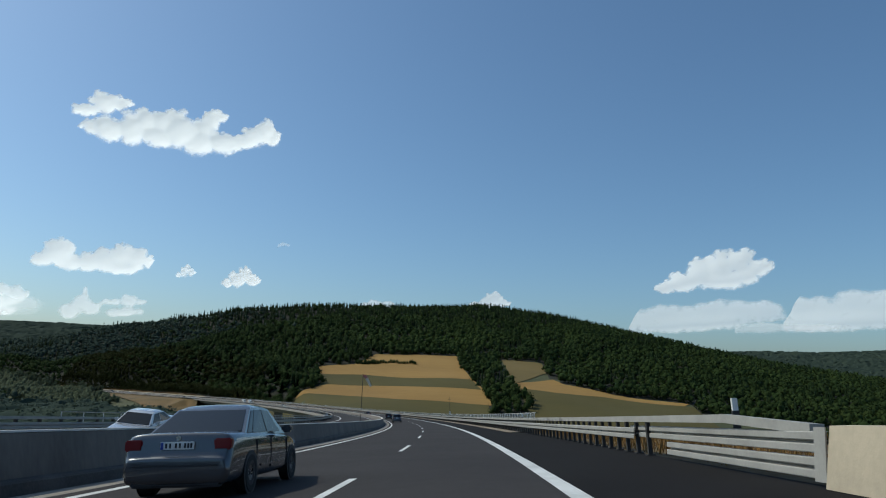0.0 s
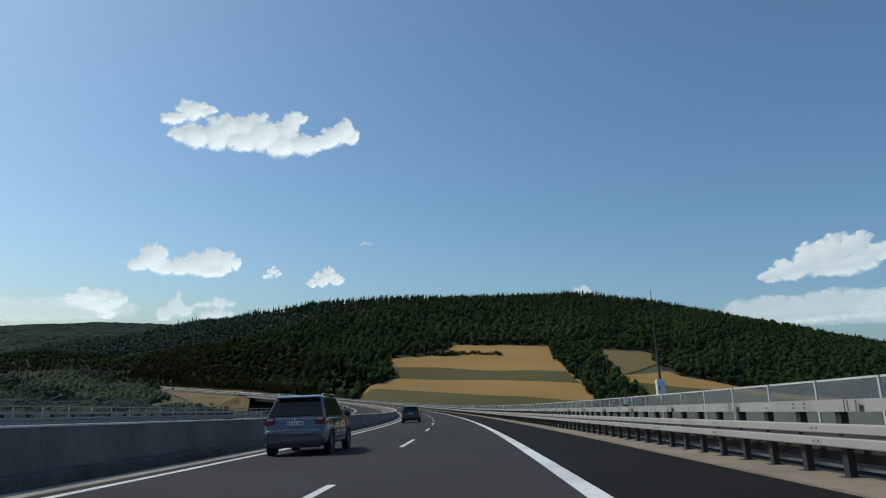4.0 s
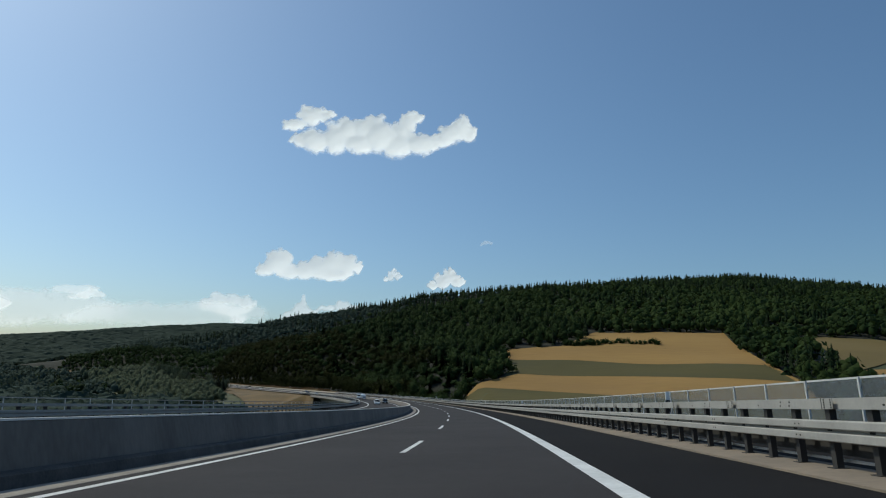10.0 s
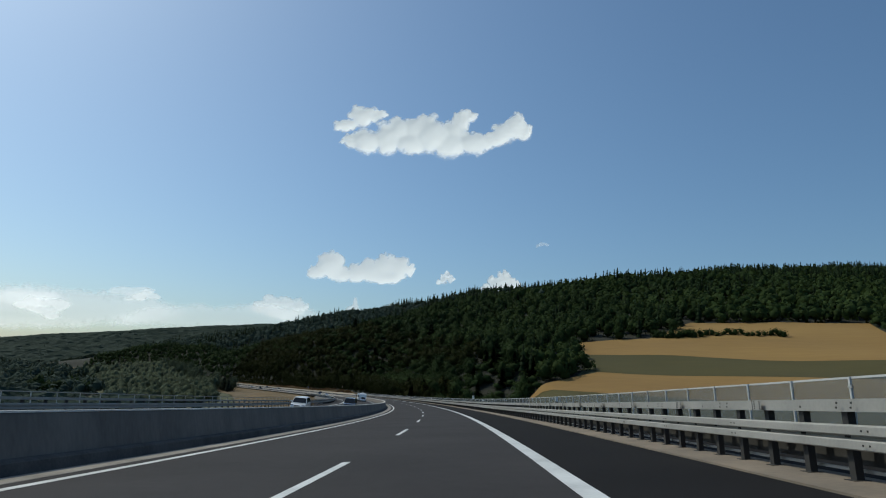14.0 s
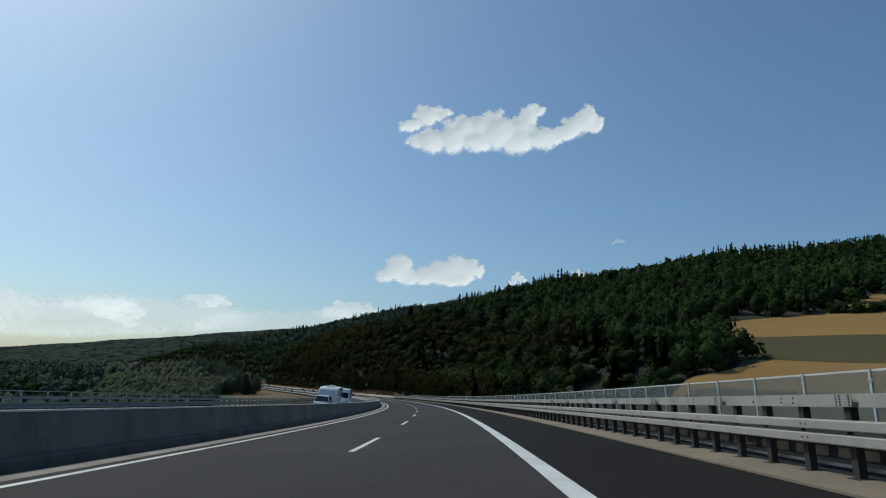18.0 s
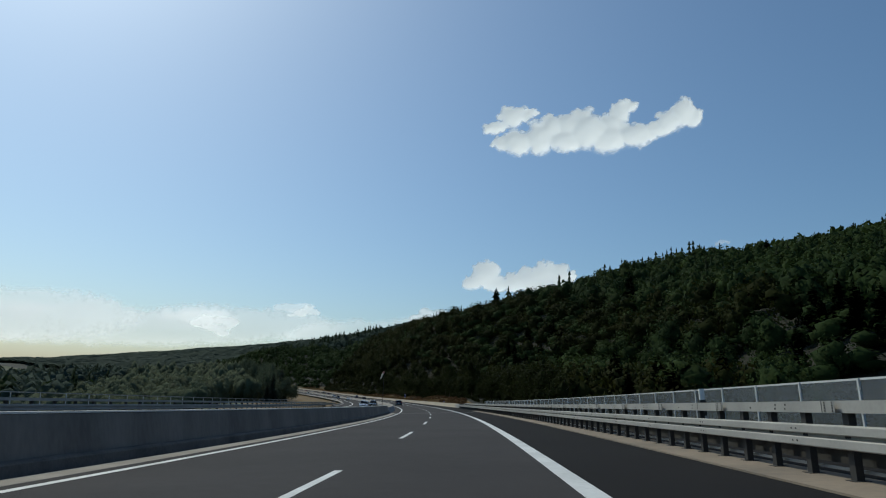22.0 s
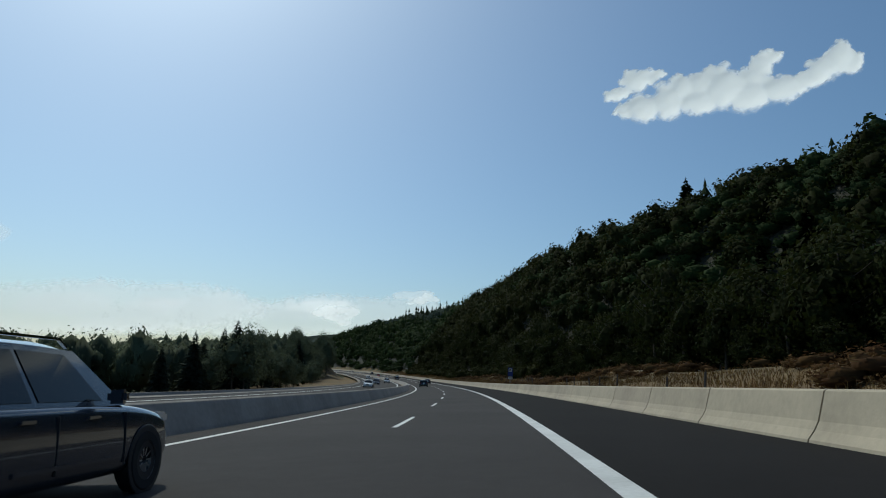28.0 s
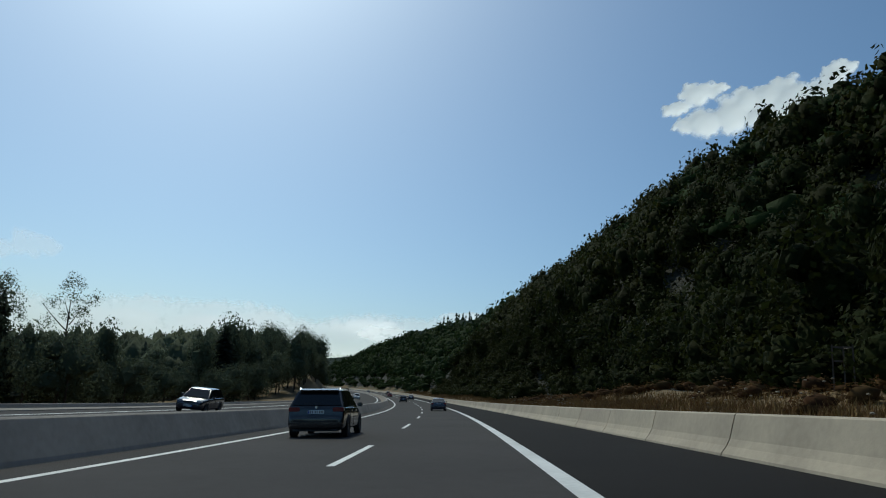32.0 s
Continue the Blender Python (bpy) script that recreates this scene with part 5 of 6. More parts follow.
def car(label, spec, colour, pose_at, far=False):
    """A road car that looks along +y. Stations run from tail to nose."""
    L, Wd, Hh, belt, clear, r = (spec[k] for k in ("length", "width", "height", "belt", "clear", "wheel"))
    w = Wd / 2
    ob = tagged(new(spec["name"]), label, spec["category"])
    y0, y1 = -L / 2, L / 2
    body = M[colour]
    deck = spec["deck"]  # height of the tail and the bonnet
    st = [(y0 - 0.02, 0.84, clear + 0.12, spec["bumper"] - 0.02, spec["bumper"]), (y0, 0.90, clear + 0.06, spec["bumper"], spec["bumper"] + 0.02), (y0 + 0.05, 0.945, clear, spec["bumper"] + 0.03, spec["bumper"] + 0.05), (y0 + 0.07, 0.95, clear, spec["bumper"] + 0.10, spec["tail"] - 0.05), (y0 + 0.11, 0.96, clear, belt - 0.06, spec["tail"] + 0.01), (y0 + 0.16, 0.97, clear, belt - 0.03, spec["tail"] + 0.01), (y0 + 0.45, 0.99, clear, belt, deck[0] + 0.02), (y0 + L * 0.25, 1.0, clear, belt, deck[0] + 0.03), (0.0, 1.0, clear, belt - 0.01, belt + 0.02), (y1 - L * 0.30, 1.0, clear, belt - 0.03, deck[1] + 0.06), (y1 - 0.75, 0.985, clear, belt - 0.08, deck[1]), (y1 - 0.28, 0.93, clear + 0.02, deck[1] - 0.12, deck[1] - 0.08), (y1 - 0.08, 0.86, clear + 0.06, deck[1] - 0.2, deck[1] - 0.16), (y1, 0.74, clear + 0.14, deck[1] - 0.30, deck[1] - 0.26)]
    rings = [body_ring(y, w * k, z0, zs, zt, w * k * (0.90 if zt > zs else 0.93)) for y, k, z0, zs, zt in st]
    shell = piece("body", loft(rings), body, ob)
    ease = shell.modifiers.new("ease", "SUBSURF")
    ease.levels = ease.render_levels = 1 if far else 2
    # cabin: base line, roof line
    cb0, cr0, cr1, cb1 = spec["cabin"]  # tail foot, roof tail, roof front, screen foot
    zb, wb, wr = belt - 0.03, w * 0.935, w * spec.get("tumble", 0.72)
    zr = Hh

    def cab(y, wid, z, bulge=0.0):
        return [(wid, y, z), (-wid, y, z)]
    N = 9
    side = []
    for i in range(N + 1):
        t = i / N
        yb, yr = cb0 + (cb1 - cb0) * t, cr0 + (cr1 - cr0) * t
        arch = math.sin(math.pi * t)
        crown = min(1.0, 2.2 * arch)
        side.append(((wb, yb, zb), (wr, yr, zr - 0.055 + 0.03 * arch), (wr * 0.82, yr, zr - 0.055 + 0.07 * crown), (0.0, yr, zr - 0.055 + 0.085 * crown)))
    ringsc = []
    for a, b, c, d in side:
        ringsc.append([a, b, c, d, (-c[0], c[1], c[2]), (-b[0], b[1], b[2]), (-a[0], a[1], a[2])])
    bm = loft(ringsc, caps=True)
    piece("cabin", bm, body, ob)

    def on_side(t, v, s):
        """A point on the cabin's side: t from tail to front, v from sill to roof."""
        yb, yr = cb0 + (cb1 - cb0) * t, cr0 + (cr1 - cr0) * t
        top = zr - 0.055 + 0.03 * math.sin(math.pi * t)
        return Vector((s * (wb + (wr - wb) * v), yb + (yr - yb) * v, zb + (top - zb) * v))
    for s in (1, -1):
        for t0, t1 in spec["windows"]:
            lo, hi = 0.10, 0.90
            cor = [on_side(t0, lo, s), on_side(t1, lo, s), on_side(t1, hi, s), on_side(t0, hi, s)]
            piece("side_window", slab(cor, 0.008, (s, 0, 0.25)), M["window"], ob, smooth=False)
    for nm, yb, yr, way in (("rear_window", cb0, cr0, (0, -0.8, 0.5)), ("windscreen", cb1, cr1, (0, 0.6, 0.7))):
        lo, hi = spec["rear_glass"] if nm == "rear_window" else (0.06, 0.95)
        out = Vector(way).normalized() * 0.012
        pt = lambda v, k: Vector((k * (wb + (wr - wb) * v) * 0.93, yb + (yr - yb) * v, zb + (zr - 0.055 - zb) * v)) + out
        piece(nm, slab([pt(lo, -1), pt(lo, 1), pt(hi, 0.98), pt(hi, -0.98)], 0.012, way), M["window"], ob, smooth=False)
    # wheels, with dark discs in place of the shaded hollows of uncut arches
    for s in (1, -1):
        for y in (y0 + spec["rear_axle"], y1 - spec["front_axle"]):
            arch = piece("wheel_arch", lathe([(r * 1.13, s * 0.004), (r * 1.10, s * 0.012), (r * 0.4, s * 0.006)], 24, (s * w * 0.992, y, r * 1.02)), M["trim"], ob)
            wheel(ob, s * (w * 0.992 - 0.085), y, r, s)
    # tail
    zt = spec["lamp_z"]
    for s in (1, -1):
        lampw = spec["lamp_w"]
        piece("tail_light", cuboid((s * (w * 0.945 - lampw / 2), y0 + spec.get("lamp_in", 0.112), zt), (lampw, 0.14, spec["lamp_h"]), 0.02), M["tail"], ob, "red tail light")
        if spec.get("lamp_clear"):
            piece("reversing_light", cuboid((s * (w * 0.93 - lampw / 2), y0 + 0.045, zt + spec["lamp_h"] * 0.28), (lampw * 0.7, 0.02, spec["lamp_h"] * 0.25), 0.006), M["lamp"], ob, "clear reversing light")
        piece("headlight", cuboid((s * w * 0.68, y1 - 0.22, deck[1] - 0.15), (0.34, 0.24, 0.13), 0.03), M["lamp"], ob, "clear headlight")
        piece("mirror", cuboid((s * (w + 0.10), cb1 - 0.45, belt + 0.06), (0.20, 0.12, 0.14), 0.035), M["trim"] if spec.get("dark_mirror") else body, ob)
        for yy in spec["handles"]:
            piece("door_handle", cuboid((s * (w * 1.0), yy, belt - 0.13), (0.03, 0.20, 0.028), 0.008), body, ob)
        for yy in spec["seams"]:
            piece("door_seam", cuboid((s * w * 0.985, yy, (belt + clear) * 0.52), (0.035, 0.008, belt - clear - 0.25)), M["trim"], ob, smooth=False)
        piece("side_trim", cuboid((s * (w * 0.998), (y0 + y1) / 2 + 0.05, clear + 0.22), (0.025, L * 0.36, 0.04), 0.006), M["trim"] if spec.get("dark_sill") else body, ob)
    number_plate(ob, y0 + spec.get("plate_in", 0.032), spec["plate_z"], -1)
    number_plate(ob, y1 + 0.01, clear + 0.26, 1)
    piece("grille", cuboid((0, y1 - 0.03, deck[1] - 0.20), (0.62, 0.10, 0.13), 0.02), M["trim"], ob)
    piece("rear_bumper", cuboid((0, y0 + 0.05, spec["bumper"] - 0.13), (w * 1.80, 0.10, 0.20), 0.035), M["trim"] if spec.get("dark_sill") else body, ob)
    piece("bumper_lip", cuboid((0, y0 + 0.12, clear + 0.05), (w * 1.6, 0.2, 0.12), 0.03), M["trim"], ob)
    piece("bumper_strip", cuboid((0, y0 - 0.012, spec["bumper"] - 0.10), (w * 1.5, 0.02, 0.03), 0.006), M["trim"], ob)
    piece("boot_seam", cuboid((0, y0 + 0.058, spec["bumper"] + 0.045), (w * 1.7, 0.012, 0.012)), M["trim"], ob, smooth=False)
    piece("badge", lathe([(0.04, -0.004), (0.04, 0.004), (0.0, 0.004)], 14, (0, 0, 0)), M["chrome"], ob, "round metal badge").matrix_basis = pose(0, y0 + spec.get("badge_in", 0.055), spec["badge_z"], 0, 0, 90)
    for dx in spec["exhaust"]:
        piece("exhaust_pipe", lathe([(0.035, 0.0), (0.04, 0.0), (0.04, 0.16), (0.03, 0.16)], 12, (0, 0, 0)), M["chrome"], ob).matrix_basis = pose(dx, y0 + 0.10, clear + 0.03, 0, 0, 90)
    if spec.get("rails"):
        for s in (1, -1):
            pts = [(s * wr * 0.93, cr0 + 0.05, zr - 0.03), (s * wr * 0.95, cr0 + 0.18, zr + 0.05), (s * wr * 0.95, cr1 - 0.2, zr + 0.055), (s * wr * 0.93, cr1 - 0.05, zr - 0.02)]
            bm = loft([[(p[0] - 0.018, p[1], p[2] - 0.012), (p[0] + 0.018, p[1], p[2] - 0.012), (p[0] + 0.018, p[1], p[2] + 0.012), (p[0] - 0.018, p[1], p[2] + 0.012)] for p in pts])
            piece("roof_rail", bm, M["chrome"], ob, "metal roof rail")
        piece("spoiler", slab([(-wr * 0.9, cr0 - 0.16, zr - 0.05), (wr * 0.9, cr0 - 0.16, zr - 0.05), (wr * 0.92, cr0 + 0.1, zr + 0.0), (-wr * 0.92, cr0 + 0.1, zr + 0.0)], 0.018, (0, -0.2, 1)), body, ob)
        piece("wiper", cuboid((-0.12, cb0 - 0.03, zb + 0.12), (0.55, 0.02, 0.022), 0.005), M["trim"], ob)
        piece("aerial", cuboid((0, cr0 + 0.25, zr + 0.10), (0.012, 0.03, 0.18)), M["trim"], ob)
    ob.matrix_basis = pose_at
    return ob


SEDAN = dict(name="sedan", category="car", length=4.48, width=1.74, height=1.41, belt=0.93, clear=0.19, wheel=0.315, deck=(0.97, 0.86), tail=0.97, bumper=0.60, cabin=(-1.58, -0.72, 0.38, 1.02), windows=[(0.06, 0.16), (0.18, 0.50), (0.53, 0.88)], rear_glass=(0.16, 0.93), rear_axle=0.94, front_axle=0.84, lamp_z=0.80, lamp_w=0.27, lamp_h=0.17, plate_z=0.79, badge_z=0.90, exhaust=(-0.42,), handles=(-0.55, 0.38), seams=(-0.98, -0.12, 0.98))
SUV = dict(name="suv", category="car", length=4.56, width=1.85, height=1.68, belt=1.06, clear=0.24, wheel=0.36, deck=(1.02, 1.0), tail=1.04, bumper=0.70, cabin=(-2.16, -1.72, 0.30, 1.02), windows=[(0.06, 0.22), (0.25, 0.53), (0.56, 0.88)], rear_glass=(0.12, 0.86), tumble=0.74, rear_axle=0.86, front_axle=0.86, lamp_z=0.96, lamp_w=0.30, lamp_h=0.20, lamp_clear=True, plate_z=0.90, badge_z=1.02, exhaust=(-0.6,), handles=(-0.62, 0.35), seams=(-1.05, -0.2, 0.95), rails=True, dark_mirror=True, dark_sill=True)
TALL_SUV = dict(SUV, length=4.66, width=1.88, height=1.64, lamp_clear=False, lamp_w=0.36, lamp_h=0.13, lamp_z=1.0, dark_mirror=False, dark_sill=False)
HATCH = dict(SUV, name="estate_car", length=4.2, width=1.74, height=1.48, belt=0.94, clear=0.2, wheel=0.31, deck=(0.94, 0.88), tail=0.95, bumper=0.58, cabin=(-1.98, -1.5, 0.30, 1.0), lamp_z=0.84, plate_z=0.74, badge_z=0.92, rails=False, dark_mirror=False, dark_sill=False)
LOW_SUV = dict(TALL_SUV, length=4.55, height=1.53, belt=0.97, deck=(0.95, 0.92), tail=0.96, bumper=0.62, clear=0.21, wheel=0.335, lamp_z=0.88, plate_z=0.8, badge_z=0.95)

car("silver-grey sedan driving in the outer lane", SEDAN, "silver", road_pose(7.0 + 11.4 + 1.3, -5.92))
car("blue-silver off-road car with dark plastic sills", SUV, "blue_silver", road_pose(135 + 20.3 + 1.5, -6.45))
car("black compact off-road car in the outer lane", TALL_SUV, "black", road_pose(209, -6.1))
car("dark blue sedan ahead in the inner lane", SEDAN, "dark_blue", road_pose(1157, -1.9))
car("black off-road car with metal roof rails", LOW_SUV, "black", road_pose(1101, -6.0))
# dark car whose colour is lifted for the haze over it
car("dark blue off-road car with metal roof rails, paint lightened for haze", LOW_SUV, "hazed_dark", road_pose(953 - 1.85, -6.1))
car("dark sedan far ahead on the motorway", SEDAN, "black", road_pose(300, -5.6))
# distant traffic beyond the end of the wood
for s, n, kind, col, lab in ((1246, -5.6, HATCH, "black", "dark estate car far ahead"), (1282, -1.9, SEDAN, "dark_blue", "dark sedan far ahead"), (1338, -5.7, HATCH, "red", "red estate car far ahead"), (1400, -2.0, HATCH, "black", "dark estate car far ahead"), (1475, -5.6, SEDAN, "silver", "grey sedan far ahead")):
    car(lab, kind, col, road_pose(s, n))


def oncoming(label, kind, colour, s, n):
    car(label, kind, colour, road_pose(s, n, far_h(n), 180))


oncoming("bright silver sedan on the far carriageway", SEDAN, "bright_silver", 7 + 33, -16.6)
oncoming("white estate car on the far carriageway", HATCH, "white", 549, -17.3)
oncoming("dark estate car on the far carriageway", HATCH, "black", 572, -14.0)
oncoming("silver sedan on the far carriageway", SEDAN, "bright_silver", 872, -15.0)
oncoming("white sedan on the far carriageway", SEDAN, "white", 1073, -16.8)
oncoming("dark sedan on the far carriageway", SEDAN, "black", 908, -14.2)
oncoming("dark estate car on the far carriageway", HATCH, "dark_blue", 1120, -17.3)
oncoming("silver estate car on the far carriageway", HATCH, "bright_silver", 1165, -14.2)
oncoming("white estate car on the far carriageway", HATCH, "white", 1260, -17.4)
oncoming("silver estate car towing the caravan", HATCH, "bright_silver", 641 + 43.0, -14.2)


def van(label, pose_at):
    ob = tagged(new("van"), label, "van")
    w, L, h = 0.99, 5.6, 2.55
    def ring(y, k, z0, z1, ew):
        half = [(w * 0.85 * k, z0), (w * k, z0 + 0.15), (w * k, 1.1), (w * ew, z1 - 0.18), (w * ew * 0.86, z1)]
        half = [(x, min(z, z1)) for x, z in half]
        return [(x, y, z) for x, z in half] + [(-x, y, z) for x, z in half[::-1]]
    st = [(-L / 2, 0.98, 0.42, h - 0.03, 0.92), (-L / 2 + 0.1, 1, 0.36, h, 0.93), (1.0, 1, 0.36, h, 0.93), (1.25, 1, 0.36, h - 0.05, 0.92), (2.05, 0.98, 0.36, 1.32, 0.9), (2.6, 0.93, 0.36, 1.08, 0.86), (2.78, 0.82, 0.42, 0.82, 0.8)]
    piece("body", loft([ring(*q) for q in st]), M["white"], ob)
    piece("windscreen", slab([(-0.80, 2.02, 1.40), (0.80, 2.02, 1.40), (0.76, 1.42, 2.20), (-0.76, 1.42, 2.20)], 0.02, (0, 0.8, 0.6)), M["window"], ob, smooth=False)
    for s in (1, -1):
        piece("side_window", slab([(s * 0.945, 1.75, 1.35), (s * 0.945, 0.75, 1.35), (s * 0.93, 0.75, 1.95), (s * 0.93, 1.42, 1.95)], 0.012, (s, 0, 0.1)), M["window"], ob, smooth=False)
        piece("headlight", cuboid((s * 0.72, 2.66, 0.90), (0.26, 0.16, 0.22), 0.04), M["lamp"], ob)
        piece("mirror", cuboid((s * 1.14, 1.62, 1.5), (0.2, 0.12, 0.34), 0.04), M["trim"], ob)
        for y in (-1.75, 1.75):
            wheel(ob, s * 0.9, y, 0.35, s)
    piece("grille", cuboid((0, 2.74, 0.78), (1.0, 0.08, 0.14), 0.02), M["trim"], ob)
    piece("front_bumper", cuboid((0, 2.72, 0.48), (1.85, 0.2, 0.26), 0.06), M["trim"], ob)
    number_plate(ob, 2.83, 0.5, 1)
    ob.matrix_basis = pose_at
    return ob


def caravan(label, pose_at):
    ob = tagged(new("caravan"), label, "caravan")
    w, L = 1.12, 5.2
    def ring(y, z0, z1, k):
        half = [(w * 0.96 * k, z0), (w * k, z0 + 0.08), (w * k, z1 - 0.14), (w * 0.95 * k, z1 - 0.03), (w * 0.8 * k, z1)]
        return [(x, y, z) for x, z in half] + [(-x, y, z) for x, z in half[::-1]]
    st = [(-L / 2, 0.5, 2.35, 0.97), (-L / 2 + 0.12, 0.42, 2.50, 1), (1.6, 0.42, 2.55, 1), (2.15, 0.42, 2.48, 1), (2.45, 0.5, 2.2, 0.99), (2.6, 0.65, 1.5, 0.97), (2.62, 0.75, 0.95, 0.96)]
    piece("body", loft([ring(*q) for q in st]), M["white"], ob)
    for s in (1, -1):
        for y0_, y1_, z0_, z1_ in ((-2.1, -1.55, 1.35, 1.9), (0.9, 2.1, 1.25, 1.85)):
            piece("side_window", cuboid((s * 1.125, (y0_ + y1_) / 2, (z0_ + z1_) / 2), (0.03, y1_ - y0_, z1_ - z0_), 0.01), M["window"], ob)
        piece("door", cuboid((s * 1.12, -0.5, 1.35), (0.02, 0.62, 1.7), 0.008), M["plate"], ob)
        piece("door_window", cuboid((s * 1.135, -0.5, 1.75), (0.02, 0.4, 0.5), 0.008), M["window"], ob)
        wheel(ob, s * 1.02, -0.2, 0.32, s)
    piece("front_window", slab([(-0.85, 2.56, 1.35), (0.85, 2.56, 1.35), (0.85, 2.47, 1.95), (-0.85, 2.47, 1.95)], 0.015, (0, 1, 0.2)), M["window"], ob, smooth=False)
    for y in (-1.2, 0.9):
        piece("roof_hatch", cuboid((0, y, 2.59), (0.7, 0.7, 0.09), 0.03), M["plate"], ob)
    piece("drawbar", cuboid((0, 3.1, 0.42), (0.08, 1.3, 0.08)), M["trim"], ob)
    ob.matrix_basis = pose_at
    return ob


caravan("white caravan towed on the far carriageway", road_pose(641 + 49.5, -14.2, far_h(-14.2), 180))
van("white delivery van on the far carriageway", road_pose(641 + 68.0, -14.3, far_h(-14.3), 180))

# ---- roadside things ----
M["sock_red"] = material("red_windsock_cloth", (0.48, 0.22, 0.19), 0.85, second=(0.42, 0.16, 0.14), scale=2)
M["sock_white"] = material("white_windsock_cloth", (0.66, 0.60, 0.48), 0.85, second=(0.55, 0.48, 0.38), scale=2)


def windsock(s, n, tall, sag=0.9, foot=1.05, turn=0.0):
    ob = tagged(new("windsock"), "limp cream and faded red windsock on a thin pole", "windsock", group="windsocks on the median wall")
    piece("pole", lathe([(0.035, 0), (0.026, tall), (0.0, tall)], 10, (0, 0, 0)), M["dark_steel"], ob).matrix_basis = pose(0, 0, 0, 0, -90, 0)
    bands = 3
    prev = None
    for i in range(bands):
        rings = []
        for t in np.linspace(i / bands, (i + 1) / bands, 4):
            cx, cz = 0.10 + 0.78 * t * sag, tall - 0.05 - 0.85 * t - 0.2 * t * t
            rad = 0.165 - 0.085 * t
            rings.append([(cx + rad * math.cos(a) * (1 + 0.15 * math.sin(3 * a + 5 * t)), rad * math.sin(a) * (0.8 + 0.1 * math.cos(2 * a + 4 * t)), cz + 0.05 * math.cos(a)) for a in np.linspace(0, math.tau, 13)[:-1]])
        piece("cloth_band", loft(rings, caps=i == bands - 1), M["sock_white"] if i else M["sock_red"], ob, "cream cloth band" if i else "faded red cloth band")
    piece("hoop", lathe([(0.17, -0.012), (0.195, -0.012), (0.195, 0.012), (0.17, 0.012)], 20, (0, 0, 0)), M["dark_steel"], ob).matrix_basis = pose(0.10, 0, tall - 0.03, 0, 90, 0)
    m = road_pose(s, n, foot)
    ob.matrix_basis = Matrix.Translation(m.translation) @ pose(0, 0, 0, 0, 0, turn + math.degrees(np.interp(s, SG, PSI)))


windsock(73.0, -9.69, 4.4)
windsock(841.0, -10.45, 5.75, 1.25, 0.1, -112.0)


def mast(s, n, tall, with_box=True):
    ob = tagged(new("weather_mast"), "thin steel mast with a white cabinet beside the railing", "mast")
    piece("pole", lathe([(0.05, 0), (0.042, tall * 0.72), (0.016, tall * 0.74), (0.011, tall), (0, tall)], 12, (0, 0, 0)), M["dark_steel"], ob).matrix_basis = pose(0, 0, 0, 0, -90, 0)
    piece("cross_arm", cuboid((0, 0, tall * 0.87), (0.46, 0.03, 0.03), 0.006), M["dark_steel"], ob)
    for dx in (-0.22, 0.22):
        piece("wind_sensor", cuboid((dx, 0, tall * 0.87 + 0.05), (0.09, 0.09, 0.10), 0.02), M["dark_steel"], ob)
    piece("sensor_box", cuboid((0, -0.04, tall * 0.72), (0.12, 0.12, 0.20), 0.015), M["dark_steel"], ob)
    if with_box:
        cab = piece("cabinet", cuboid((-0.05, -0.16, 1.58), (0.29, 0.23, 0.62), 0.015), M["white_paint"], ob, "white sheet metal cabinet")
        piece("cabinet_handle", cuboid((-0.12, -0.285, 1.60), (0.035, 0.02, 0.13), 0.006), M["ink"], cab)
        piece("bracket", cuboid((0, -0.05, 1.55), (0.08, 0.12, 0.4)), M["dark_steel"], ob)
    ob.matrix_basis = road_pose(s, n, 0.04)


mast(159.5, 5.35, 5.1)
mast(587.0, 5.35, 3.4)


def rest_sign(s, n):
    M["sign_blue"] = material("sign_blue", (0.012, 0.035, 0.20), 0.45, second=(0.01, 0.03, 0.16), scale=3)
    ob = tagged(new("rest_area_sign"), "blue rest area sign with a white square", "road sign")
    for dx in (-0.02,):
        piece("post", cuboid((dx, 0.05, 1.3), (0.06, 0.06, 2.6)), M["zinc"], ob)
    panel_ = piece("panel", cuboid((0, 0, 2.60), (0.72, 0.03, 1.30), 0.01), M["sign_blue"], ob, "blue sign panel")
    piece("white_square", cuboid((0, -0.018, 2.86), (0.46, 0.008, 0.50), 0.003), M["plate"], panel_)
    piece("symbol", cuboid((0, -0.024, 2.86), (0.31, 0.008, 0.33), 0.003), M["ink"], panel_)
    piece("symbol_bar", cuboid((0, -0.029, 2.80), (0.19, 0.006, 0.05), 0.002), M["plate"], panel_)
    low = piece("distance_panel", cuboid((0, 0, 1.70), (0.68, 0.03, 0.36), 0.01), M["plate"], ob, "white distance panel")
    for dx, ww in ((-0.24, 0.06), (-0.11, 0.04), (-0.01, 0.08), (0.10, 0.07), (0.23, 0.08)):
        piece("bar", cuboid((dx, -0.02, 1.70), (ww, 0.008, 0.2), 0.003), M["ink"], low, smooth=False)
    m = road_pose(s, n, 0.0)
    ob.matrix_basis = Matrix.Translation(m.translation - Vector((0, 0, 0.1))) @ pose(0, 0, 0, 0, 0, math.degrees(np.interp(s, SG, PSI)))


rest_sign(1050.0, 6.6)


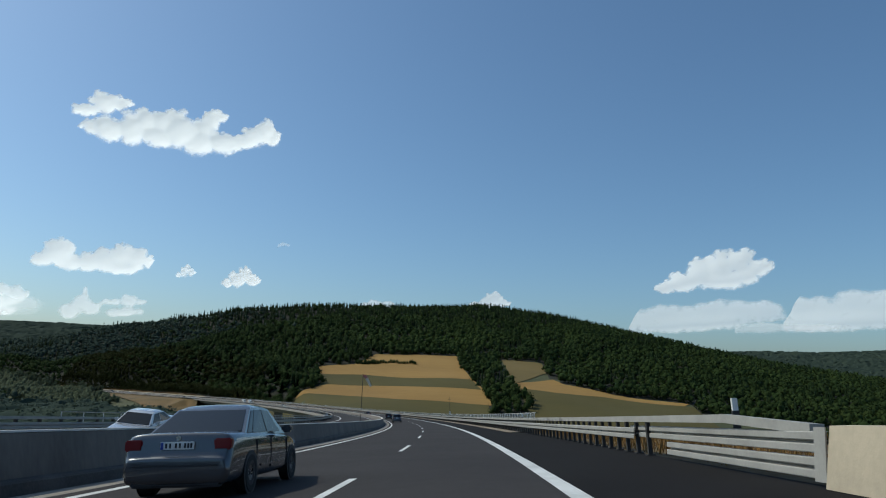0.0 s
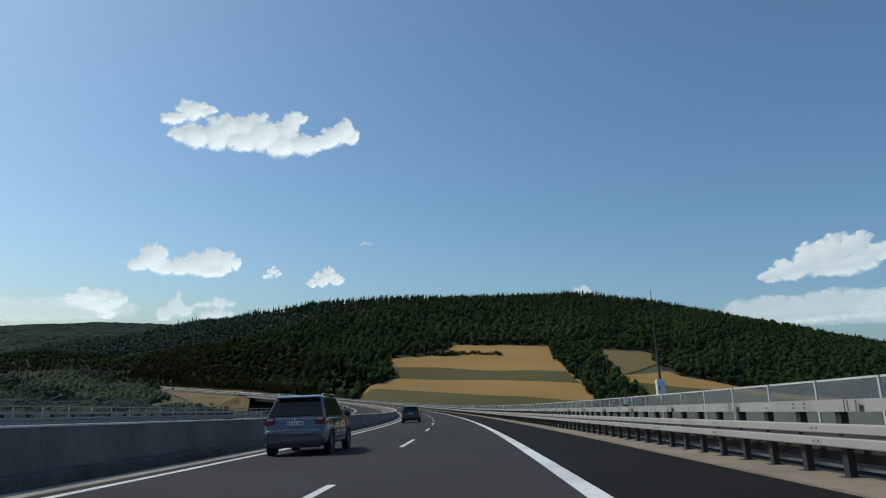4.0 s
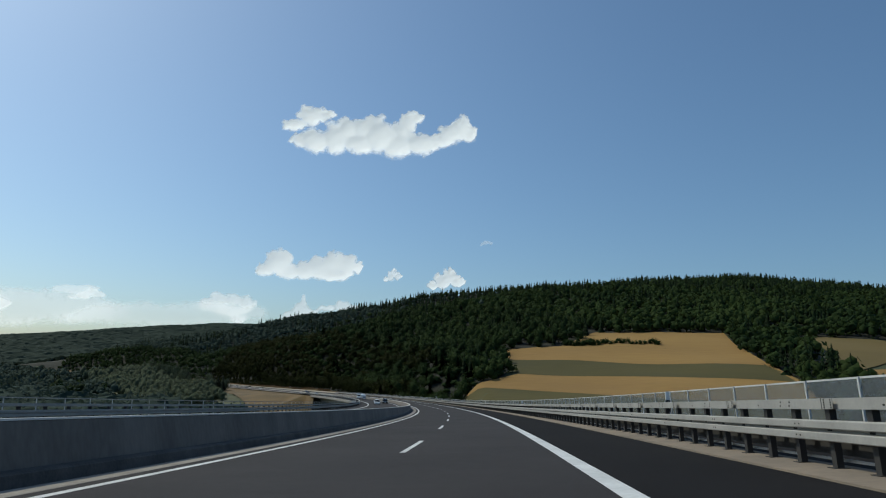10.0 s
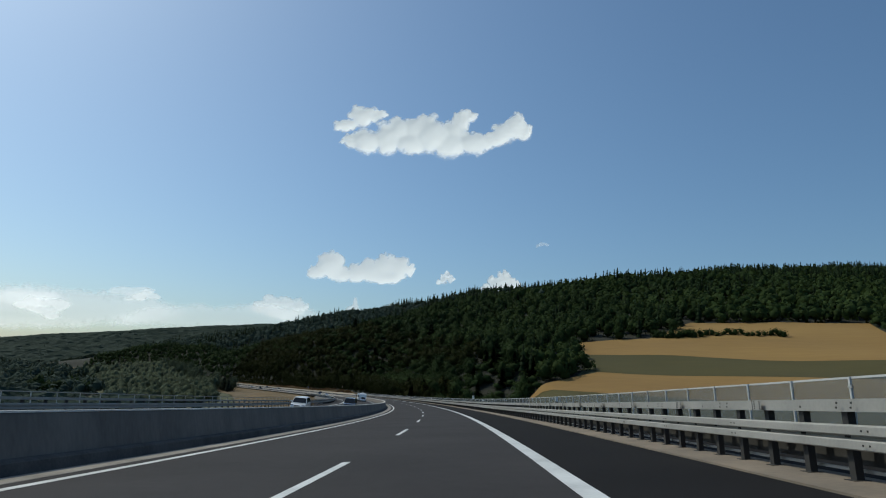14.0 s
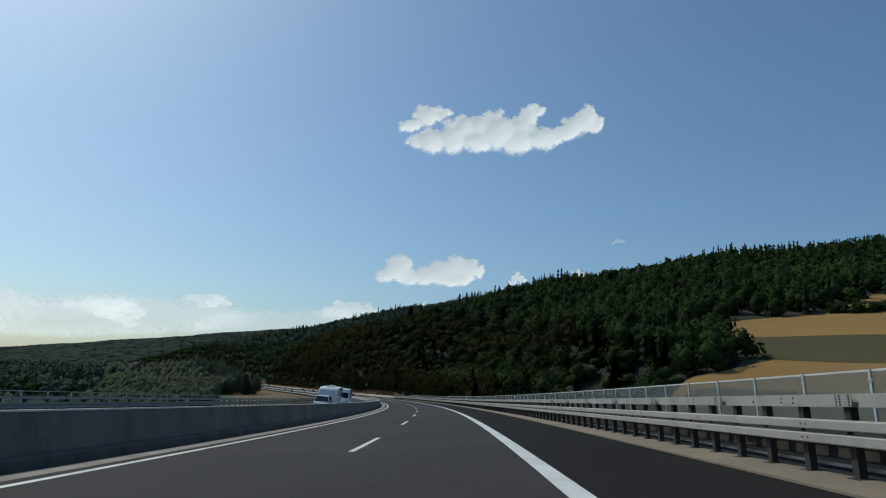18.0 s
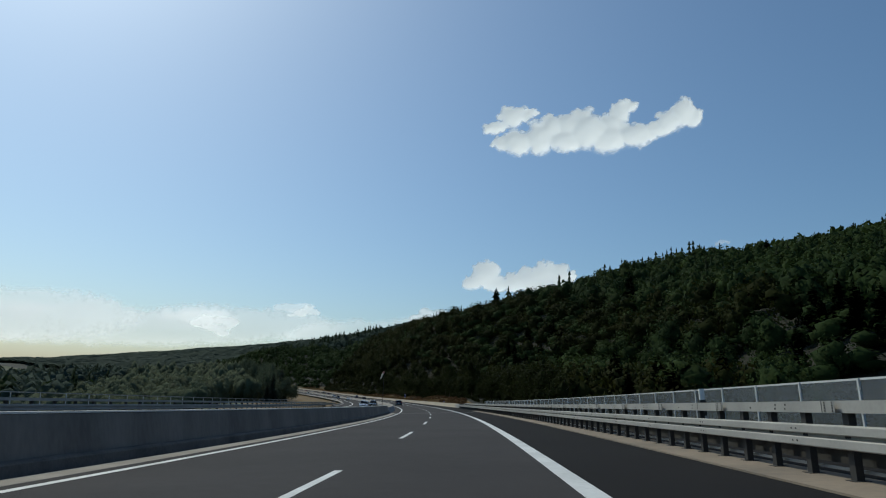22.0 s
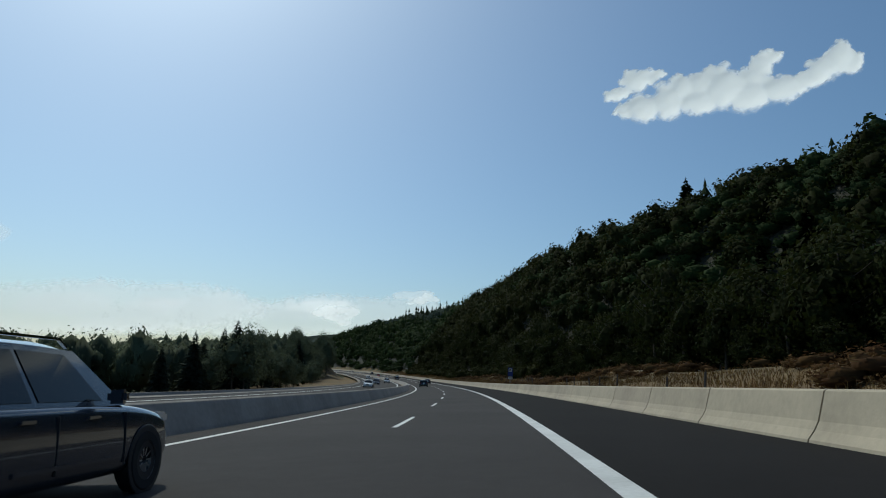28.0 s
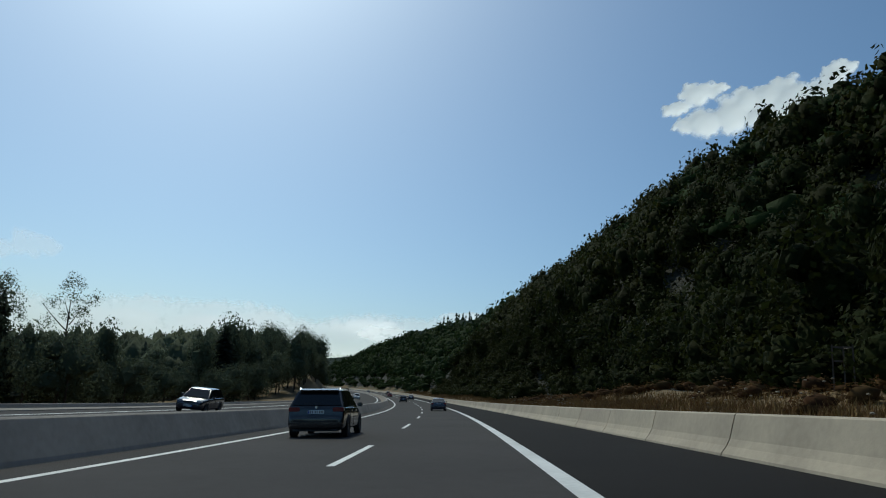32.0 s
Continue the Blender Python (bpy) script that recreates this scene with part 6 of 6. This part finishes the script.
def distance_board(s, n):
    """A small blue board on two posts; its writing cannot be read."""
    ob = tagged(new("distance_board"), "small blue board with pale lettering on two posts", "road sign")
    for dx in (-0.12, 0.12):
        piece("post", cuboid((dx, 0.03, 0.46), (0.03, 0.03, 0.92)), M["zinc"], ob)
    board = piece("panel", cuboid((0, 0, 0.80), (0.38, 0.02, 0.30), 0.006), M["sign_blue"], ob, "blue sign panel")
    for row, z in enumerate((0.86, 0.75)):
        for k in range(4 - row):
            piece("bar", cuboid((-0.12 + 0.08 * k, -0.013, z), (0.055, 0.006, 0.055), 0.002), M["plate"], board, smooth=False)
    x, y, z = road_at(s, n, -0.08 + float(bank_rise(np.array(s), np.array(n))))
    ob.matrix_basis = pose(x, y, z, 0, 0, math.degrees(np.interp(s, SG, PSI)))


distance_board(943.5, 6.6)


def tree_guard(s, n):
    """Thin wooden stakes with crossbars round a sapling."""
    ob = tagged(new("tree_guard"), "thin weathered wooden stakes round a sapling", "tree guard")
    M["stake"] = material("weathered_stake_wood", (0.13, 0.10, 0.075), 0.9, second=(0.08, 0.065, 0.05), scale=4, bump=0.004, bump_scale=20)
    corners = [(0.0, 0.42), (-0.36, -0.21), (0.36, -0.21)]
    for x, y in corners:
        piece("stake", cuboid((x, y, 0.85), (0.06, 0.06, 1.9), 0.01), M["stake"], ob)
    for (x0, y0), (x1, y1) in zip(corners, corners[1:] + corners[:1]):
        for z in (1.70, 1.15):
            a = math.degrees(math.atan2(y1 - y0, x1 - x0))
            piece("crossbar", cuboid((0, 0, 0), (math.hypot(x1 - x0, y1 - y0), 0.025, 0.06), 0.004), M["stake"], ob).matrix_basis = pose((x0 + x1) / 2, (y0 + y1) / 2, z, 0, 0, a)
    x, y, _ = road_at(s, n)
    ob.matrix_basis = pose(x, y, float(land(np.array([x]), np.array([y]))[0]) - 0.05, 0, 0, 20)


tree_guard(1104.0, 13.8)

# ---- trees and grass beside the motorway ----


def mesh_from(name, tpl, mat, scale=(1, 1, 1), lift=0.0):
    v = tpl[0] * scale + (0, 0, lift)
    me = bpy.data.meshes.new(name)
    me.from_pydata(v.tolist(), [], tpl[1].tolist())
    set_normals(me, soft_normals(tpl[0], tpl[1]))
    me.materials.append(mat)
    return me


def trunk_mesh(seed, tall, rad, limbs=5):
    r = np.random.default_rng(seed)
    bm = bmesh.new()
    def limb(p0, p1, r0, r1, bend):
        p0, p1 = Vector(p0), Vector(p1)
        ax = (p1 - p0).normalized()
        u = ax.orthogonal().normalized()
        w = ax.cross(u)
        prev = None
        for i in range(5):
            t = i / 4
            c = p0.lerp(p1, t) + Vector(bend) * math.sin(math.pi * t)
            rr = r0 + (r1 - r0) * t
            row = [bm.verts.new(c + (u * math.cos(a) + w * math.sin(a)) * rr) for a in np.linspace(0, math.tau, 6)[:-1]]
            if prev:
                for j in range(5):
                    bm.faces.new((prev[j], prev[(j + 1) % 5], row[(j + 1) % 5], row[j]))
            prev = row
    limb((0, 0, -0.4), (r.uniform(-.3, .3), r.uniform(-.3, .3), tall * 0.85), rad, rad * 0.25, (r.uniform(-.2, .2), r.uniform(-.2, .2), 0))
    for i in range(limbs):
        a, z = r.uniform(0, math.tau), tall * r.uniform(0.3, 0.7)
        ln = tall * r.uniform(0.2, 0.32)
        limb((0, 0, z), (math.cos(a) * ln, math.sin(a) * ln, z + ln * r.uniform(0.4, 0.9)), rad * 0.4, rad * 0.08, (0, 0, -0.15))
    me = bpy.data.meshes.new("trunk")
    bm.to_mesh(me)
    bm.free()
    me.materials.append(M["bark"])
    me.shade_smooth()
    return me


def tree(label, tpl, mat, seed, tall, wide, foot=0.12, category="tree", group=""):
    ob = tagged(new("tree" if category == "tree" else "shrub"), label, category, group)
    t = new("trunk", trunk_mesh(seed, tall, 0.02 * tall, 0 if mat in (M["needles"], M["bank_needles"]) else 5))
    c = new("crown", mesh_from("crown", tpl, mat, (wide, wide, tall * (1 - foot)), tall * foot))
    t.parent = c.parent = ob
    return ob


def place_all(kinds, spots):
    """Stands copies of the given trees at (s, n, kind, scale)."""
    used = set()
    for s, n, k, sc in spots:
        x, y, _ = road_at(s, n)
        z = float(land(np.array([x]), np.array([y]))[0])
        m = pose(x, y, z - 0.1, 0, 0, float(rng.uniform(0, 360))) @ Matrix.Diagonal((sc, sc, sc * float(rng.uniform(0.9, 1.1)), 1))
        if k in used:
            c = copy_thing(kinds[k], m)
        else:
            kinds[k].matrix_basis = m
            used.add(k)


EDGE = "trees at the edge of the wood"
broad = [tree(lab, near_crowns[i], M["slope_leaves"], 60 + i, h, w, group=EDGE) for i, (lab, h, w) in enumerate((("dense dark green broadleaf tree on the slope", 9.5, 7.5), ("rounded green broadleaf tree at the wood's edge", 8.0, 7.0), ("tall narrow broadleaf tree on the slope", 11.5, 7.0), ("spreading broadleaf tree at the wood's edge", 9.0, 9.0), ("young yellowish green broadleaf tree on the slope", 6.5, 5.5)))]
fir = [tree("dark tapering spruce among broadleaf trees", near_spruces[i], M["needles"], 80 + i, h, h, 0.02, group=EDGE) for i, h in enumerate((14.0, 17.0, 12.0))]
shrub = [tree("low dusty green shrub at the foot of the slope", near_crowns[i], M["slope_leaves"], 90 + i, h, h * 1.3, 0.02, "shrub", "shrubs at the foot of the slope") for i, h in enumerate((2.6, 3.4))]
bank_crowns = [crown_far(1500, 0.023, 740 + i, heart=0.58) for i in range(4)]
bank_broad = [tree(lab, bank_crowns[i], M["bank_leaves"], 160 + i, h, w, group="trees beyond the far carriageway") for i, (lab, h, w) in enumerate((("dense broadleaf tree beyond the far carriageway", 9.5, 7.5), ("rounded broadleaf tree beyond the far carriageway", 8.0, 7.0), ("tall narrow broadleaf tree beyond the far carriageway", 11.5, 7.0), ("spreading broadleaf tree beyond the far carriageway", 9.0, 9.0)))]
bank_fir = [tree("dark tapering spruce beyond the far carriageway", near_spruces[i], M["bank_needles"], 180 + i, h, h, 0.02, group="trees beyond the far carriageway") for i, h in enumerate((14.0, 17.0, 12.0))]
kinds = broad + fir + shrub + bank_broad + bank_fir

spots = []
s = 866.0
while s < 1345:
    if wave(np.array([s]), np.array([0.0]), 19, 8)[0] > -0.35:
        spots.append((s + rng.uniform(-1.5, 1.5), rng.uniform(15.0, 17.0), int(rng.choice([8, 9, 8, 9])), float(rng.uniform(0.6, 1.2))))
    if rng.uniform() < 0.85:
        spots.append((s + rng.uniform(-2, 2), rng.uniform(17.5, 20), int(rng.choice([0, 1, 4, 4])), float(rng.uniform(0.6, 0.9))))
    spots.append((s + 2.5 + rng.uniform(-2, 2), rng.uniform(20, 24.0), int(rng.choice([0, 1, 2, 3])), float(rng.uniform(0.8, 1.05))))
    s += 4.9 if s < 1215 else 8.0
# the wood beyond the far carriageway
s = 1122.0
while s < 1440:
    grow = float(np.interp(s, [1122, 1150, 1162, 1215, 1240, 1440], [1.15, 0.95, 0.72, 0.78, 1.1, 1.3]))
    near_n = float(np.interp(s, [1255, 1300], [0, 7]))
    spots.append((s + rng.uniform(-2, 2), rng.uniform(-46, -40) + near_n, int(rng.choice([10, 11, 13, 9] if s < 1250 else [10, 12, 13, 12])), float(rng.uniform(0.75, 1.0)) * grow))
    spots.append((s + rng.uniform(-2, 2), rng.uniform(-55, -48), int(rng.choice([10, 12, 13, 12])), float(rng.uniform(0.9, 1.15)) * grow))
    s += 5.5
for s, n, k, sc in ((1136, -56, 15, 0.85), (1377, -75, 15, 1.35), (1371, -46, 13, 1.3), (1362, -48, 10, 1.3), (1384, -47, 13, 1.25), (1099, -48, 15, 1.05), (1104, -52, 14, 1.15), (1092, -53, 16, 1.0), (1082, -52, 14, 0.8), (1070, -54, 16, 0.85), (1152, -51, 15, 0.95), (1238, -48, 14, 1.35), (1231, -52, 16, 1.3), (1250, -50, 12, 1.5), (1085, -50, 10, 1.0), (1094, -47, 13, 1.1), (1107, -46, 11, 1.3), (1112, -51, 10, 1.35)):
    spots.append((s, n, k, sc))
place_all(kinds, spots)


def airy_crown(seed):
    """Loose sprays of leaves with sky between them."""
    r = np.random.default_rng(seed)
    full = [crown_far(150, 0.045, seed + 7 * i, count=2, heart=0.05) for i in range(22)]
    vs, fs, k = [], [], 0
    for i, (v, f) in enumerate(full):
        z = 0.22 + 0.74 * (i + 0.5) / 22
        reach = 0.38 * math.sin(math.pi * min(1, 0.12 + 0.86 * (i + 0.5) / 22)) ** 0.8
        a = i * 2.4 + r.uniform(-0.4, 0.4)
        size = r.uniform(0.17, 0.25)
        vs.append(v * (size, size, size * 0.62) + (math.cos(a) * reach * r.uniform(0.3, 1), math.sin(a) * reach * r.uniform(0.3, 1), z - size * 0.3))
        fs.append(f + k)
        k += len(v)
    return np.concatenate(vs), np.concatenate(fs)


def airy_tree(s, n, tall, seed):
    ob = tagged(new("tree"), "tall thin broadleaf tree with a loose open crown", "tree", EDGE)
    t, c = new("trunk", trunk_mesh(seed, tall * 0.92, 0.014 * tall, 4)), new("crown", mesh_from("crown", airy_crown(seed), M["bank_leaves"], (tall * 0.62, tall * 0.62, tall)))
    t.parent = c.parent = ob
    x, y, _ = road_at(s, n)
    ob.matrix_basis = pose(x, y, float(land(np.array([x]), np.array([y]))[0]) - 0.1, 0, 0, seed * 40)


airy_tree(1176, -55, 19.4, 501)
airy_tree(1163, -57, 17.5, 507)
airy_tree(1150, -50, 11.0, 503)
airy_tree(1096, -45, 12.5, 504)

# single conifers that stand above the skyline of the slope
def crest_tree(x, y, top, seed):
    ground_z = float(land(np.array([x]), np.array([y]))[0])
    tall = min(max(top - ground_z, 11.0), 21.0)
    ob = tree("dark conifer standing above the edge of the forest", spruce_near(seed, 30, 0.30, 0.1), M["needles"], seed, tall, tall * 0.9, 0.02, group="conifers on the skyline")
    ob.matrix_basis = pose(x, y, ground_z - 0.3, 0, 0, seed * 37.0)


for i, (x, y, top) in enumerate(((-483, 1062, 34.0), (-489, 1070, 31.0), (-356, 985, 24.0), (-396, 1116, 55.4), (-388, 1205, 80.0), (-298, 1241, 96.0), (-335, 1150, 70.0), (-372, 1165, 71.0))):
    crest_tree(x, y, top, 900 + i)

# the mass of trees higher up the slope
x, y = [], []
ss, nn = np.meshgrid(np.arange(852, 1345, 5.4), np.arange(25, 60, 5.4), indexing="ij")
ss, nn = ss.ravel() + rng.uniform(-2.4, 2.4, ss.size), nn.ravel() + rng.uniform(-2.2, 2.2, nn.size)
P = road_at(ss, nn)
P[:, 2] = land(P[:, 0], P[:, 1]) - 0.6
leafy = [crown_far(400, 0.035, 200 + i, count=4, heart=0.6) for i in range(5)]
fine = [crown_far(520, 0.033, 220 + i, count=4, heart=0.56) for i in range(5)]
hh, ww = rng.uniform(7.5, 11.5, len(P)), rng.uniform(6.5, 9, len(P))
close = (ss > 975) & (ss < 1190) & (nn < 50)
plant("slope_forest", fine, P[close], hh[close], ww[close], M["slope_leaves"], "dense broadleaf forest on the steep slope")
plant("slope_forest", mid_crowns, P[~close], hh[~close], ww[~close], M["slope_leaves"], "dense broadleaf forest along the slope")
ss, nn = np.meshgrid(np.arange(1345, 1900, 7.0), np.arange(15, 60, 6.6), indexing="ij")
ss, nn = ss.ravel() + rng.uniform(-3, 3, ss.size), nn.ravel() + rng.uniform(-2.5, 2.5, nn.size)
P = road_at(ss, nn)
P[:, 2] = land(P[:, 0], P[:, 1]) - 0.6
plant("slope_forest", small_crowns, P, rng.uniform(7.5, 12, len(P)) * np.clip((nn - 8) / 14, 0.5, 1), rng.uniform(7.5, 10.5, len(P)), M["leaves"], "dense broadleaf forest on the slope further on")
ss, nn = np.meshgrid(np.arange(1078, 1345, 4.4), np.arange(15.5, 26, 3.3), indexing="ij")
ss, nn = ss.ravel() + rng.uniform(-2, 2, ss.size), nn.ravel() + rng.uniform(-1.5, 1.5, nn.size)
P = road_at(ss, nn)
P[:, 2] = land(P[:, 0], P[:, 1]) - 0.5
a, b = np.meshgrid(np.arange(1188, 1345, 4.0), np.arange(11.5, 15.5, 1.9), indexing="ij")
Q = road_at(a.ravel() + rng.uniform(-1.8, 1.8, a.size), b.ravel() + rng.uniform(-0.8, 0.8, a.size))
Q[:, 2] = land(Q[:, 0], Q[:, 1]) - 0.4
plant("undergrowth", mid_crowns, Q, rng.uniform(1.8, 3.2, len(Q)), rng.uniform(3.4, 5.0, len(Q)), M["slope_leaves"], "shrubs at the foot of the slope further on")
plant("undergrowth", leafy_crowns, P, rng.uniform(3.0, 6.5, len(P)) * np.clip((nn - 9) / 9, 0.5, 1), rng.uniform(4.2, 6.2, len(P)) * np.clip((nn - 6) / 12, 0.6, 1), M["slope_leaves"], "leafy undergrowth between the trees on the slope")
ss, nn = np.meshgrid(np.arange(960, 1520, 7.0), np.arange(-138, -54, 7.0), indexing="ij")
ok = ((ss > 1080) | (nn < -74)) & ((ss < 1350) | (nn > -100))
ss, nn = ss[ok] + rng.uniform(-2.5, 2.5, ok.sum()), nn[ok] + rng.uniform(-2.5, 2.5, ok.sum())
P = road_at(ss, nn)
P[:, 2] = land(P[:, 0], P[:, 1]) - 0.6
far_s = np.interp(ss, [1000, 1085, 1165, 1180, 1215, 1240, 1350], [0.76, 1.08, 0.95, 0.68, 0.7, 1.15, 1.4])
close = (nn > -118) & (ss < 1200)
hh, ww = rng.uniform(9.5, 14, len(P)) * far_s, rng.uniform(8.0, 10.5, len(P))
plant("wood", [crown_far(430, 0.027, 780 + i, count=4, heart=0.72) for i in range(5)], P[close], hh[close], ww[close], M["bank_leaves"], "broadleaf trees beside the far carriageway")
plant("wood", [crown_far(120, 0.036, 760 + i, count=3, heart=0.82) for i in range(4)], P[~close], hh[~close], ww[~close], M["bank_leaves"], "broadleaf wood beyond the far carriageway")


# dry grass and flower heads along the barrier
def blades(name, s0, s1, n0, n1, count, tall, mat, label, width=0.02, lean=0.35):
    s, n = rng.uniform(s0, s1, count), rng.uniform(n0, n1, count)
    b = road_at(s, n)
    b[:, 2] = np.where(n < 9, b[:, 2] - 0.08 + bank_rise(s, n), land(b[:, 0], b[:, 1]))
    h = tall * rng.uniform(0.5, 1.2, count)
    a = rng.uniform(0, math.tau, count)
    d = np.stack([np.cos(a), np.sin(a), 0 * a], -1) * width
    tip = b + np.stack([rng.normal(0, lean, count) * h, rng.normal(0, lean, count) * h, h], -1)
    v = np.stack([b - d, b + d, tip], 1).reshape(-1, 3)
    f = np.arange(count * 3).reshape(-1, 3)
    ob = mesh_object(name, v, f, mat, label=label, category="grass", kind="stuff")
    return ob


M["straw"] = material("dry_straw", (0.27, 0.150, 0.042), 0.95, second=(0.16, 0.095, 0.028), scale=0.3, random_value=0.3, island=True)
M["flower"] = material("pale_flower_heads", (0.40, 0.34, 0.24), 0.9)
blades("dry_grass", 880, 1200, 4.8, 12.6, 60000, 0.34, M["straw"], "tall dry grass behind the barrier", 0.018)
blades("dry_grass", 1030, 1190, 4.8, 9.5, 42000, 0.5, M["straw"], "dense dry grass behind the barrier", 0.022)
blades("dry_grass", 1200, 1420, 4.8, 14.0, 9000, 0.8, M["straw"], "tall dry grass behind the barrier", 0.05)
blades("dry_grass", -20, 60, 4.2, 9.0, 7000, 0.6, M["straw"], "dry grass behind the guard rail", 0.018)
count = 420
s, n = rng.uniform(1072, 1180, count), rng.uniform(5.0, 9.0, count)
keep = wave(s, n * 8, 14, 3) > 0.1
P = road_at(s[keep], n[keep], 0.0)
P[:, 2] += rng.uniform(0.45, 0.95, keep.sum()) + bank_rise(s[keep], n[keep])
plant("wild_flowers", [(ICO1[0], ICO1[1])], P, np.full(keep.sum(), 0.025), np.full(keep.sum(), 0.055), M["flower"], "pale wild flower heads in the dry grass")

# dry scrub on the bank between the grass and the trees
s, n = rng.uniform(925, 1190, 620), rng.uniform(6.6, 15.5, 620)
keep = (wave(s, n * 4, 22, 6) > -0.15) & ((n > 8.5) | (s < 1060))
P = road_at(s[keep], n[keep])
P[:, 2] = np.where(n[keep] < 9, P[:, 2] + bank_rise(s[keep], n[keep]), land(P[:, 0], P[:, 1])) - 0.15
plant("dry_scrub", [crown_far(120, 0.055, 720 + i, count=2, heart=0.7) for i in range(4)], P, rng.uniform(0.4, 1.05, len(P)), rng.uniform(1.2, 2.6, len(P)), M["dry_scrub"], "low dry brown scrub on the bank")


# weathered stakes in the verge
def verge_stake(s, n, tall):
    ob = tagged(new("stake"), "short weathered wooden stake in the dry grass", "stake", "stakes in the verge")
    piece("shaft", cuboid((0, 0, tall / 2), (0.07, 0.07, tall), 0.012), M["stake"], ob)
    piece("tip", cuboid((0, 0, tall + 0.02), (0.045, 0.045, 0.05), 0.012), M["stake"], ob, "worn tip")
    x, y, z = road_at(s, n, -0.1 + float(bank_rise(np.array(s), np.array(n))))
    ob.matrix_basis = pose(x, y, z, float(rng.uniform(-4, 4)), float(rng.uniform(-4, 4)), float(rng.uniform(0, 90)))


for s, n, tall in ((968.0, 5.9, 1.2), (973.5, 6.2, 1.0), (981.0, 5.8, 1.3), (986.5, 6.0, 1.2), (990.0, 6.1, 1.1), (994.5, 5.8, 1.3), (1000.0, 6.2, 1.1), (1030.5, 7.2, 1.1), (1033.0, 7.4, 1.3), (1034.2, 7.6, 1.2), (1036.5, 7.4, 1.3), (1038.2, 7.9, 1.1), (1042.0, 7.5, 1.2), (1047.5, 7.8, 1.2), (1056.0, 7.6, 1.1), (1064.0, 7.7, 1.2), (1072.5, 7.9, 1.1)):
    verge_stake(s, n, tall)
